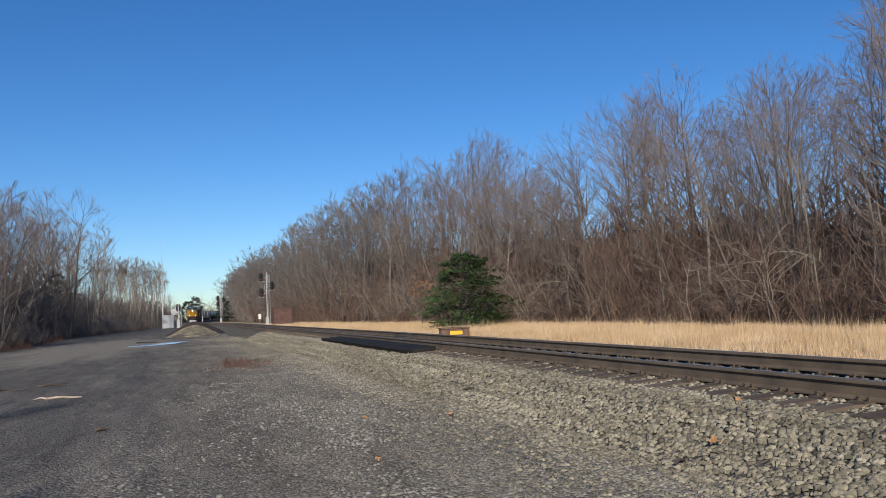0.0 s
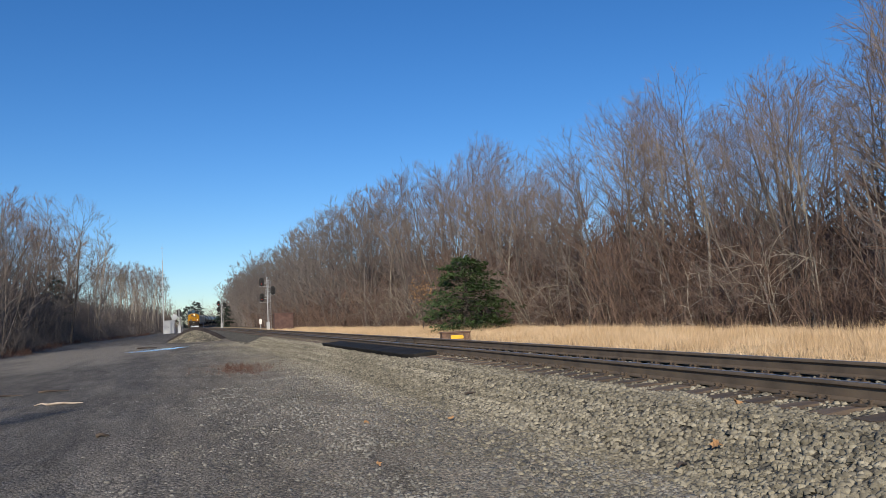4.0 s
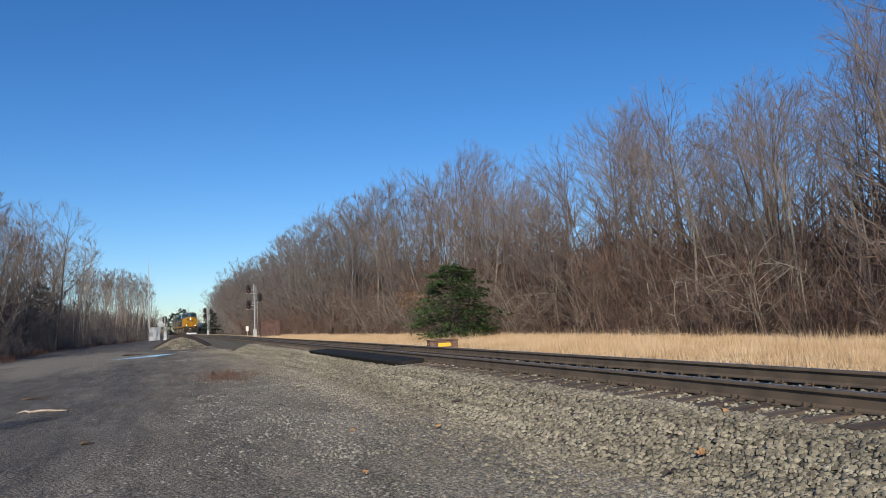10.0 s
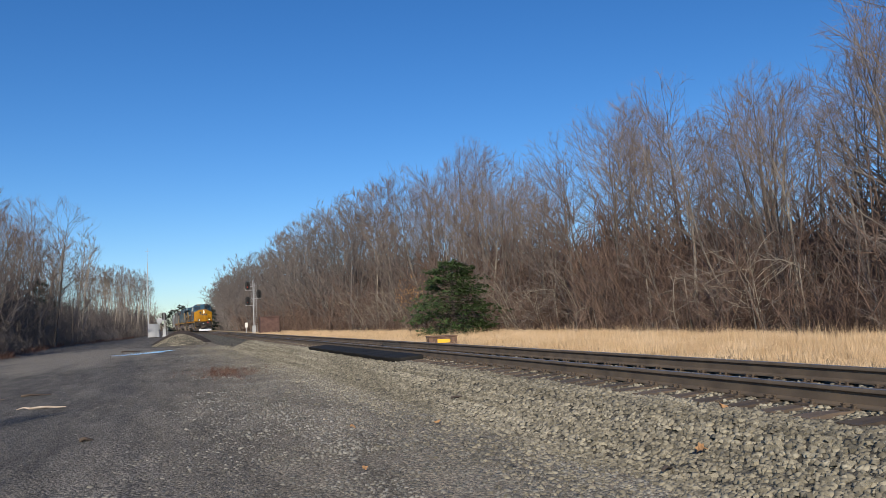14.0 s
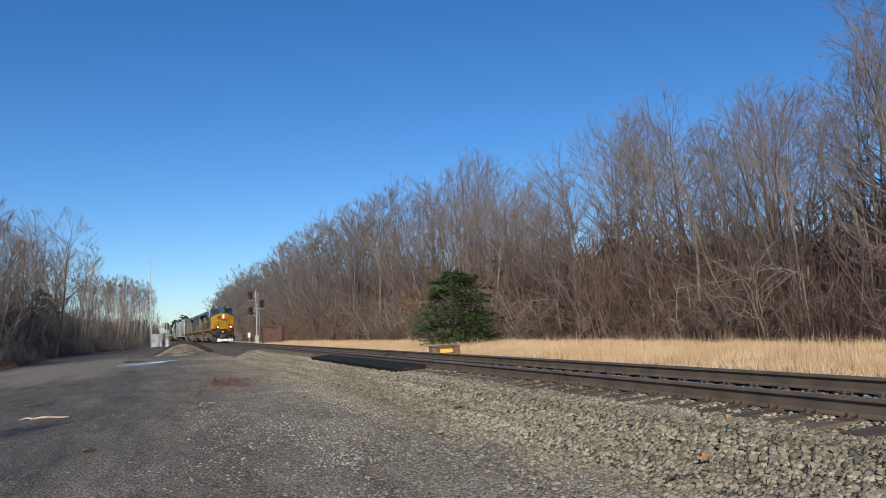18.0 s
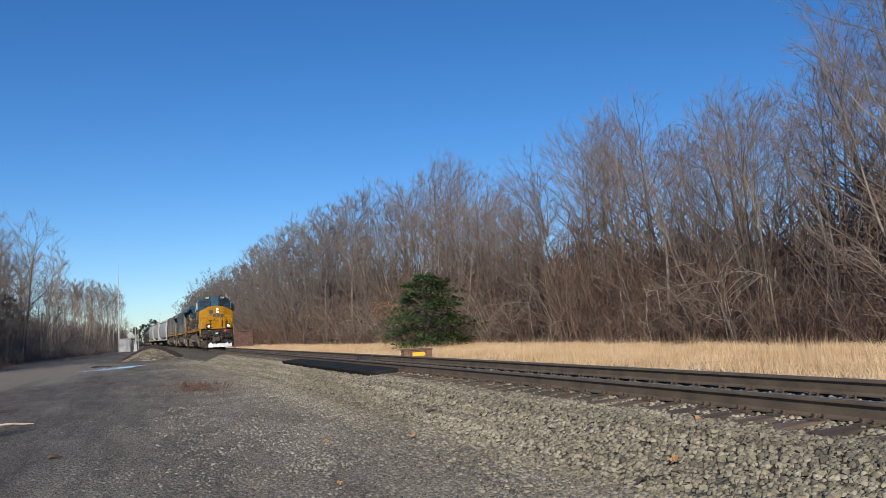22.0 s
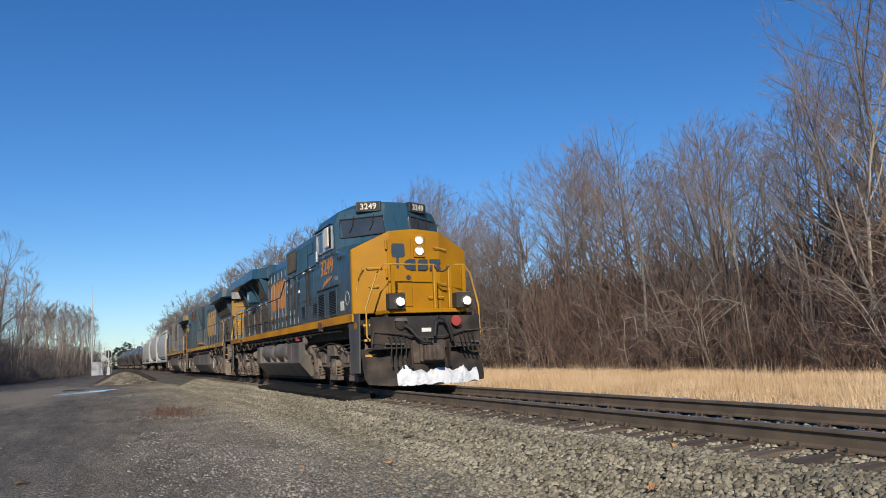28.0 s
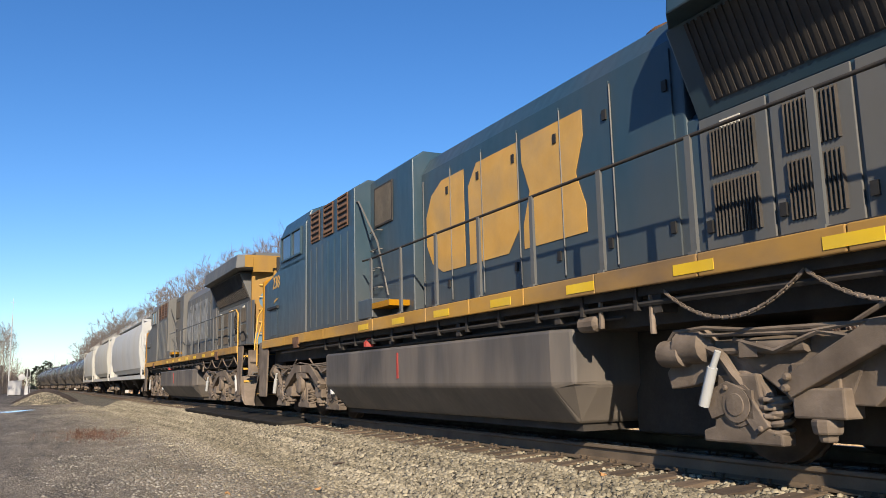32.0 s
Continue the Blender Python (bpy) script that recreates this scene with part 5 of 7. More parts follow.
    for who, front in ((-1, True), (1, False)):
        y0 = -1.0 if front else end
        q = lambda y: y0 - y if front else y0 + y
        f = Form()
        f.loft([[(x, q(-.02), z) for x, z in ((-1.4, .95), (1.4, .95), (1.4, 1.72), (-1.4, 1.72))], [(x, q(.06), z) for x, z in ((-1.35, .95), (1.35, .95), (1.35, 1.7), (-1.35, 1.7))]])
        pl = part("end_plate", f, M_pilot if front else M_truck, unit, bevel=.01)
        f = Form()
        prof = [(-1.52, .3, -.2), (-1.46, .16, -.1), (-1.0, .11, .06), (-.4, .1, .14), (.4, .1, .14), (1.0, .11, .06), (1.46, .16, -.1), (1.52, .3, -.2)]
        f.loft([[(x, q(d + .05), z), (x, q(d - .06), .55), (x * .98, q(d - .3), .98), (x * .98, q(d - .36), .98), (x, q(d - .12), .55), (x, q(d - .0), z)] for x, z, d in prof])
        part("plow", f, M_pilot if front else M_truck, unit, "dirty steel snow plow", bevel=.01)
        f = Form()
        f.box(-.2, .2, min(q(0), q(.34)), max(q(0), q(.34)), .66, 1.02)
        f.prism([(-.14, q(.3)), (.14, q(.3)), (.2, q(.42)), (.16, q(.62)), (.02, q(.6)), (-.02, q(.48)), (-.16, q(.56)), (-.2, q(.44))], "z", .66, 1.02)
        part("coupler", f, M_coupler if front else M_truck, unit, bevel=.03)
        steel = M_pilot if front else M_truck
        # shelves on the plow, with a grab bar on each
        for x0, x1 in ((-1.42, -.5), (.72, 1.42)):
            f = Form().prism([(x0, q(-.22)), (x1, q(-.16)), (x1, q(.2)), (x0 + (.12 if x0 < 0 else 0), q(.16)), (x0, q(.02))], "z", .96, .995)
            sh = part("plow_shelf", f, steel, unit, bevel=.008)
            g = Form()
            xa, xb = x0 + .32, x1 - .12
            g.tube([(xa, q(.12), .99), (xa, q(.14), 1.08), (xb, q(.16), 1.06), (xb, q(.16), .99)], .017, 6)
            part("grab_bar", g, M_grey_old, sh)
        # plow ribs and upright guards beside the coupler
        for x in (-.46, .5):
            part("plow_gusset", Form().prism([(q(-.1), .5), (q(.2), .5), (q(.16), 1.02), (q(-.1), 1.3)], "x", x - .02, x + .02), steel, unit)
        for k in range(4):
            x = -1.0 + .12 * k
            f = Form().tube([(x, q(.02), 1.25), (x, q(.16), 1.22), (x + .02, q(.24), 1.0), (x + .02, q(.2), .8), (x + .05 + .015 * k, q(.19), .55)], .021, 6)
            part("hose", f, M_black, unit, "black rubber air hose", smooth=60)
            x = .78 + .11 * k
            f = Form().tube([(x, q(.02), 1.32), (x, q(.14), 1.28), (x + .03, q(.2), 1.05), (x + .08, q(.24), .86)], .02, 6)
            part("hose", f, M_black, unit, "black rubber air hose", smooth=60)
        # jumper cable, looping from its socket to the bracket under the anticlimber
        f = Form().tube([(-.62, q(.14), 1.5), (-.5, q(.22), 1.42), (-.36, q(.3), 1.22), (-.2, q(.34), 1.1), (-.04, q(.34), 1.1), (.07, q(.32), 1.22), (.1, q(.3), 1.42), (.12, q(.3), 1.58), (.2, q(.3), 1.66), (.31, q(.3), 1.64), (.42, q(.3), 1.48), (.5, q(.28), 1.28), (.56, q(.24), 1.1)], .042, 8)
        part("cable", f, M_black, unit, "thick black jumper cable in a loop", smooth=60)
        so = part("cable_socket", Form().lathe((-.7, q(.04), 1.53), "y", [(0, .13), (-.1 if front else .1, .13), (-.13 if front else .13, .09)], 12), steel, unit, smooth=45)
        part("socket_lid", Form().prism([(-.85, 1.6), (-.55, 1.6), (-.58, 1.68), (-.82, 1.68)], "y", q(.0), q(.18)), M_tank, so)
        part("cable_socket", Form().lathe((.78, q(.04), 1.5), "y", [(0, .09), (-.1 if front else .1, .09), (-.13 if front else .13, .05)], 10), steel, unit, smooth=45)
        # black box painting the shade between the end plate's halves, and plates bolted on beside it
        part("end_hollow", Form().box(-.48, .5, min(q(.02), q(.066)), max(q(.02), q(.066)), 1.24, 1.71), M_black, pl)
        for x0, x1 in ((-1.34, -.52), (.54, 1.34)):
            part("cover_plate", Form().prism([(x0, 1.08), (x1, 1.02), (x1, 1.7), (x0, 1.64)], "y", q(.03), q(.085)), steel, pl, bevel=.01)
        f = Form()
        f.tube([(-1.36, q(.1), 1.36), (-.75, q(.16), 1.3), (-.3, q(.2), 1.22), (.3, q(.2), 1.22), (.9, q(.16), 1.34), (1.36, q(.1), 1.36)], .02, 6)
        f.tube([(-1.36, q(.1), 1.36), (-1.4, q(.14), 1.2), (-1.4, q(.16), 1.08)], .02, 6)
        f.tube([(-.12, q(.2), 1.22), (-.1, q(.3), 1.12), (-.1, q(.34), 1.02)], .018, 6)
        part("uncoupling_gear", f, M_under, unit, smooth=50)
        # draft gear round the coupler shank
        f = Form()
        f.prism([(-.42, .6), (.42, .6), (.42, 1.12), (.3, 1.2), (-.3, 1.2), (-.42, 1.12)], "y", q(-.1), q(.1))
        f.box(-.26, .26, min(q(.1), q(.2)), max(q(.1), q(.2)), .64, 1.06)
        part("draft_pocket", f, M_coupler if front else M_truck, unit, bevel=.03)
        f = Form()
        for x, z in ((-1.15, 1.6), (-1.0, 1.6), (-1.15, 1.48), (-1.0, 1.48), (1.05, 1.6), (1.2, 1.6), (-1.2, 1.12), (1.2, 1.12)):
            f.lathe((x, q(.05), z), "y", [(0, .025), (-.015 if front else .015, .02)], 6)
        tagged(part("rivet_heads", f, steel, pl), kind="stuff")
    if new_one:
        f = Form()
        xs = [-.82 + 2.1 * i / 60 for i in range(61)]
        rows = []
        for i, x in enumerate(xs):
            t = min(1, abs(x) / 1.46)
            d = .14 - .22 * max(0, t - .27) / .73
            hi = .44 + .1 * noise.noise((x * 1.9, 0, 3)) + .07 * noise.noise((x * 6, 1, 3)) + .05 * noise.noise((x * 17, 2, 3)) + .14 * max(0, 1 - abs(x + .62) / .2) + .16 * max(0, 1 - abs(x - .88) / .12)
            lo = .1 + .14 * max(0, noise.noise((x * 3.1, 4, 9))) + .05 * max(0, noise.noise((x * 14, 4, 9)))
            hi = max(lo + .08, hi)
            skin = lambda z: -1.0 - (d + .05 - .11 * min(1, max(0, (z - .12) / .43)))
            rows.append([(x, skin(lo) + .1, lo), (x, skin(lo) - .05 - .04 * noise.noise((x * 5, 2, 2)), lo), (x, skin((lo + hi) / 2) - .08 - .06 * noise.noise((x * 6, 5, 2)), (lo + hi) / 2), (x, skin(hi) - .02, hi), (x, skin(hi) + .1, hi)])
        f.loft(rows)
        part("packed_snow", f, M_snow, unit, "white snow packed on the plow", smooth=70)
        f = Form().lathe((.68, -1.2, 1.58), "y", [(.06, .1), (0, .13), (-.02, .13), (-.025, .01)], 14)
        part("hose_cap", f, M_red, unit)
        part("data_plate", Form().box(-.16, .08, -1.08, -1.05, 1.34, 1.43), M_white, unit)
        for s in (-1, 1):
            lettering("sill_letter", "F", .15, M_black, unit, SIDE[s](s * 1.537, .2, 1.765), thick=.003)
        part("hazard_disc", Form().lathe((-1.5, -.12, 1.55), "x", [(0, .09), (-.01, .09), (-.012, .01)], 8), M_yellow, unit)
    # windscreens, number boards
    for s in (-1, 1):
        a = Vector((s * .36, .83, 4.0)), Vector((s * 1.34, 1.61, 3.94)), Vector((s * 1.32, 1.66, 4.44)), Vector((s * .36, .92, 4.46))
        nrm = (a[1] - a[0]).cross(a[3] - a[0]).normalized()
        if nrm.y > 0:
            nrm = -nrm
        f = Form()
        f.add([tuple(p + nrm * .03) for p in a] + [tuple(p - nrm * .05) for p in a], [(0, 1, 2, 3), (7, 6, 5, 4), (0, 4, 5, 1), (1, 5, 6, 2), (2, 6, 7, 3), (3, 7, 4, 0)])
        ws = part("windscreen", f, M_glass, unit, "dark cab windscreen")
        g = Form()
        pts = [p + nrm * .035 for p in a]
        g.tube(pts + [pts[0]], .022, 5)
        part("gasket", g, M_black, ws)
        g = Form()
        for k in (.32, .78):
            p = a[0].lerp(a[1], k) + nrm * .05
            q2 = a[3].lerp(a[2], k - .12) + nrm * .06
            g.tube([q2 + Vector((0, 0, .06)), q2.lerp(p, .55)], .01, 4)
            g.tube([q2.lerp(p, .2) + Vector((.05, 0, 0)), q2.lerp(p, .75) - Vector((.03, 0, 0))], .014, 4)
        part("wiper", g, M_black, ws)
        nm = Matrix.Translation((s * .7, 1.12, 4.74)) @ Matrix.Rotation(radians(s * 27), 4, "Z")
        nb = part("number_board", Form().box(-.34, .34, 0, .4, -.14, .14), M_black, unit, bevel=.03, at=nm)
        g = Form()
        for zz in (-.116, .108):
            g.box(-.315, .315, -.006, .004, zz, zz + .007)
        for xx in (-.315, .308):
            g.box(xx, xx + .007, -.006, .004, -.116, .116)
        part("border", g, M_grey_old, nb)
        lettering("number", number, .225, M_shade, nb, FRONT(0, -.004, 0))
        # side windows
        for y0, y1, nm in ((1.86, 2.72, "window"), (2.8, 3.5, "window")):
            d0, d1 = sorted((s * 1.46, s * 1.508))
            wn = part("side_window", Form().box(d0, d1, y0, y1, 3.74, 4.3), M_glass, unit, "dark cab side window")
            g = Form()
            e0, e1 = sorted((s * 1.5, s * 1.54))
            for b4 in ((y0 - .04, y0, 3.7, 4.34), (y1, y1 + .04, 3.7, 4.34), (y0, y1, 3.7, 3.74), (y0, y1, 4.3, 4.34)):
                g.box(e0, e1, *b4)
            part("window_frame", g, M_silver if new_one else paint, wn)
        if new_one:
            e0, e1 = sorted((s * 1.56, s * 1.6))
            part("sun_shade", Form().box(e0, e1, 1.98, 2.42, 3.78, 4.32), M_shade, unit, "cream folding shade at the cab window", bevel=.02)
            m2 = part("mirror", Form().box(min(s * 1.56, s * 1.62), max(s * 1.56, s * 1.62), 3.2, 3.36, 3.5, 3.82), M_silver, unit, "small side mirror", bevel=.015)
            part("mirror_arm", Form().tube([(s * 1.5, 3.25, 3.5), (s * 1.58, 3.28, 3.46), (s * 1.58, 3.28, 3.55)], .012, 5), M_black, m2)
            e0, e1 = sorted((s * 1.5, s * 1.58))
            part("rain_gutter", Form().box(e0, e1, 1.75, 3.7, 4.37, 4.4), paint, unit)
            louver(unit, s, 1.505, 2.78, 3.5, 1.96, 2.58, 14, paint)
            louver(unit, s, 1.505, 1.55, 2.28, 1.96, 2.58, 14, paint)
            e0, e1 = sorted((s * 1.5, s * 1.508))
            part("white_placard", Form().box(e0, e1, .86, 1.18, 2.0, 2.24), M_shade, unit)
            part("faded_placard", Form().box(e0, e1, 1.42, 1.7, 2.84, 2.94), M_decal_grey, unit)
            g = Form()
            for i in range(24):
                a0, a1 = i * .2618, (i + 1) * .2618
                g.prism([(.52 + rr * math.cos(t), 2.28 + rr * math.sin(t)) for rr, t in ((.17, a0), (.17, a1), (.155, a1), (.155, a0))], "x", *sorted((s * 1.502, s * 1.507)))
            part("round_badge", g, M_white, unit, "thin white ring badge")
            g = Form()
            e0, e1 = sorted((s * 1.5, s * 1.54))
            for y in (.9, 1.15):
                g.box(e0, e1, y, y + .1, 3.32, 3.4)
            g.box(e0, e1, 1.3, 3.6, 2.68, 2.71)
            g.lathe((s * 1.52, 1.72, 3.55), "x", [(0, .05), (s * .04, .045), (s * .06, .02)], 8)
            part("side_fitting", g, M_black, unit)
        else:
            e0, e1 = sorted((s * 1.5, s * 1.512))
            rib_x = sorted((s * 1.458, s * 1.474))
            for k in range(8):
                y = 3.7 + k * .4
                part("panel_rib", Form().box(*rib_x, y, y + .03, 1.95, 3.7), paint, unit)
            for y in (7.3, 8.9, 10.5, 12.2, 13.9, 15.6, 17.2):
                part("reflector", Form().box(*sorted((s * 1.535, s * 1.541)), y, y + .5, 1.7, 1.8), M_reflect, unit, "small bright yellow reflective strip")
            part("side_door", Form().box(e0, e1, .75, 1.45, 1.95, 2.6), paint, unit, bevel=.01)
            part("door_rim", Form().box(min(s * 1.5, s * 1.56), max(s * 1.5, s * 1.56), .62, 1.55, 2.62, 2.68), M_black, unit)
        lettering("painted_number", number, .6 if new_one else .44, decal, unit, SIDE[s](s * 1.505, 2.52 if new_one else 1.3, 3.27), thick=.003, squeeze=1.18 if new_one else 1.0)
        bolt_mark(unit, s, 1.503, 2.5 if new_one else 1.3, 2.86 if new_one else 2.82, 1.3 if new_one else .5, decal)
    # hood
    tall = 9.95 if new_one else 8.9
    hs = lambda y, x, a, b: [(-x, y, 1.87), (-x, y, a), (-x * .8, y, b), (x * .8, y, b), (x, y, a), (x, y, 1.87)]
    f = Form().loft([hs(3.8, 1.28 if new_one else 1.46, 4.5, 4.68), hs(6.9 if not new_one else 7.2, 1.28 if new_one else 1.46, 4.5, 4.68)])
    part("equipment_cab", f, paint, unit, bevel=.02)
    f = Form().loft([hs(6.9 if not new_one else 7.2, 1.12, 4.6, 4.76), hs(tall, 1.12, 4.6, 4.76)])
    part("blower_hood", f, paint, unit, bevel=.02)
    f = Form().loft([hs(tall, .95, 4.3, 4.62), hs(wing0 + .1, .95, 4.3, 4.62)])
    part("engine_hood", f, paint, unit, bevel=.03)
    f = Form().loft([hs(wing0, .93, 3.35, 3.5), hs(hood_end - .42, .93, 3.35, 3.5)]).loft([hs(hood_end - .75, .94, 4.1, 4.2), hs(hood_end - .42, .94, 4.1, 4.2)])
    f.loft([[(-.93, y, 3.3), (-1.3, y, 4.2), (1.3, y, 4.2), (.93, y, 3.3)] for y in (wing0 + .25, hood_end - .6)])
    part("radiator_hood", f, paint, unit, bevel=.02)
    f = Form()
    tip = .55
    f.loft([[(-1.0, wing0, 4.18), (1.0, wing0, 4.18), (1.0, wing0, 4.62), (-1.0, wing0, 4.62)], [(-1.55, wing0 + tip, 4.2), (1.55, wing0 + tip, 4.2), (1.5, wing0 + tip, 4.62), (-1.5, wing0 + tip, 4.62)], [(-1.55, wing1 - .05, 4.24), (1.55, wing1 - .05, 4.24), (1.5, wing1 - .05, 4.66), (-1.5, wing1 - .05, 4.66)], [(-1.3, wing1, 4.28), (1.3, wing1, 4.28), (1.25, wing1, 4.66), (-1.25, wing1, 4.66)]])
    f.box(-.9, .9, wing0 + .3, wing1 - .2, 4.6, 4.78)
    part("radiator_wing", f, paint, unit, bevel=.02)
    if kind == "c":
        part("wing_end_panel", Form().box(-1.28, 1.28, wing1 - .002, wing1 + .012, 4.28, 4.66), M_yellow_old, unit)
    part("roof_stack", Form().lathe((0, tall + 1.2 if new_one else wing0 - .8, 4.58), "z", [(0, .5), (.26, .46), (.27, .4), (.1, .34)], 16), M_rust if not new_one else M_under, unit, smooth=50)
    part("roof_hatch", Form().box(-.5, .5, 4.3, 6.6, 4.66, 4.74), paint, unit, bevel=.015)
    g = Form()
    grab(g, (-.35, wing1 - .3, 4.66), (.15, wing1 - .3, 4.66), (0, 0, .13))
    grab(g, (-.25, 1.4, 4.76), (.2, 1.4, 4.76), (0, 0, .08))
    part("lifting_bar", g, M_black, unit)
    for s in (-1, 1):
        # equipment cab: openings, small grilles, panels
        if new_one:
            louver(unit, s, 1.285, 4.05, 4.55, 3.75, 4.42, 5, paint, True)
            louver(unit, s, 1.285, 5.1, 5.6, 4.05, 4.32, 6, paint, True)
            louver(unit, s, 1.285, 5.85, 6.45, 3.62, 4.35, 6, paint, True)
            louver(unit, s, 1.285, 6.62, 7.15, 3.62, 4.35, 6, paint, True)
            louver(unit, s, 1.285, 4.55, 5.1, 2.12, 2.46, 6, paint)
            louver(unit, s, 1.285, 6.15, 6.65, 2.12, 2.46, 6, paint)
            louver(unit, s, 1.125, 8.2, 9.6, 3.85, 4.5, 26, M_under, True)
            for y in (4.05, 4.95, 5.8):
                d0, d1 = sorted((s * 1.28, s * 1.3))
                part("equipment_door", Form().box(d0, d1, y + .01, y + .84, 2.62, 3.48), paint, unit, bevel=.008)
            for y in (5.72, 7.5, 8.4):
                d0, d1 = sorted((s * 1.3, s * 1.36))
                part("door_post", Form().prism([(y - .05, 2.45), (y + .05, 2.45), (y + .05, 3.6), (y - .05, 3.6)], "x", d0, d1), M_pilot, unit)
            e0, e1 = sorted((s * 1.12, s * 1.126))
            part("arrow_label", Form().prism([(7.3, 3.5), (7.36, 3.5), (7.36, 3.36), (7.4, 3.36), (7.33, 3.28), (7.26, 3.36), (7.3, 3.36)], "x", e0, e1), M_reflect, unit, "small yellow arrow label")
            e0, e1 = sorted((s * 1.142, s * 1.148))
            part("warning_plate", Form().box(e0, e1, 8.9, 9.02, 3.19, 3.26), M_red, unit)
            part("warning_plate", Form().box(e0, e1, 9.62, 9.72, 3.42, 3.52), M_shade, unit)
            for y, z in ((4.3, 3.52), (5.4, 3.52), (6.3, 3.5), (7.0, 2.95), (8.9, 3.3), (9.5, 3.15)):
                e0, e1 = sorted((s * (1.28 if y < 7.2 else 1.12), s * (1.31 if y < 7.2 else 1.15)))
                part("placard", Form().box(e0, e1, y, y + .12, z, z + .09), M_white, unit)
        else:
            for y in (4.2, 5.1, 6.0):
                louver(unit, s, 1.465, y, y + .55, 3.85, 4.45, 5, M_rust)
            louver(unit, s, 1.125, 7.2, 8.0, 3.7, 4.4, 18, M_under, True)
            g = Form()
            d0, d1 = sorted((s * 1.1, s * 1.5))
            g.box(d0, d1, 7.2, 7.9, 1.9, 2.25)
            part("toolbox", g, paint, unit, bevel=.015)
            part("toolbox_tread", Form().box(d0, d1, 7.9, 8.7, 2.05, 2.15), M_yellow, unit)
            g = Form()
            for k in range(4):
                grab(g, (s * 1.12, 7.1, 2.5 + k * .36), (s * 1.12, 7.5, 2.5 + k * .36), (s * .09, 0, 0))
            g.tube([(s * 1.2, 7.95, 2.3), (s * 1.3, 7.7, 3.3), (s * 1.4, 7.0, 4.2), (s * 1.46, 4.0, 4.5)], .02, 6)
            part("ladder", g, M_grey_old, unit)
        if new_one:
            hood_doors(unit, s, 1.12, [7.85, 8.5, 9.15, 9.85], 1.98, 3.5, paint, M_silver)
        # engine doors
        n = 6
        ys = [tall + .12 + (wing0 - .05 - tall - .12) * i / n for i in range(n + 1)]
        hood_doors(unit, s, .95, ys, 1.98, 4.2, paint, M_silver if new_one else M_grey_old)
        if kind == "a":
            blocks_mark(unit, s, .976, 14.25, 10.4, 2.35, 4.05, decal, True)
        else:
            blocks_mark(unit, s, .976, 13.6, 9.15, 2.5, 4.02, decal, False)
        # radiator screens under the wing and the slatted doors below
        for k in range(4):
            f = Form()
            a = wing0 + .5 + (hood_end - wing0 - 1.15) * k / 4
            b = wing0 + .5 + (hood_end - wing0 - 1.15) * (k + 1) / 4
            f.loft([[(s * .985, y, 3.42), (s * 1.29, y, 4.14), (s * 1.27, y, 4.15), (s * .965, y, 3.43)] for y in (a + .03, b - .03)])
            part("radiator_screen", f, M_under, unit)
        f = Form()
        m = 70 if new_one else 50
        for k in range(m):
            y = wing0 + .5 + (hood_end - wing0 - 1.15) * (k + .5) / m
            f.loft([[(s * 1.0, yy, 3.43), (s * 1.31, yy, 4.15), (s * 1.29, yy, 4.16), (s * .98, yy, 3.44)] for yy in (y - .02, y + .02)])
        tagged(part("screen_mesh", f, M_under, unit), kind="stuff")
        nd = 8 if new_one else 6
        for k in range(nd):
            a = wing0 + .25 + (hood_end - wing0 - .35) * k / nd
            b = wing0 + .25 + (hood_end - wing0 - .35) * (k + 1) / nd
            d0, d1 = sorted((s * .93, s * .955))
            dr = part("radiator_door", Form().box(d0, d1, a + .02, b - .02, 1.95, 3.3), M_grey_old if not new_one else paint, unit, bevel=.008)
            if k % 3 != 2 or new_one:
                g = Form()
                for j in range(9 if new_one else 13):
                    y = a + .16 + (b - a - .3) * (j + .5) / (9 if new_one else 13)
                    for zl, zh in (((2.12, 3.02),) if new_one and k % 3 != 1 else ((2.42, 3.0),) if new_one else ((2.1, 2.62), (2.7, 3.15))):
                        g.prism([(s * .955, y - .02), (s * .985, y), (s * .955, y + .012)], "z", zl, zh)
                tagged(part("slat_bank", g, M_under if not new_one else M_pilot, dr), kind="stuff")
            g = Form()
            e0, e1 = sorted((s * .955, s * .985))
            g.box(e0, e1, a + .06, a + .13, 2.15, 2.27)
            part("latch", g, M_black, dr)
            if new_one:
                part("hinge_strip", Form().box(e0, e1, b - .055, b - .012, 1.97, 3.28), M_decal_grey if k % 2 else M_pilot, dr, "pale worn hinge strip" if k % 2 else "")
                if k % 3 == 1:
                    part("warning_plate", Form().box(e0, e1, a + .32, a + .5, 3.1, 3.17), M_red, dr)
            if k % 2 == 0:
                part("placard", Form().box(e0, e1 - s * .02 if s > 0 else e1, a + .3, a + .55, 3.14, 3.22), M_shade, dr)
        if new_one:
            d0, d1 = sorted((s * .95, s * 1.34))
            bx = part("junction_box", Form().box(d0, d1, 16.85, 17.65, 3.36, 3.86), paint, unit, "blue steel box under the radiator wing", bevel=.02)
            part("box_plate", Form().box(*sorted((s * 1.34, s * 1.346)), 17.2, 17.45, 3.5, 3.74), M_shade, bx)
            for k in range(1, 4):
                y = wing0 + .5 + (hood_end - wing0 - 1.15) * k / 4
                part("screen_post", Form().prism([(s * .98, 3.36), (s * 1.04, 3.36), (s * 1.42, 4.2), (s * 1.3, 4.2)], "y", y - .035, y + .035), paint, unit)
        else:
            g = Form()
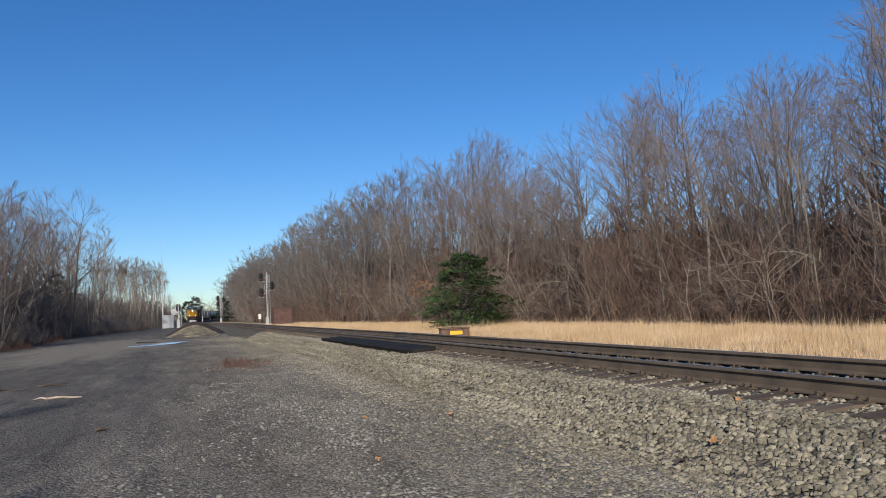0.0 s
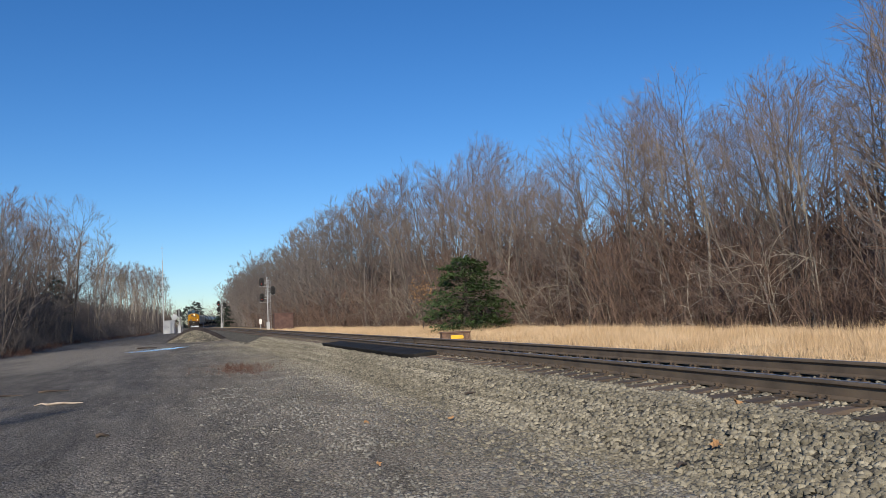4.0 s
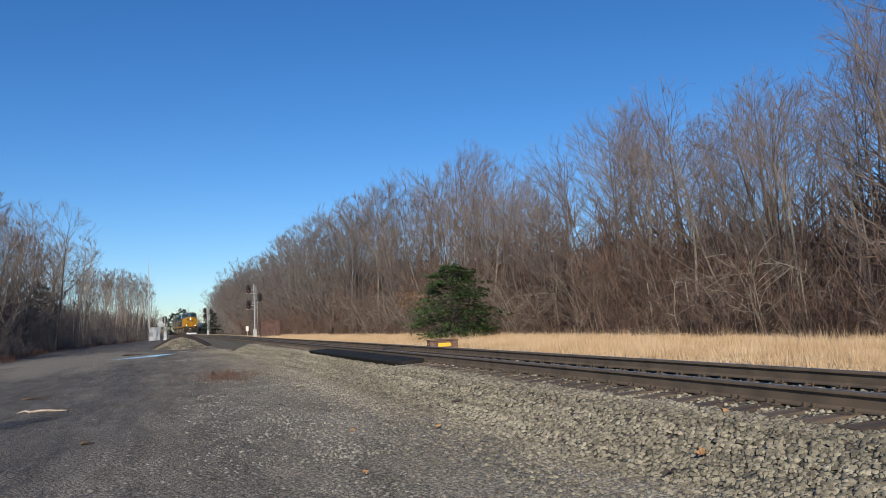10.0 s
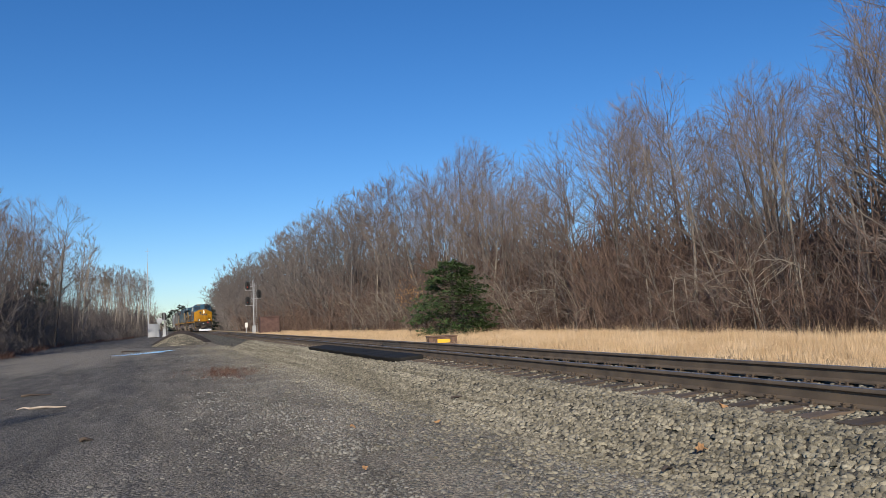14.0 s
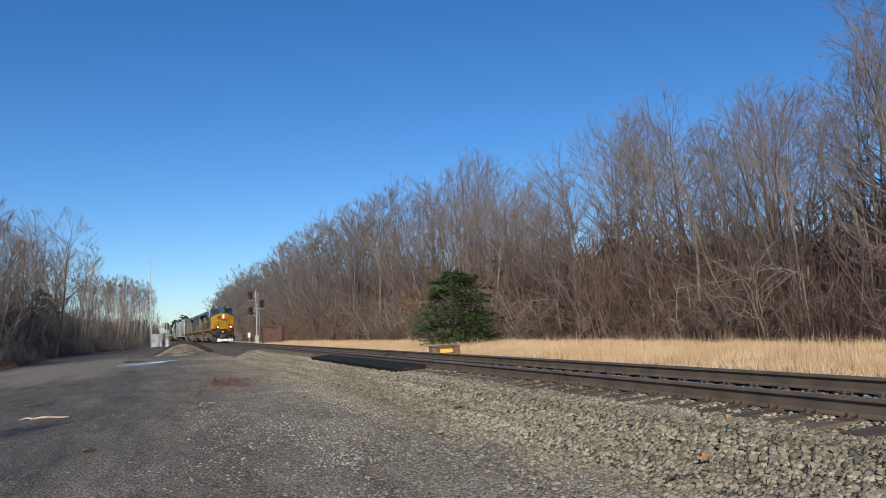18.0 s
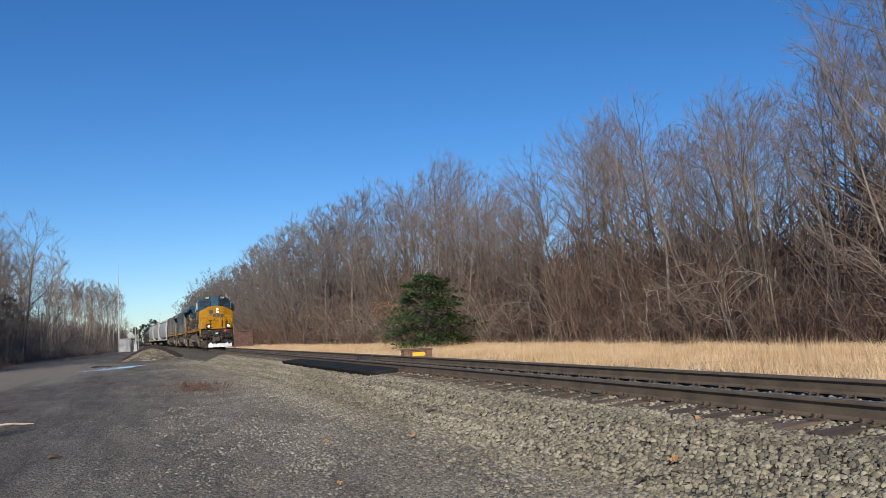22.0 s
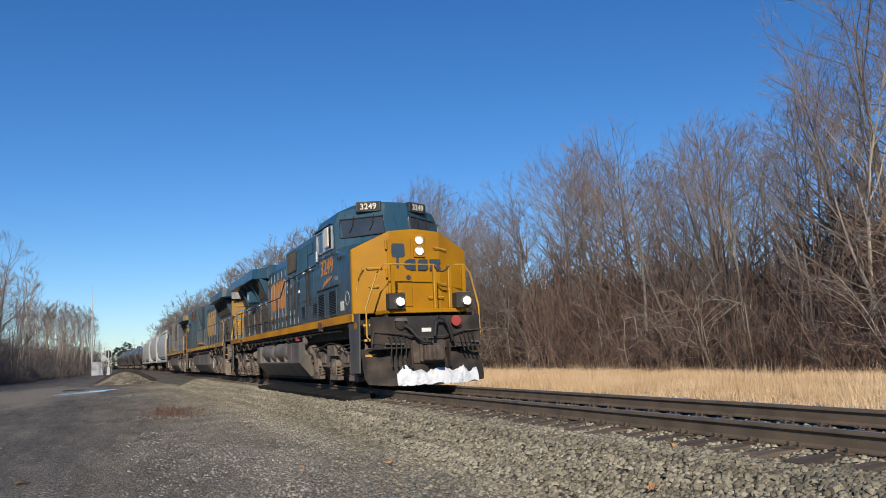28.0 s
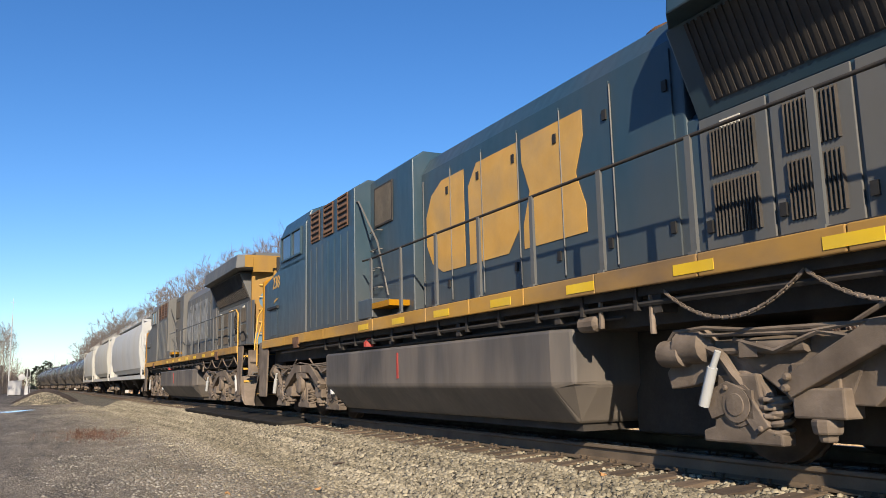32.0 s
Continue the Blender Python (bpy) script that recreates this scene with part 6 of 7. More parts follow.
            ring = [(s * 1.03, 18.6 + .25 * math.cos(i * .3927), 2.72 + .25 * math.sin(i * .3927)) for i in range(17)]
            g.tube(ring, .02, 6)
            for i in range(5):
                a = i * 1.2566
                g.rod((s * .99, 18.6, 2.72), (s * 1.03, 18.6 + .25 * math.cos(a), 2.72 + .25 * math.sin(a)), .014, 5)
            g.lathe((s * .95, 18.6, 2.72), "x", [(0, .07), (s * .06, .06), (s * .08, .03)], 10)
            part("brake_wheel", g, M_under, unit, "dark spoked hand brake wheel", smooth=50)
        # long handrail with flat stanchions
        y_a, y_b = (9.5, 21.4) if new_one else (7.4, end - 1.9)
        g = Form()
        pts = [(s * 1.46, y_b, 2.98), (s * 1.46, y_a + .3, 2.98), (s * 1.44, y_a - .1, 3.0)]
        if new_one:
            pts += [(s * 1.38, 8.9, 3.5), (s * 1.36, 4.0, 3.56)]
        g.tube(pts, .019, 6)
        part("handrail", g, M_under if kind != "c" else M_grey_old, unit, "long walkway handrail", smooth=60)
        k = int((y_b - y_a) / 1.38)
        for i in range(k + 1):
            y = y_a + .4 + (y_b - y_a - .5) * i / k
            sp = put("stanchion", shared("stanchion_%s" % ("old" if kind != "a" else "new"), lambda: Form().prism([(-.014, 0), (.014, 0), (.02, .1), (.015, 1.1), (-.015, 1.1), (-.02, .1)], "y", -.036, .036).box(-.02, .05, -.05, .05, -.22, .02), M_pilot if kind == "a" else M_grey_old), unit, Matrix.Translation((s * 1.47, y, 1.88)))
        # chains and pipes hung under the sill
        for c0 in (15.4, 17.0, 18.7, 20.3):
            g = Form()
            for i in range(31):
                t = i / 30
                y, z = c0 + t * 1.5, 1.56 - 1.1 * (t - t * t)
                w, h = (.019, .007) if i % 2 else (.007, .019)
                d = -1.1 * (1 - 2 * t) * .036 / 1.5
                g.loft([[(s * 1.45 - w, yy, zz - h), (s * 1.45 + w, yy, zz - h), (s * 1.45 + w, yy, zz + h), (s * 1.45 - w, yy, zz + h)] for yy, zz in ((y - .036, z - d), (y + .036, z + d))])
            part("brake_chain", g, M_truck, unit, "sagging steel chain")
        # fuel tank and air reservoirs
    ty0, ty1 = (6.2, 14.6) if new_one else (4.9, 13.7)
    cross = [(-1.46, 1.34), (-1.46, .7), (-1.08, .25), (1.08, .25), (1.46, .7), (1.46, 1.34)]
    low = [(-1.46, .74), (-1.46, .7), (-1.08, .25), (1.08, .25), (1.46, .7), (1.46, .74)]
    f = Form()
    rg = lambda c, y, k=1.0: [(x * k, y, z) for x, z in c]
    if new_one:
        f.loft([rg([(x * .9, max(z, .95)) for x, z in cross], ty0 - .02), rg(cross, ty0 + .25), rg(cross, 8.3)])
        f.loft([rg(low, 8.3), rg(low, 13.6)])
        f.loft([rg(cross, 13.6), rg(cross, ty1 - .3), rg([(x * .9, max(z, .8)) for x, z in cross], ty1)])
        f.box(-.75, .75, 8.3, 13.6, .7, 1.34)
    else:
        f.loft([rg([(x * .92, max(z, .7)) for x, z in cross], ty0), rg(cross, ty0 + .3), rg(cross, ty1 - .3), rg([(x * .92, max(z, .7)) for x, z in cross], ty1)])
    tank = part("fuel_tank", f, M_tank, unit, bevel=.04)
    g = Form()
    g.box(-1.0, 1.0, ty0 + .3, ty1 - .3, 1.32, 1.5)
    part("tank_hanger", g, M_under, tank)
    # added dark blocks hide the sunlit verge, in place of shade beside the tank
    part("equipment_rack", Form().box(-.4, .4, ty0 - .9, ty0 + .1, .14, 1.4), M_under, unit, bevel=.03)
    part("equipment_rack", Form().box(-.4, .4, ty1 - .1, 15.5, .14, 1.4), M_under, unit, bevel=.03)
    # added dark slab, standing in for the shade below the tank
    part("skid_plate", Form().box(-1.0, 1.0, ty0 + .35, ty1 - .35, .16, .27), M_under, tank)
    for s in (-1, 1):
        e0, e1 = sorted((s * 1.455, s * 1.475))
        part("sight_glass", Form().box(e0, e1, ty0 + 1.35 if new_one else 8.9, ty0 + 1.4 if new_one else 8.96, .82, 1.24), M_red, tank)
        f = Form()
        f.lathe((s * 1.35, ty0 + .7 if new_one else 7.4, 1.4), "z", [(0, .12), (.08, .12), (.12, .08), (.16, .05)], 10)
        part("filler_cap", f, M_red, tank)
        if new_one:
            for a, b in ((8.62, 10.85), (11.2, 13.45)):
                r = part("air_reservoir", Form().lathe((s * 1.14, a, 1.1), "y", [(0, .04), (.03, .18), (.12, .3), (.22, .335), (b - a - .22, .335), (b - a - .12, .3), (b - a - .03, .18), (b - a, .04)], 20), M_tank, unit, "dusty steel air reservoir", smooth=50)
                for y in (a + .35, b - .45):
                    g = Form()
                    g.prism([(y, .7), (y + .16, .7), (y + .12, .9), (y + .04, .9)], "x", *sorted((s * 1.0, s * 1.42)))
                    part("saddle", g, M_tank, r)
                    g = Form()
                    g.lathe((s * 1.14, y, 1.1), "y", [(0, .34), (0, .345), (.05, .345), (.05, .34)], 20)
                    part("strap", g, M_tank, r)
            g = Form().tube([(s * 1.2, 10.9, 1.4), (s * 1.32, 11.0, 1.2), (s * 1.28, 11.1, .9), (s * 1.2, 11.15, 1.3)], .03, 6)
            part("drain_pipe", g, M_under, unit)
            part("bell_pot", Form().lathe((s * 1.38, 5.85, 1.25), "z", [(0, .06), (.05, .09), (.2, .1), (.22, .06), (.3, .05)], 10), M_tank, unit)
        else:
            for y, z in ((14.3, 1.3), (15.1, 1.2)):
                part("hanger_rod", Form().rod((s * 1.38, y, z), (s * 1.38, y, 1.7), .03, 6), M_truck, unit)
            g = Form()
            g.lathe((s * 1.36, 13.9, 1.36), "y", [(0, .05), (.04, .09), (.3, .09), (.34, .05)], 10)
            part("brake_cylinder", g, M_truck, unit)
    # rear end: panel, lamps, irons
    f = Form()
    f.loft([[(x, hood_end + .002 - d, 1.9), (x, hood_end + .002 - d, zt), (x, hood_end - d - .05, zt), (x, hood_end - d - .05, 1.9)] for x, d, zt in ((-.96, .4, 4.22), (-.14, .02, 4.24), (.14, .02, 4.24), (.96, .4, 4.22))])
    rear = part("rear_panel", f, M_yellow_old if not new_one else M_yellow, unit, "yellow hood end panel", bevel=.015)
    part("rear_band", Form().loft([[(x, hood_end - d + .008, 1.92), (x, hood_end - d + .008, 2.3), (x, hood_end - d - .02, 2.3), (x, hood_end - d - .02, 1.92)] for x, d in ((-.955, .4), (-.14, .02), (.14, .02), (.955, .4))]), M_tealdecal, rear)
    part("roundel", Form().lathe((0, 0, 0), "y", [(0, .27), (.012, .27), (.014, .01)], 20), M_tealdecal, rear, at=Matrix.Translation((.5, hood_end - .19, 3.3)) @ Matrix.Rotation(radians(-24.9), 4, "Z"))
    part("roundel_centre", Form().lathe((0, .01, 0), "y", [(0, .17), (.008, .17), (.01, .01)], 20), M_yellow, rear, at=Matrix.Translation((.5, hood_end - .19, 3.3)) @ Matrix.Rotation(radians(-24.9), 4, "Z"))
    part("light_panel", Form().box(.0, .0 + .3, wing1 - .005, wing1 + .05, 4.18, 4.62), M_black, rear)
    part("class_panel", Form().box(.42, 1.02, wing1 - .005, wing1 + .035, 4.14, 4.6), M_decal_grey if kind != "c" else M_yellow_old, rear)
    for z in (4.3, 4.5):
        part("rear_lamp", Form().lathe((.15, wing1 + .05, z), "y", [(0, .085), (.02, .085), (.022, .06), (.012, .01)], 14), M_glass, rear, "unlit twin rear headlight", smooth=40)
    g = Form()
    for k in range(5):
        z = 2.25 + k * .38
        grab(g, (.33, hood_end - .11, z), (.73, hood_end - .29, z), (.05, .09, 0))
    part("grab_iron", g, M_rail_yellow, rear)
    for x in (.55, -.55):
        lettering("painted_number", number, .2, M_black, rear, BACK(x, hood_end - .192, 4.02) @ Matrix.Rotation(radians(-24.9 if x > 0 else 24.9), 4, "Y"), thick=.006)
    for s in (-1, 1):
        part("end_stanchion", Form().box(s * .42 - .04, s * .42 + .04, end - .1, end - .05, 1.88, 2.95), M_rail_yellow, unit, "worn yellow end rail post")
        part("handrail", Form().tube([(s * .95, end - .1, 2.95), (s * .42, end - .08, 2.95)], .02, 6), M_rail_yellow, unit)
    # trucks
    truck(unit, 3.0, (1.0, 2.95, 5.0), "a" if new_one else "b", wheels)
    truck(unit, 18.5, (16.45, 18.45, 20.6) if new_one else (16.0, 18.0, 20.0), "a" if new_one else "b", wheels)
    return unit, wheels


lead, lead_wheels = locomotive("a", "3249", "dark blue diesel locomotive with a golden yellow nose and snowy plow")
second, second_wheels = locomotive("b", "238", "faded dark blue diesel locomotive running hood first with a yellow end")
third, third_wheels = locomotive("c", "238", "dirty grey-blue diesel locomotive running hood first with worn lettering")
for o in [c for c in third.children_recursive if c.name.startswith(("painted_number", "number."))]:
    bpy.data.objects.remove(o)

# ---------------------------------------------------------------- freight cars
def small_wheelset():
    g = wheelset_form()
    g.v = [(x, y * .86, z * .86) for x, y, z in g.v]
    return g


def freight_truck(car, y, wheels=None):
    tr = new("truck")
    tr.parent = car
    for s in (-1, 1):
        put("side_frame", shared("bogie_side_%d" % s, lambda: Form().prism([(-1.25, .42), (-1.15, .62), (-.6, .72), (-.35, .86), (.35, .86), (.6, .72), (1.15, .62), (1.25, .42), (1.0, .38), (.7, .5), (.42, .3), (-.42, .3), (-.7, .5), (-1.0, .38)], "x", s * .98, s * 1.12).lathe((s * 1.1, -.88, .48), "x", [(0, .14), (s * .06, .12), (s * .07, .03)], 10).lathe((s * 1.1, .88, .48), "x", [(0, .14), (s * .06, .12), (s * .07, .03)], 10), M_truck), tr, Matrix.Translation((0, y, 0)))
    put("bolster", shared("bogie_bolster", lambda: Form().box(-1.05, 1.05, -.22, .22, .45, .8), M_truck), tr, Matrix.Translation((0, y, 0)))
    for d in (-.88, .88):
        w = put("wheelset", shared("freight_wheelset", small_wheelset, M_wheel, 35), tr, Matrix.Translation((0, y + d, .46)))
        if wheels is not None:
            wheels.append((w, y + d))


def hopper_car(length, mat, label):
    """A covered hopper: curved sides, hatches and a roof walk above, funnel chutes below, ladders at the ends."""
    car = thing("covered_hopper_car", label, "freight car", "covered hopper cars of the train")
    wheels = []
    a, b = .75, length - .75
    ring = lambda y, k: [(-1.1 * k, y, 1.45), (-1.42 * k, y, 1.7), (-1.55 * k, y, 2.6), (-1.53 * k, y, 3.5), (-1.32 * k, y, 4.2), (-.75, y, 4.52), (.75, y, 4.52), (1.32 * k, y, 4.2), (1.53 * k, y, 3.5), (1.55 * k, y, 2.6), (1.42 * k, y, 1.7), (1.1 * k, y, 1.45)]
    part("hopper_body", Form().loft([ring(a + 1.1, .96), ring(a + 1.5, 1), ring(b - 1.5, 1), ring(b - 1.1, .96)]), mat, car, smooth=35)
    for y0, y1, d in ((a, a + 1.4, 1), (b, b - 1.4, -1)):
        f = Form()
        for x in (-1.45, 1.45):
            f.box(x - .04, x + .04, min(y0, y0 + d * .12), max(y0, y0 + d * .12), 1.1, 4.35)
        f.box(-1.45, 1.45, min(y0, y0 + d * .1), max(y0, y0 + d * .1), 4.25, 4.37).box(-1.45, 1.45, min(y0, y0 + d * .1), max(y0, y0 + d * .1), 2.6, 2.68)
        f.prism([(y0 + d * .05, 1.2), (y0 + d * .2, 1.2), (y1 + d * .2, 4.3), (y1, 4.3)], "x", -1.2, 1.2)
        part("end_frame", f, mat, car)
        g = Form()
        for k in range(8):
            g.rod((-1.5, y0 + d * .15, 1.2 + k * .42), (-1.5, y0 + d * .6, 1.2 + k * .42), .015, 5)
        part("ladder", g, mat, car)
    f = Form()
    for i in range(int(length * 1.4)):
        y = a + i * (b - a) / int(length * 1.4)
        f.rod((-.95, y, 4.5), (-.95, y, 4.82), .014, 4)
    f.tube([(-.95, a, 4.82), (-.95, b, 4.82)], .016, 4).tube([(.95, a, 4.82), (.95, b, 4.82)], .016, 4)
    f.box(-1.0, -.55, a, b, 4.56, 4.6).box(.55, 1.0, a, b, 4.56, 4.6)
    part("roof_walk", f, mat, car)
    f = Form().box(-.4, .4, a + 1, b - 1, 4.5, 4.66)
    part("hatch", f, mat, car, bevel=.04)
    f = Form().box(-1.5, 1.5, .3, length - .3, 1.08, 1.3).box(-.25, .25, -.1, length + .1, .75, 1.05)
    part("side_sill", f, mat, car)
    n = 3
    for k in range(n):
        c = a + 3.3 + (b - a - 6.6) * k / (n - 1)
        part("chute", Form().loft([[(-1.2, c - 1.6, 1.6), (1.2, c - 1.6, 1.6), (1.2, c + 1.6, 1.6), (-1.2, c + 1.6, 1.6)], [(-.5, c - .4, .5), (.5, c - .4, .5), (.5, c + .4, .5), (-.5, c + .4, .5)]]), M_under, car)
    for y in (2.0, length - 2.0):
        freight_truck(car, y, wheels)
    return car, wheels


def tank_car(label):
    """A tank car: the domed barrel on its sill, a manway with a railed platform, a side ladder."""
    car = thing("tank_car", label, "freight car", "tank cars of the train")
    L = 17.6
    body = part("barrel", Form().lathe((0, .9, 2.75), "y", [(0, .05), (.08, .6), (.25, 1.05), (.5, 1.35), (.8, 1.5), (L - 2.6, 1.5), (L - 2.3, 1.35), (L - 2.05, 1.05), (L - 1.88, .6), (L - 1.8, .05)], 28), M_tankcar, car, smooth=40)
    for y in (3.6, 6.2, 11.4, 14.0):
        part("barrel_band", Form().lathe((0, y, 2.75), "y", [(0, 1.5), (0, 1.515), (.1, 1.515), (.1, 1.5)], 28), M_tankcar, body)
    part("manway", Form().lathe((0, L / 2, 4.15), "z", [(0, .5), (.35, .5), (.42, .42), (.45, .1)], 14), M_tankcar, car, smooth=40)
    f = Form().box(-.9, .9, L / 2 - 1.1, L / 2 + 1.1, 4.22, 4.26)
    for x in (-.9, .9):
        f.tube([(x, L / 2 - 1.1, 4.24), (x, L / 2 - 1.1, 4.95), (x, L / 2 + 1.1, 4.95), (x, L / 2 + 1.1, 4.24)], .02, 5)
    part("platform", f, M_under, car)
    for s in (-1, 1):
        f = Form()
        for d in (-.25, .25):
            f.tube([(s * 1.5, L / 2 + d, 1.2), (s * 1.58, L / 2 + d, 2.8), (s * 1.2, L / 2 + d, 4.0)], .02, 5)
        for k in range(8):
            f.rod((s * 1.55, L / 2 - .25, 1.3 + .3 * k), (s * 1.55, L / 2 + .25, 1.3 + .3 * k), .014, 4)
        part("ladder", f, M_under, car)
    f = Form().box(-.3, .3, 0, L, .85, 1.25).box(-1.4, 1.4, .5, .9, 1.0, 1.25).box(-1.4, 1.4, L - .9, L - .5, 1.0, 1.25)
    for y in (2.6, L - 2.6):
        f.prism([(-1.3, 1.0), (1.3, 1.0), (1.35, 2.2), (-1.35, 2.2)], "y", y - .2, y + .2)
    part("sill", f, M_under, car)
    for y in (2.0, L - 2.0):
        freight_truck(car, y)
    return car


hoppers = [(*hopper_car(19.6, M_hopper, "pale grey covered hopper car with rust-streaked curved sides"), 19.6, 71.0),
           (*hopper_car(16.4, M_hopper_b, "cream covered hopper car with weathered curved sides"), 16.4, 91.2),
           (*hopper_car(16.4, M_hopper_b, "cream covered hopper car with weathered curved sides"), 16.4, 108.2)]
tank_cars = []
for i in range(13):
    c = tank_car("black tank car with a weathered glossy barrel") if i == 0 else copy_thing(tank_cars[0][0], Matrix.Identity(4))
    tank_cars.append((c, 17.6, 125.2 + i * 18.1))

# ---------------------------------------------------------------- lineside things
M_galv = material("galvanised_steel", [(.36, .37, .38), (.42, .43, .44), (.48, .49, .5)], scale=1, rough=.6, metal=.1, bump=.1, bump_scale=20, grime=(.4, .39, .37), grime_amount=.2)
M_brown = material("brown_shed_paint", [(.07, .035, .028), (.1, .05, .04), (.13, .07, .055)], scale=2, rough=.7, bump=.15, grime=(.05, .03, .025), grime_amount=.4)
M_boxbrown = material("rusty_brown_box", [(.1, .055, .035), (.15, .085, .055), (.2, .12, .08)], scale=5, rough=.75, bump=.2, grime=(.06, .04, .03), grime_amount=.5, grime_scale=4)
M_label = material("yellow_label", [(.75, .42, .02), (.8, .48, .03)], scale=4, rough=.5, bump=0)
# the bright sky reflection is partly painted as a pale blue base colour
M_puddle = bpy.data.materials.new("icy_puddle_sky_tint")
M_puddle.use_nodes = True
_b = M_puddle.node_tree.nodes["Principled BSDF"]
_b.inputs["Base Color"].default_value, _b.inputs["Roughness"].default_value = (.34, .4, .48, 1), .12
M_sand = stones_material("sandy_gravel", [(.16, .145, .12), (.22, .2, .165), (.3, .27, .22)], 0.03, 0.5, (.27, .235, .185), 0.6, joint=.2, bump=.5)
M_redlamp = glow("red_signal_light", (1.0, .05, .03), 1.6)


def signal_head(parent, x, z, facing=-1, lit=True):
    """A signal head: the oval target, a hooded lens, and its bracket."""
    pts = [(x + .44 * math.cos(i * .3927), z + (.44 * math.sin(i * .3927)) + (.32 if math.sin(i * .3927) > .01 else -.32 if math.sin(i * .3927) < -.01 else 0)) for i in range(16)]
    hd = part("signal_head", Form().prism(pts, "y", facing * .02, facing * .1), M_black, parent, "black oval signal head")
    f = Form()
    for dz in (.3, 0, -.3):
        f.lathe((x, facing * .1, z + dz), "y", [(0, .15), (facing * .26, .14), (facing * .26, .125), (0, .135)], 12)
    part("hood", f, M_black, hd)
    if lit:
        part("lens", Form().lathe((x, facing * .11, z - .3), "y", [(0, .06), (facing * .02, .055), (facing * .03, .02)], 12), M_redlamp, hd, "lit red lens")
    return hd


def signal_mast(x, y, height, heads, label, facing=-1, lit=True):
    m = thing("signal_mast", label, "railway signal", at=pose(x, y, ground_z(x, y)))
    part("mast", Form().rod((0, 0, 0), (0, 0, height), .1, 10, .08), M_galv, m, smooth=50)
    part("base", Form().box(-.35, .35, -.35, .35, -.1, .25).box(-.28, .28, -.28, .28, .25, 1.5), M_galv, m, bevel=.03)
    for hx, hz in heads:
        signal_head(m, hx, hz, facing, lit and hx < 0)
        f = Form()
        f.rod((0, 0, hz - .15), (hx, 0, hz - .15), .05, 6)
        f.box(min(hx, 0) - .35, max(hx, 0) + .4, .1, .75, hz - .82, hz - .76)
        for xx in (min(hx, 0) - .3, max(hx, 0) + .35):
            f.rod((xx, .7, hz - .8), (xx, .7, hz + .25), .025, 5)
        f.rod((min(hx, 0) - .3, .7, hz + .25), (max(hx, 0) + .35, .7, hz + .25), .025, 5)
        part("platform", f, M_galv, m)
    f = Form()
    for xx in (.22, .55):
        f.rod((xx, .25, .2), (xx, .25, height - .3), .025, 5)
    k = .5
    while k < height - .4:
        f.rod((.22, .25, k), (.55, .25, k), .016, 4)
        k += .32
    part("ladder", f, M_galv, m)
    return m


signal_mast(11.45, 143.7, 9.4, ((-.95, 8.5), (.95, 7.0), (-.95, 5.8)), "tall grey steel signal mast with three black heads showing red")
signal_mast(6.35, 255, 8.2, ((-.8, 7.6), (.95, 7.0), (-.8, 5.8)), "grey steel signal mast far along the track")
signal_mast(-3.9, 166, 4.7, ((0, 3.9),), "white signal mast seen from behind", facing=1, lit=False)
# radio mast
rm = thing("radio_mast", "tall thin grey radio mast beside the steel cabinet", "mast", at=pose(-6.4, 156, ground_z(-6.4, 156)))
part("pole", Form().rod((0, 0, -.1), (0, 0, 13.6), .12, 10, .07), M_galv, rm, smooth=50)
part("aerial", Form().rod((0, 0, 13.5), (0, 0, 16.6), .035, 6, .02), M_galv, rm)
part("cross_arm", Form().rod((-.3, 0, 15.8), (.3, 0, 15.8), .02, 5), M_galv, rm)
# cabinet
cb = thing("signal_cabinet", "silver steel signal cabinet on a gravel pad", "cabinet", at=pose(-5.45, 156, ground_z(-5.45, 156)))
part("body", Form().box(-.95, .95, -.7, .7, .1, 2.35), M_galv, cb, bevel=.03)
part("roof", Form().prism([(-1.02, 2.35), (1.02, 2.35), (0.95, 2.5), (-.95, 2.5)], "y", -.78, .78), M_galv, cb)
part("plinth", Form().box(-.9, .9, -.65, .65, -.15, .1), M_under, cb)
for x in (-.9, .02):
    d = part("cabinet_door", Form().box(x + .02, x + .86, -.735, -.7, .2, 2.25), M_galv, cb, bevel=.01)
    part("handle", Form().box(x + .76, x + .8, -.76, -.735, 1.1, 1.3), M_black, d)
# round white disc on a post
ds = thing("round_disc_sign", "round white disc on a steel post beside the cabinet", "sign", at=pose(-4.55, 159, ground_z(-4.55, 159)))
part("post", Form().rod((0, 0, -.1), (0, 0, 3.4), .06, 8), M_galv, ds)
part("disc", Form().lathe((0, -.08, 3.1), "y", [(0, .55), (-.03, .55), (-.05, .5), (-.055, .02)], 20), M_galv, ds, smooth=40)
# white marker post by the track
mp = thing("marker_post", "short white marker post beside the track", "post", at=pose(.95, 258, ground_z(.95, 258)))
part("post", Form().box(-.1, .1, -.08, .08, -.2, 2.3), M_galv, mp, bevel=.02)
# equipment shed, small white box
sh = thing("equipment_shed", "windowless brown steel equipment shed beside the signal", "shed", at=pose(13.4, 137, ground_z(13.4, 137)))
part("body", Form().box(-1.55, 1.55, -1.2, 1.2, 0, 2.75), M_brown, sh, bevel=.03)
part("roof", Form().prism([(-1.65, 2.75), (1.65, 2.75), (1.6, 2.9), (-1.6, 2.9)], "y", -1.3, 1.3), M_brown, sh)
part("door", Form().box(-.5, .4, -1.24, -1.2, .1, 2.1), M_brown, sh)
wb = thing("meter_box", "small white meter box on a post", "box", at=pose(9.6, 136, ground_z(9.6, 136)))
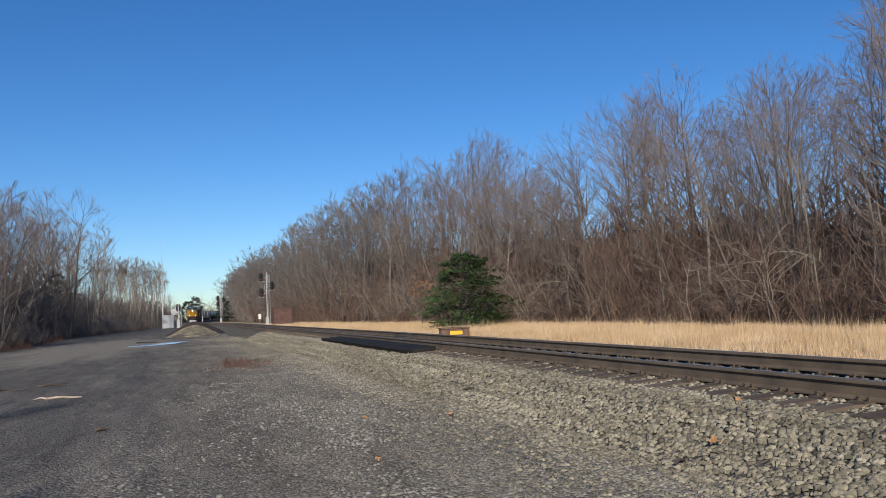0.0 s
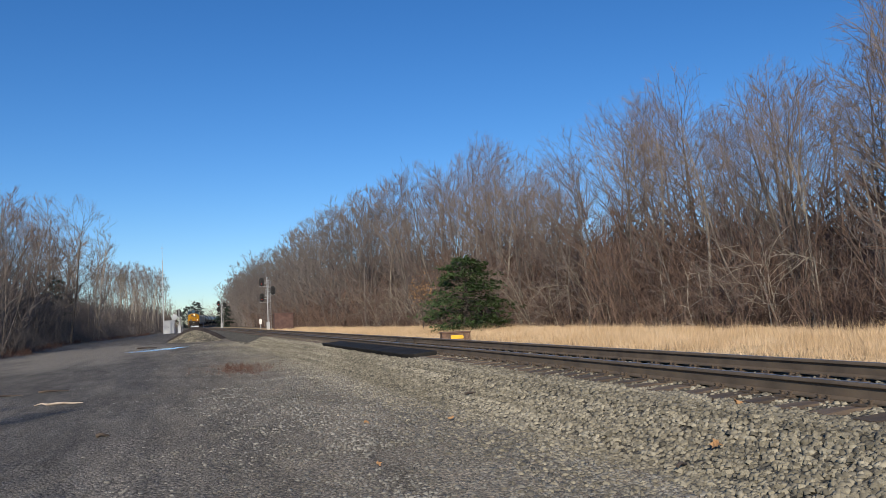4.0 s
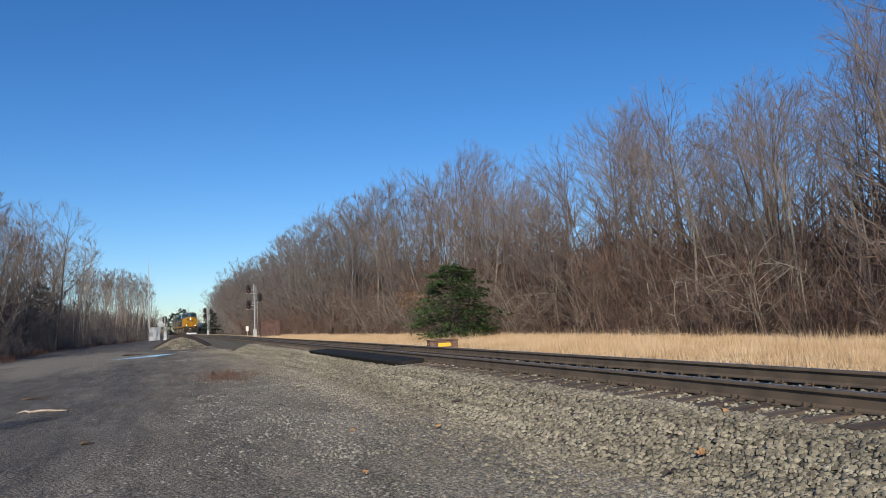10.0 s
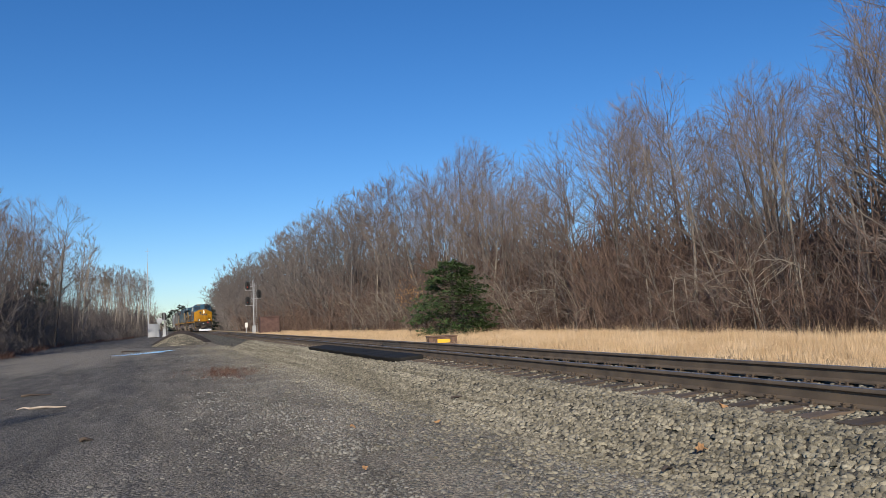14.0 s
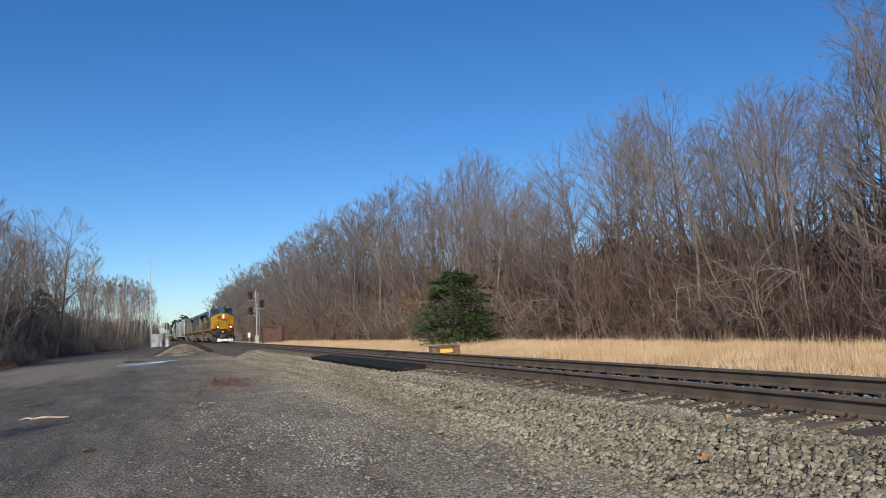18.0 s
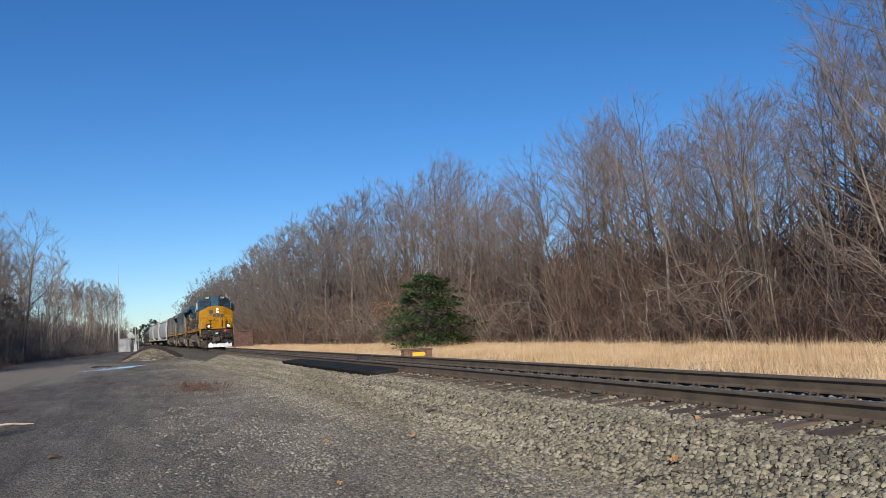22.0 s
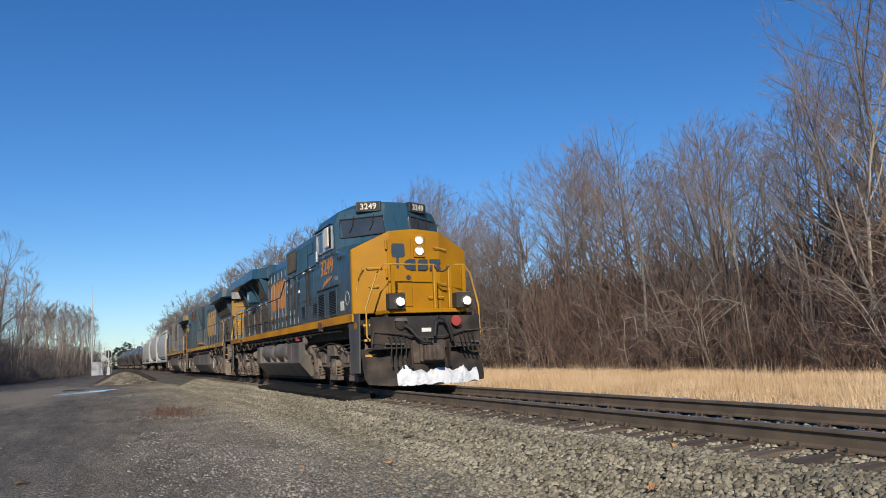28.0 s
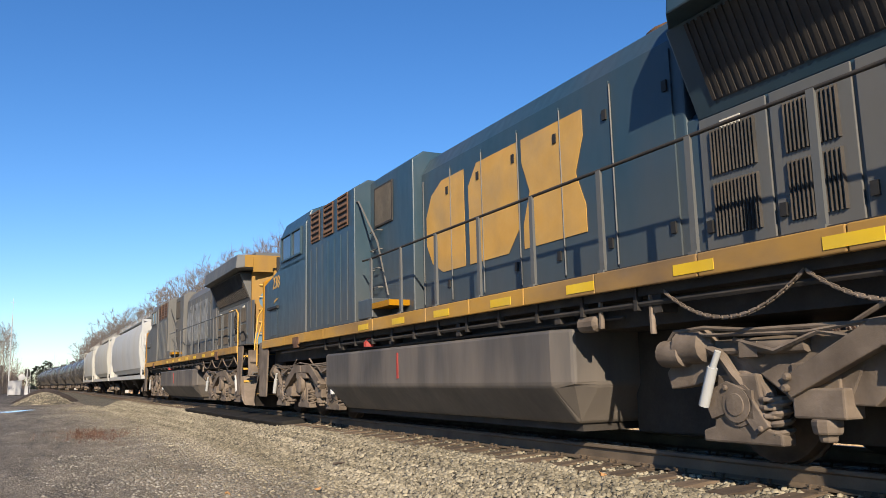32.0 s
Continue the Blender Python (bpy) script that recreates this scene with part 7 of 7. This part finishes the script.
part("post", Form().rod((0, 0, -.1), (0, 0, 1.6), .05, 6), M_galv, wb)
part("box", Form().box(-.22, .22, -.15, .15, 1.2, 2.0), M_white, wb, bevel=.02)
# rail lubricator box on the verge
lb = thing("lubricator_box", "rusty brown steel lubricator box with a yellow label", "box", at=pose(13.35, 42.0, ground_z(13.35, 42.0), 0, 0, -8))
part("box", Form().box(-.78, .78, -.45, .45, -.02, .55), M_boxbrown, lb, bevel=.025)
part("lid", Form().box(-.82, .82, -.5, .5, .55, .62), M_boxbrown, lb, bevel=.02)
part("label_plate", Form().prism([(-.3, .24), (.34, .24), (.42, .33), (.34, .44), (-.3, .44)], "y", -.462, -.45), M_label, lb, "yellow arrow-shaped label")
part("pipe", Form().tube([(-.78, 0, .3), (-.95, 0, .28), (-1.2, -.1, .05)], .03, 6), M_black, lb)
# absorbent mats beside the near rail
mt = thing("track_mat", "black greasy mat laid along the rail", "mat")
f = Form()
for i in range(29):
    s = 19.2 + i * .45
    u = -1.22
    w = 1.0 if i else .6
    f.v += [tuple(on_track(s, u - .45 * w, -.27)), tuple(on_track(s, u - .5 * w, -.14)), tuple(on_track(s, u + .3, -.09)), tuple(on_track(s, u + .3, -.27))]
f.f = [(4 * k + i, 4 * k + (i + 1) % 4, 4 * k + 4 + (i + 1) % 4, 4 * k + 4 + i) for k in range(28) for i in range(4)] + [(3, 2, 1, 0)]
part("mat", f, M_mat, mt, bevel=.03)
# spring switch gear between the rails
sg = thing("rail_clamp", "small dark iron clamp between the rails", "rail fitting", at=Matrix.Translation(on_track(27.0, .35, -.16)))
part("body", Form().box(-.3, .3, -.25, .25, -.1, .08).rod((-.3, 0, .1), (.3, 0, .1), .05, 8), M_under, sg, bevel=.02)
for x in (-.2, .2):
    part("bolt", Form().lathe((x, 0, .06), "z", [(0, .05), (.1, .05), (.12, .02)], 8), M_under, sg)


# heaps, puddle, sandy patch, brush, sticks
def heap(name, x, y, rx, ry, height, mat, label, seed, stretch=1.0):
    f = Form()
    n, rings = 48, 14
    for k in range(rings + 1):
        t = k / rings
        for i in range(n):
            a = 6.28318 * i / n
            r = t * (1 + .12 * noise.noise((math.cos(a) * 2, math.sin(a) * 2, seed)))
            px, py = x + rx * r * math.cos(a), y + ry * r * math.sin(a)
            z = ground_z(px, py) - .03 + height * max(0, 1 - t ** 1.6) ** 1.15 + .1 * height * noise.noise((px * 1.5, py * 1.5, seed)) * (1 - t)
            f.v.append((px, py, z))
    f.f = [(k * n + i, (k + 1) * n + i, (k + 1) * n + (i + 1) % n, k * n + (i + 1) % n) for k in range(rings) for i in range(n)]
    ob = part(name, f, mat, smooth=70, fix=False)
    return tagged(ob, label, "heap")


heap("spoil_mound", -.45, 75.5, 2.4, 2.4, 1.0, M_ballast, "low mound of grey crushed stone on the lot", 3)
heap("earth_mound", -.3, 84, 3.0, 2.4, 1.3, M_earth, "dark low mound of bare earth behind the stone heap", 8)
f = Form()
for k in range(7):
    for i in range(48):
        a, t = 6.28318 * i / 48, k / 6
        r = t * (1 + .35 * noise.noise((math.cos(a) * 1.6, math.sin(a) * 1.6, 2)) + .25 * noise.noise((math.cos(a) * 5, math.sin(a) * 5, 4)))
        x, y = -2.75 + 1.75 * r * math.cos(a) + .15 * r * math.sin(a), 55.6 + 2.2 * r * math.sin(a) + 2.3 * r * math.cos(a)
        f.v.append((x, y, ground_z(x, y) + .03 * (1 - t) ** .5 + .002))
f.f = [(k * 48 + i, (k + 1) * 48 + i, (k + 1) * 48 + (i + 1) % 48, k * 48 + (i + 1) % 48) for k in range(6) for i in range(48)]
tagged(part("puddle", f, M_puddle, smooth=60, fix=False), "shallow icy puddle with the sky's reflection put into its pale colour", "puddle", kind="structure")


def stick(x, y, ang, length, r, mat, label, z=None, fork=False):
    g = Form()
    z = ground_z(x, y) + r * .6 if z is None else z
    c, s = math.cos(ang), math.sin(ang)
    pts = [(x + c * length * (t - .5) + .02 * length * math.sin(t * 7), y + s * length * (t - .5), z + .015 * math.sin(t * 5)) for t in (0, .25, .5, .75, 1)]
    g.tube(pts, [r, r * 1.05, r, r * .8, r * .5], 6)
    if fork:
        g.tube([pts[0], (pts[0][0] - .12, pts[0][1] + .05, z + .03), (pts[0][0] - .25, pts[0][1] - .02, z)], [r * .9, r * .6, r * .3], 5)
    return tagged(part("stick", g, mat, smooth=60), label, "stick", "sticks lying on the ground")


M_palewood = material("weathered_pale_wood", [(.34, .26, .19), (.46, .37, .28), (.55, .46, .36)], scale=6, rough=.85, bump=.3, bump_scale=40, stretch=(1, 1, 1))
stick(-2.75, 18.6, .1, .66, .028, M_palewood, "broken pale stick lying on the packed cinders", fork=True)
stick(-3.6, 22.6, .2, .7, .03, M_tie, "dark rotten piece of wood on the cinders")
stick(-4.6, 22.0, .05, .8, .028, M_tie, "dark rotten piece of wood on the cinders")
stick(-3.6, 60, .1, 1.3, .06, M_tie, "dark rotten piece of wood on the cinders")
stick(-1.35, 12.4, .5, .18, .03, M_tie, "small dark lump of wood on the cinders")
stick(4.3, 12.6, -.25, .34, .02, M_tie, "short dark twig on the ballast slope", z=bed(12.6, -2.35).z + .03)
stick(4.05, 6.3, .6, .2, .018, M_tie, "short dark twig on the ballast slope", z=bed(6.3, -2.62).z + .03)
stick(3.75, 10.4, .9, .15, .012, M_palewood, "splinter of pale wood on the ballast slope", z=bed(10.4, -2.9).z + .06)


def leaf_form(r):
    pts = []
    for i in range(14):
        a = 6.28318 * i / 14
        q = r * (1 if i % 2 == 0 else .55)
        pts.append((q * math.cos(a), q * math.sin(a) * .8, .02 * math.sin(a * 2)))
    g = Form()
    g.v = pts + [(x, y, z + .004) for x, y, z in pts]
    g.f = [tuple(range(13, -1, -1)), tuple(range(14, 28))] + [(i, (i + 1) % 14, 14 + (i + 1) % 14, 14 + i) for i in range(14)]
    return g


def surface(x, y):
    """The height of the stones or the lot at a place."""
    return max(ground_z(x, y), bed(y, max(-2.95, x - on_track(y).x)).z)


for x, y, r in ((4.42, 6.3, .075), (3.35, 10.9, .06), (2.2, 11.2, .05), (1.7, 8.1, .03), (5.2, 7.0, .05)):
    tagged(part("dead_leaf", leaf_form(r), M_oakleaf, at=pose(x, y, surface(x, y) + .035, 12, -20, x * 90)), "curled orange-brown dead leaf on the stones", "leaf", "dead leaves on the stones")

# patch of dead red-brown bracken on the lot
sp = [(1.3 + rnd.gauss(0, .55), 27 + rnd.gauss(0, 1.5), GROUND, rnd.uniform(.1, .28), rnd.uniform(0, 6.3)) for _ in range(150)]
scatter("dead_brush", [shrub_pattern(120 + i, 6, .8, 7) for i in range(4)], sp, M_redbrush, "low patch of dead red-brown brush on the gravel", "brush")
sp = []
for _ in range(260):
    y = 46 + 120 * rnd.random() ** 1.5
    x = left_edge(y) + 1.6 - 2.2 * rnd.random()
    sp.append((x, y, ground_z(x, y), rnd.uniform(.25, .7), rnd.uniform(0, 6.3)))
scatter("dead_brush", [shrub_pattern(130 + i, 7, .9, 8) for i in range(4)], sp, M_redbrush, "dead red-brown brush at the edge of the lot", "brush")


# ---------------------------------------------------------------- evergreens
def evergreen(x, y, height, width, label, mat, seed, sprays, size):
    r = random.Random(seed)
    t = thing("evergreen_tree", label, "tree", at=pose(x, y, ground_z(x, y) - .05))
    part("trunk", Form().tube([(0, 0, 0), (.05, 0, height * .5), (0, .05, height * .97)], [height * .02, height * .013, .01], 7), M_bark, t, smooth=50, fix=False)
    f, g = Form(), Form()
    boughs = int(sprays / 20)
    for i in range(boughs):
        k = (i + r.random()) / boughs
        z = height * (.02 + .95 * k ** 1.08)
        reach = width * .5 * (1 - k) ** .42 * (.62 + .55 * min(1, k * 4)) * r.uniform(.68, 1.14) + .12
        a = i * 2.39996 + r.gauss(0, .3)
        tip = Vector((math.cos(a) * reach, math.sin(a) * reach, z - reach * r.uniform(-.08, .22)))
        root = Vector((0, 0, z + .05))
        g.tube([root, root.lerp(tip, .5) + Vector((0, 0, .08 * reach)), tip], [.035, .022, .008], 4)
        for j in range(20):
            q = r.uniform(.2, 1.04) ** .6
            p = root.lerp(tip, q) + Vector((r.gauss(0, .1 * reach), r.gauss(0, .1 * reach), r.gauss(0, .08) + .07 * reach * (1 - q)))
            for _ in range(5):
                d = Vector((math.cos(a) + r.gauss(0, .7), math.sin(a) + r.gauss(0, .7), r.gauss(-.12, .35))).normalized()
                side = d.cross(Vector((r.gauss(0, .4), r.gauss(0, .4), 1))).normalized()
                ln = size * r.uniform(.6, 1.25)
                b = p + Vector((r.gauss(0, .05), r.gauss(0, .05), r.gauss(0, .05)))
                f.add([b, b + d * ln * .5 + side * ln * .17, b + d * ln, b + d * ln * .5 - side * ln * .17 + Vector((0, 0, -.03))], [(0, 1, 2, 3)])
    part("bough", g, M_bark, t, fix=False)
    part("crown", f, mat, t, fix=False)
    return t


evergreen(20.9, 62.3, 6.3, 7.4, "broad dark green evergreen at the wood's edge", M_needles, 4, 2800, .3)
evergreen(-1.6, 395, 12.5, 9, "dark pine far down the line", M_pine_far, 5, 1100, .75)
evergreen(-5.5, 402, 10.5, 8, "dark pine far down the line", M_pine_far, 6, 1000, .75)
evergreen(9.2, 330, 10, 7, "dark pine far down the line", M_pine_far, 7, 1000, .7)
evergreen(-19.5, 122, 9.0, 6, "dark evergreen among the bare trees by the lot", M_pine_far, 9, 900, .55)
# withered oak sapling with leaves kept
ok = thing("oak_sapling", "oak sapling that kept its withered tan leaves", "tree", at=pose(21.0, 76, ground_z(21.0, 76)))
tk, cr = bare_tree(77, 5.5, low=.3, width=.3)
part("trunk", tk, M_bark, ok, fix=False)
part("twigs", cr, M_twig, ok, fix=False)
g = Form()
r3 = random.Random(3)
for _ in range(420):
    p = Vector((r3.gauss(0, .8), r3.gauss(0, .8), 3.9 + r3.gauss(0, .7)))
    d = Vector((r3.gauss(0, 1), r3.gauss(0, 1), r3.gauss(0, 1))).normalized()
    e = d.cross(Vector((0, 0, 1))).normalized()
    g.add([p, p + d * .1 + e * .06, p + d * .2, p + d * .1 - e * .06], [(0, 1, 2, 3)])
part("leaves", g, M_oakleaf, ok, fix=False)
# far woods that close the end of the line
sp = [(x, 470 + 60 * rnd.random(), GROUND, rnd.uniform(2.6, 4.4), rnd.uniform(0, 6.3)) for x in [-60 + 150 * rnd.random() for _ in range(160)]]
scatter("far_wood", thickets, sp, M_brush, "hazy bare woods closing the end of the line", "wood")

# ---------------------------------------------------------------- ties, plates and stones
def stone_pattern(seed):
    """A flat broken stone: an uneven slab with four sharp corners, ten triangles, lying at a slight tilt."""
    r = random.Random(seed)
    k = r.uniform(0, 6.28)
    turn = [k + 1.571 * i + r.uniform(-.42, .42) for i in range(4)]
    far = [r.uniform(.45, .82) for _ in range(4)]
    top = [(math.cos(a) * d * .8, math.sin(a) * d * .8, .26 + r.uniform(-.08, .1)) for a, d in zip(turn, far)]
    foot = [(math.cos(a) * d * r.uniform(.95, 1.2), math.sin(a) * d * r.uniform(.95, 1.2), -.32) for a, d in zip(turn, far)]
    v = np.array(top + foot)
    a, b = r.uniform(-.5, .5), r.uniform(-.5, .5)
    c, s, e, g = math.cos(a), math.sin(a), math.cos(b), math.sin(b)
    v = v @ np.array(((c, 0, s), (0, 1, 0), (-s, 0, c))) @ np.array(((1, 0, 0), (0, e, -g), (0, g, e)))
    return v, np.array([(0, 1, 2), (0, 2, 3)] + [t for i in range(4) for t in ((i, 4 + i, 4 + (i + 1) % 4), (i, 4 + (i + 1) % 4, (i + 1) % 4))])


stones = [stone_pattern(200 + i) for i in range(24)]


tie_s, q = [], -6.0
while q < 60:
    tie_s.append(q)
    q += .545 + rnd.gauss(0, .012)
tie_arr = np.array(tie_s)
sp = []
near_stones = []
for k in range(60000):
    s = 1.5 + 55 * rnd.random() ** 1.75 if k < 55000 else -10 + 11.5 * rnd.random()
    u = rnd.uniform(-2.95, -1.3) if rnd.random() < .8 else rnd.uniform(-1.3, .66)
    if u > -1.27 and np.min(np.abs(tie_arr - s)) < .125 and rnd.random() < (.7 if u < -.9 else .93):
        continue
    p = bed(s, u)
    size = rnd.uniform(.03, .064) * (1 + .3 * (rnd.random() < .08))
    if u > -1.36:
        size *= .85
    z = max(p.z, ground_z(p.x, p.y)) + rnd.uniform(-.006, .014)
    if u < -2.5 and rnd.random() < .4:
        continue
    sp.append((p.x, p.y, z, size, rnd.uniform(0, 6.3)))
    if 4.5 < s < 8 and -2.7 < u < -1.5 and len(near_stones) < 300:
        near_stones.append(sp.pop())
for _ in range(11000):
    s = 2.5 + 62 * rnd.random() ** 1.5
    u = -2.6 - abs(rnd.gauss(0, 1)) * (.55 + .012 * s)
    p = bed(s, max(u, -2.95))
    if u < -2.95:
        p = on_track(s, u)
    sp.append((p.x, p.y, max(p.z if u > -2.95 else -9, ground_z(p.x, p.y)) + rnd.uniform(-.008, .008), rnd.uniform(.026, .058), rnd.uniform(0, 6.3)))
scatter("ballast_stones", stones, sp, M_stone, "loose grey crushed ballast stones", "ballast")
stone_meshes = []
for v, fc in stones[:8]:
    me = bpy.data.meshes.new("stone")
    me.from_pydata([tuple(p) for p in v], [], [tuple(q) for q in fc])
    me.materials.append(M_stone1)
    stone_meshes.append(me)
for i, (x, y, z, size, turn) in enumerate(near_stones):
    o = new("stone", stone_meshes[i % 8])
    o.parent = ballast
    o.matrix_basis = pose(x, y, z + .006, 0, 0, math.degrees(turn)) @ Matrix.Scale(size * 1.1, 4)
# gravel strewn over the lot, thinning out from the ballast
sp = []
for _ in range(30000):
    y = 4.5 + 60 * rnd.random() ** 2.1
    x = on_track(y, -2.8).x - abs(rnd.gauss(0, 1)) * (2.0 + .05 * y)
    coarse = x + 2.4 * noise.noise((x * .35, y * .15, 6)) + rnd.gauss(0, .9) > .2
    if x < -9 or not coarse and rnd.random() < .86:
        continue
    sp.append((x, y, ground_z(x, y) - .002, (rnd.uniform(.018, .048) if coarse else rnd.uniform(.012, .03)) * (1.5 if rnd.random() < .05 else 1), rnd.uniform(0, 6.3)))
scatter("loose_gravel", stones, sp, M_gravel, "loose small stones strewn over the packed cinders", "gravel")
sp = []
for _ in range(1500):
    a, t = rnd.uniform(0, 6.28), rnd.random() ** .6
    x, y = -.45 + 2.4 * t * math.cos(a), 75.5 + 2.4 * t * math.sin(a)
    sp.append((x, y, ground_z(x, y) + 1.0 * max(0, 1 - t ** 1.6) ** 1.15 - .02, rnd.uniform(.06, .13), rnd.uniform(0, 6.3)))
scatter("heaped_stones", stones, sp, M_stone, "loose grey stones on the spoil mound", "gravel")

tie_me = []
for k in range(6):
    r = random.Random(300 + k)
    g = Form()
    a, b = -1.36 + r.uniform(-.07, .05), 1.3
    w = .112 + r.uniform(-.008, .008)
    zt = -.19
    g.loft([[(x, -w + .01 * r.random(), -.36), (x, w - .01 * r.random(), -.36), (x, w + .006 * r.gauss(0, 1), zt - .012 * r.random() - (.02 if x in (a, b) else 0)), (x, -w + .006 * r.gauss(0, 1), zt - .012 * r.random() - (.02 if x in (a, b) else 0))] for x in (a, a + .3, -.5, 0, .5, b - .3, b)])
    tie_me.append(mesh_of("tie", g, M_tie))
plate = Form().box(-.19, .19, -.095, .095, -.196, -.18)
for x, y in ((-.11, -.06), (-.11, .06), (.11, -.06), (.11, .06)):
    plate.box(x - .012, x + .012, y - .012, y + .012, -.185, -.14).box(x - .02, x + .02, y - .018, y + .018, -.15, -.138)
plate_me = mesh_of("tie_plate", plate, M_plate)
for i, s in enumerate(tie_s):
    m = Matrix.Translation(on_track(s, 0, 0)) @ Matrix.Rotation(heading(s) + radians(rnd.gauss(0, .7)), 4, "Z")
    t = put("tie", tie_me[i % 6], track, m)
    if -2 < s < 40:
        for x in (-.755, .755):
            put("tie_plate", plate_me, t, Matrix.Translation((x, 0, 0)))
f = Form()
s = tie_s[-1] + .55
while s < 330:
    th = heading(s)
    g = Form().box(-1.3, 1.3, -.11, .11, -.34, -.195)
    f.join(g, Matrix.Translation(on_track(s, 0, 0)) @ Matrix.Rotation(th, 4, "Z"))
    s += .56
tagged(part("far_ties", f, M_tie, track, fix=False), kind="stuff")


# ---------------------------------------------------------------- what moves
UNIT = 23.9                     # locomotive length over couplers


def vehicle_pose(s_front, s_back, y_front, y_back):
    """A vehicle whose points y_front and y_back on its centre line stand at two places on the track."""
    a, b = on_track(s_front), on_track(s_back)
    d = (b - a).normalized() * (1 if y_back > y_front else -1)
    m = Matrix(((d.y, d.x, 0, 0), (-d.x, d.y, 0, 0), (0, 0, 1, 0), (0, 0, 0, 1)))
    o = a - d * y_front
    return Matrix.Translation(o) @ m


def motions():
    times = [i * .5 for i in range(65)]
    # locomotives: the first nose first, the others hood first
    walk(lead, [(t, vehicle_pose(train_at(t) + 3.0, train_at(t) + 18.5, 3.0, 18.5)) for t in times])
    for unit, start in ((second, 22.8), (third, 22.8 + UNIT)):
        walk(unit, [(t, vehicle_pose(train_at(t) + start + 22.8 - 18.5, train_at(t) + start + 22.8 - 3.0, 18.5, 3.0)) for t in times])
    for car, _, length, start in hoppers:
        walk(car, [(t, vehicle_pose(train_at(t) + start + 2.0, train_at(t) + start + length - 2.0, 2.0, length - 2.0)) for t in times])
    for car, length, start in tank_cars:
        walk(car, [(t, vehicle_pose(train_at(t) + start + 2.0, train_at(t) + start + length - 2.0, 2.0, length - 2.0)) for t in times])
    # wheels roll on the rail
    ticks = [i / 15 for i in range(481)]
    for wheels, sign in ((lead_wheels, 1), (second_wheels, -1), (third_wheels, -1)):
        for w, y in wheels:
            walk(w, [(t, Matrix.Translation((0, y, .535)) @ Matrix.Rotation(sign * (270.6 - train_at(t)) / .535, 4, "X")) for t in ticks])
    ticks = [i / 15 for i in range(300)] + [20 + i / 30 for i in range(361)]
    for car, wheels, length, start in hoppers:
        for w, y in wheels:
            walk(w, [(t, Matrix.Translation((0, y, .46)) @ Matrix.Rotation((270.6 - train_at(t)) / .46, 4, "X")) for t in ticks])


motions()
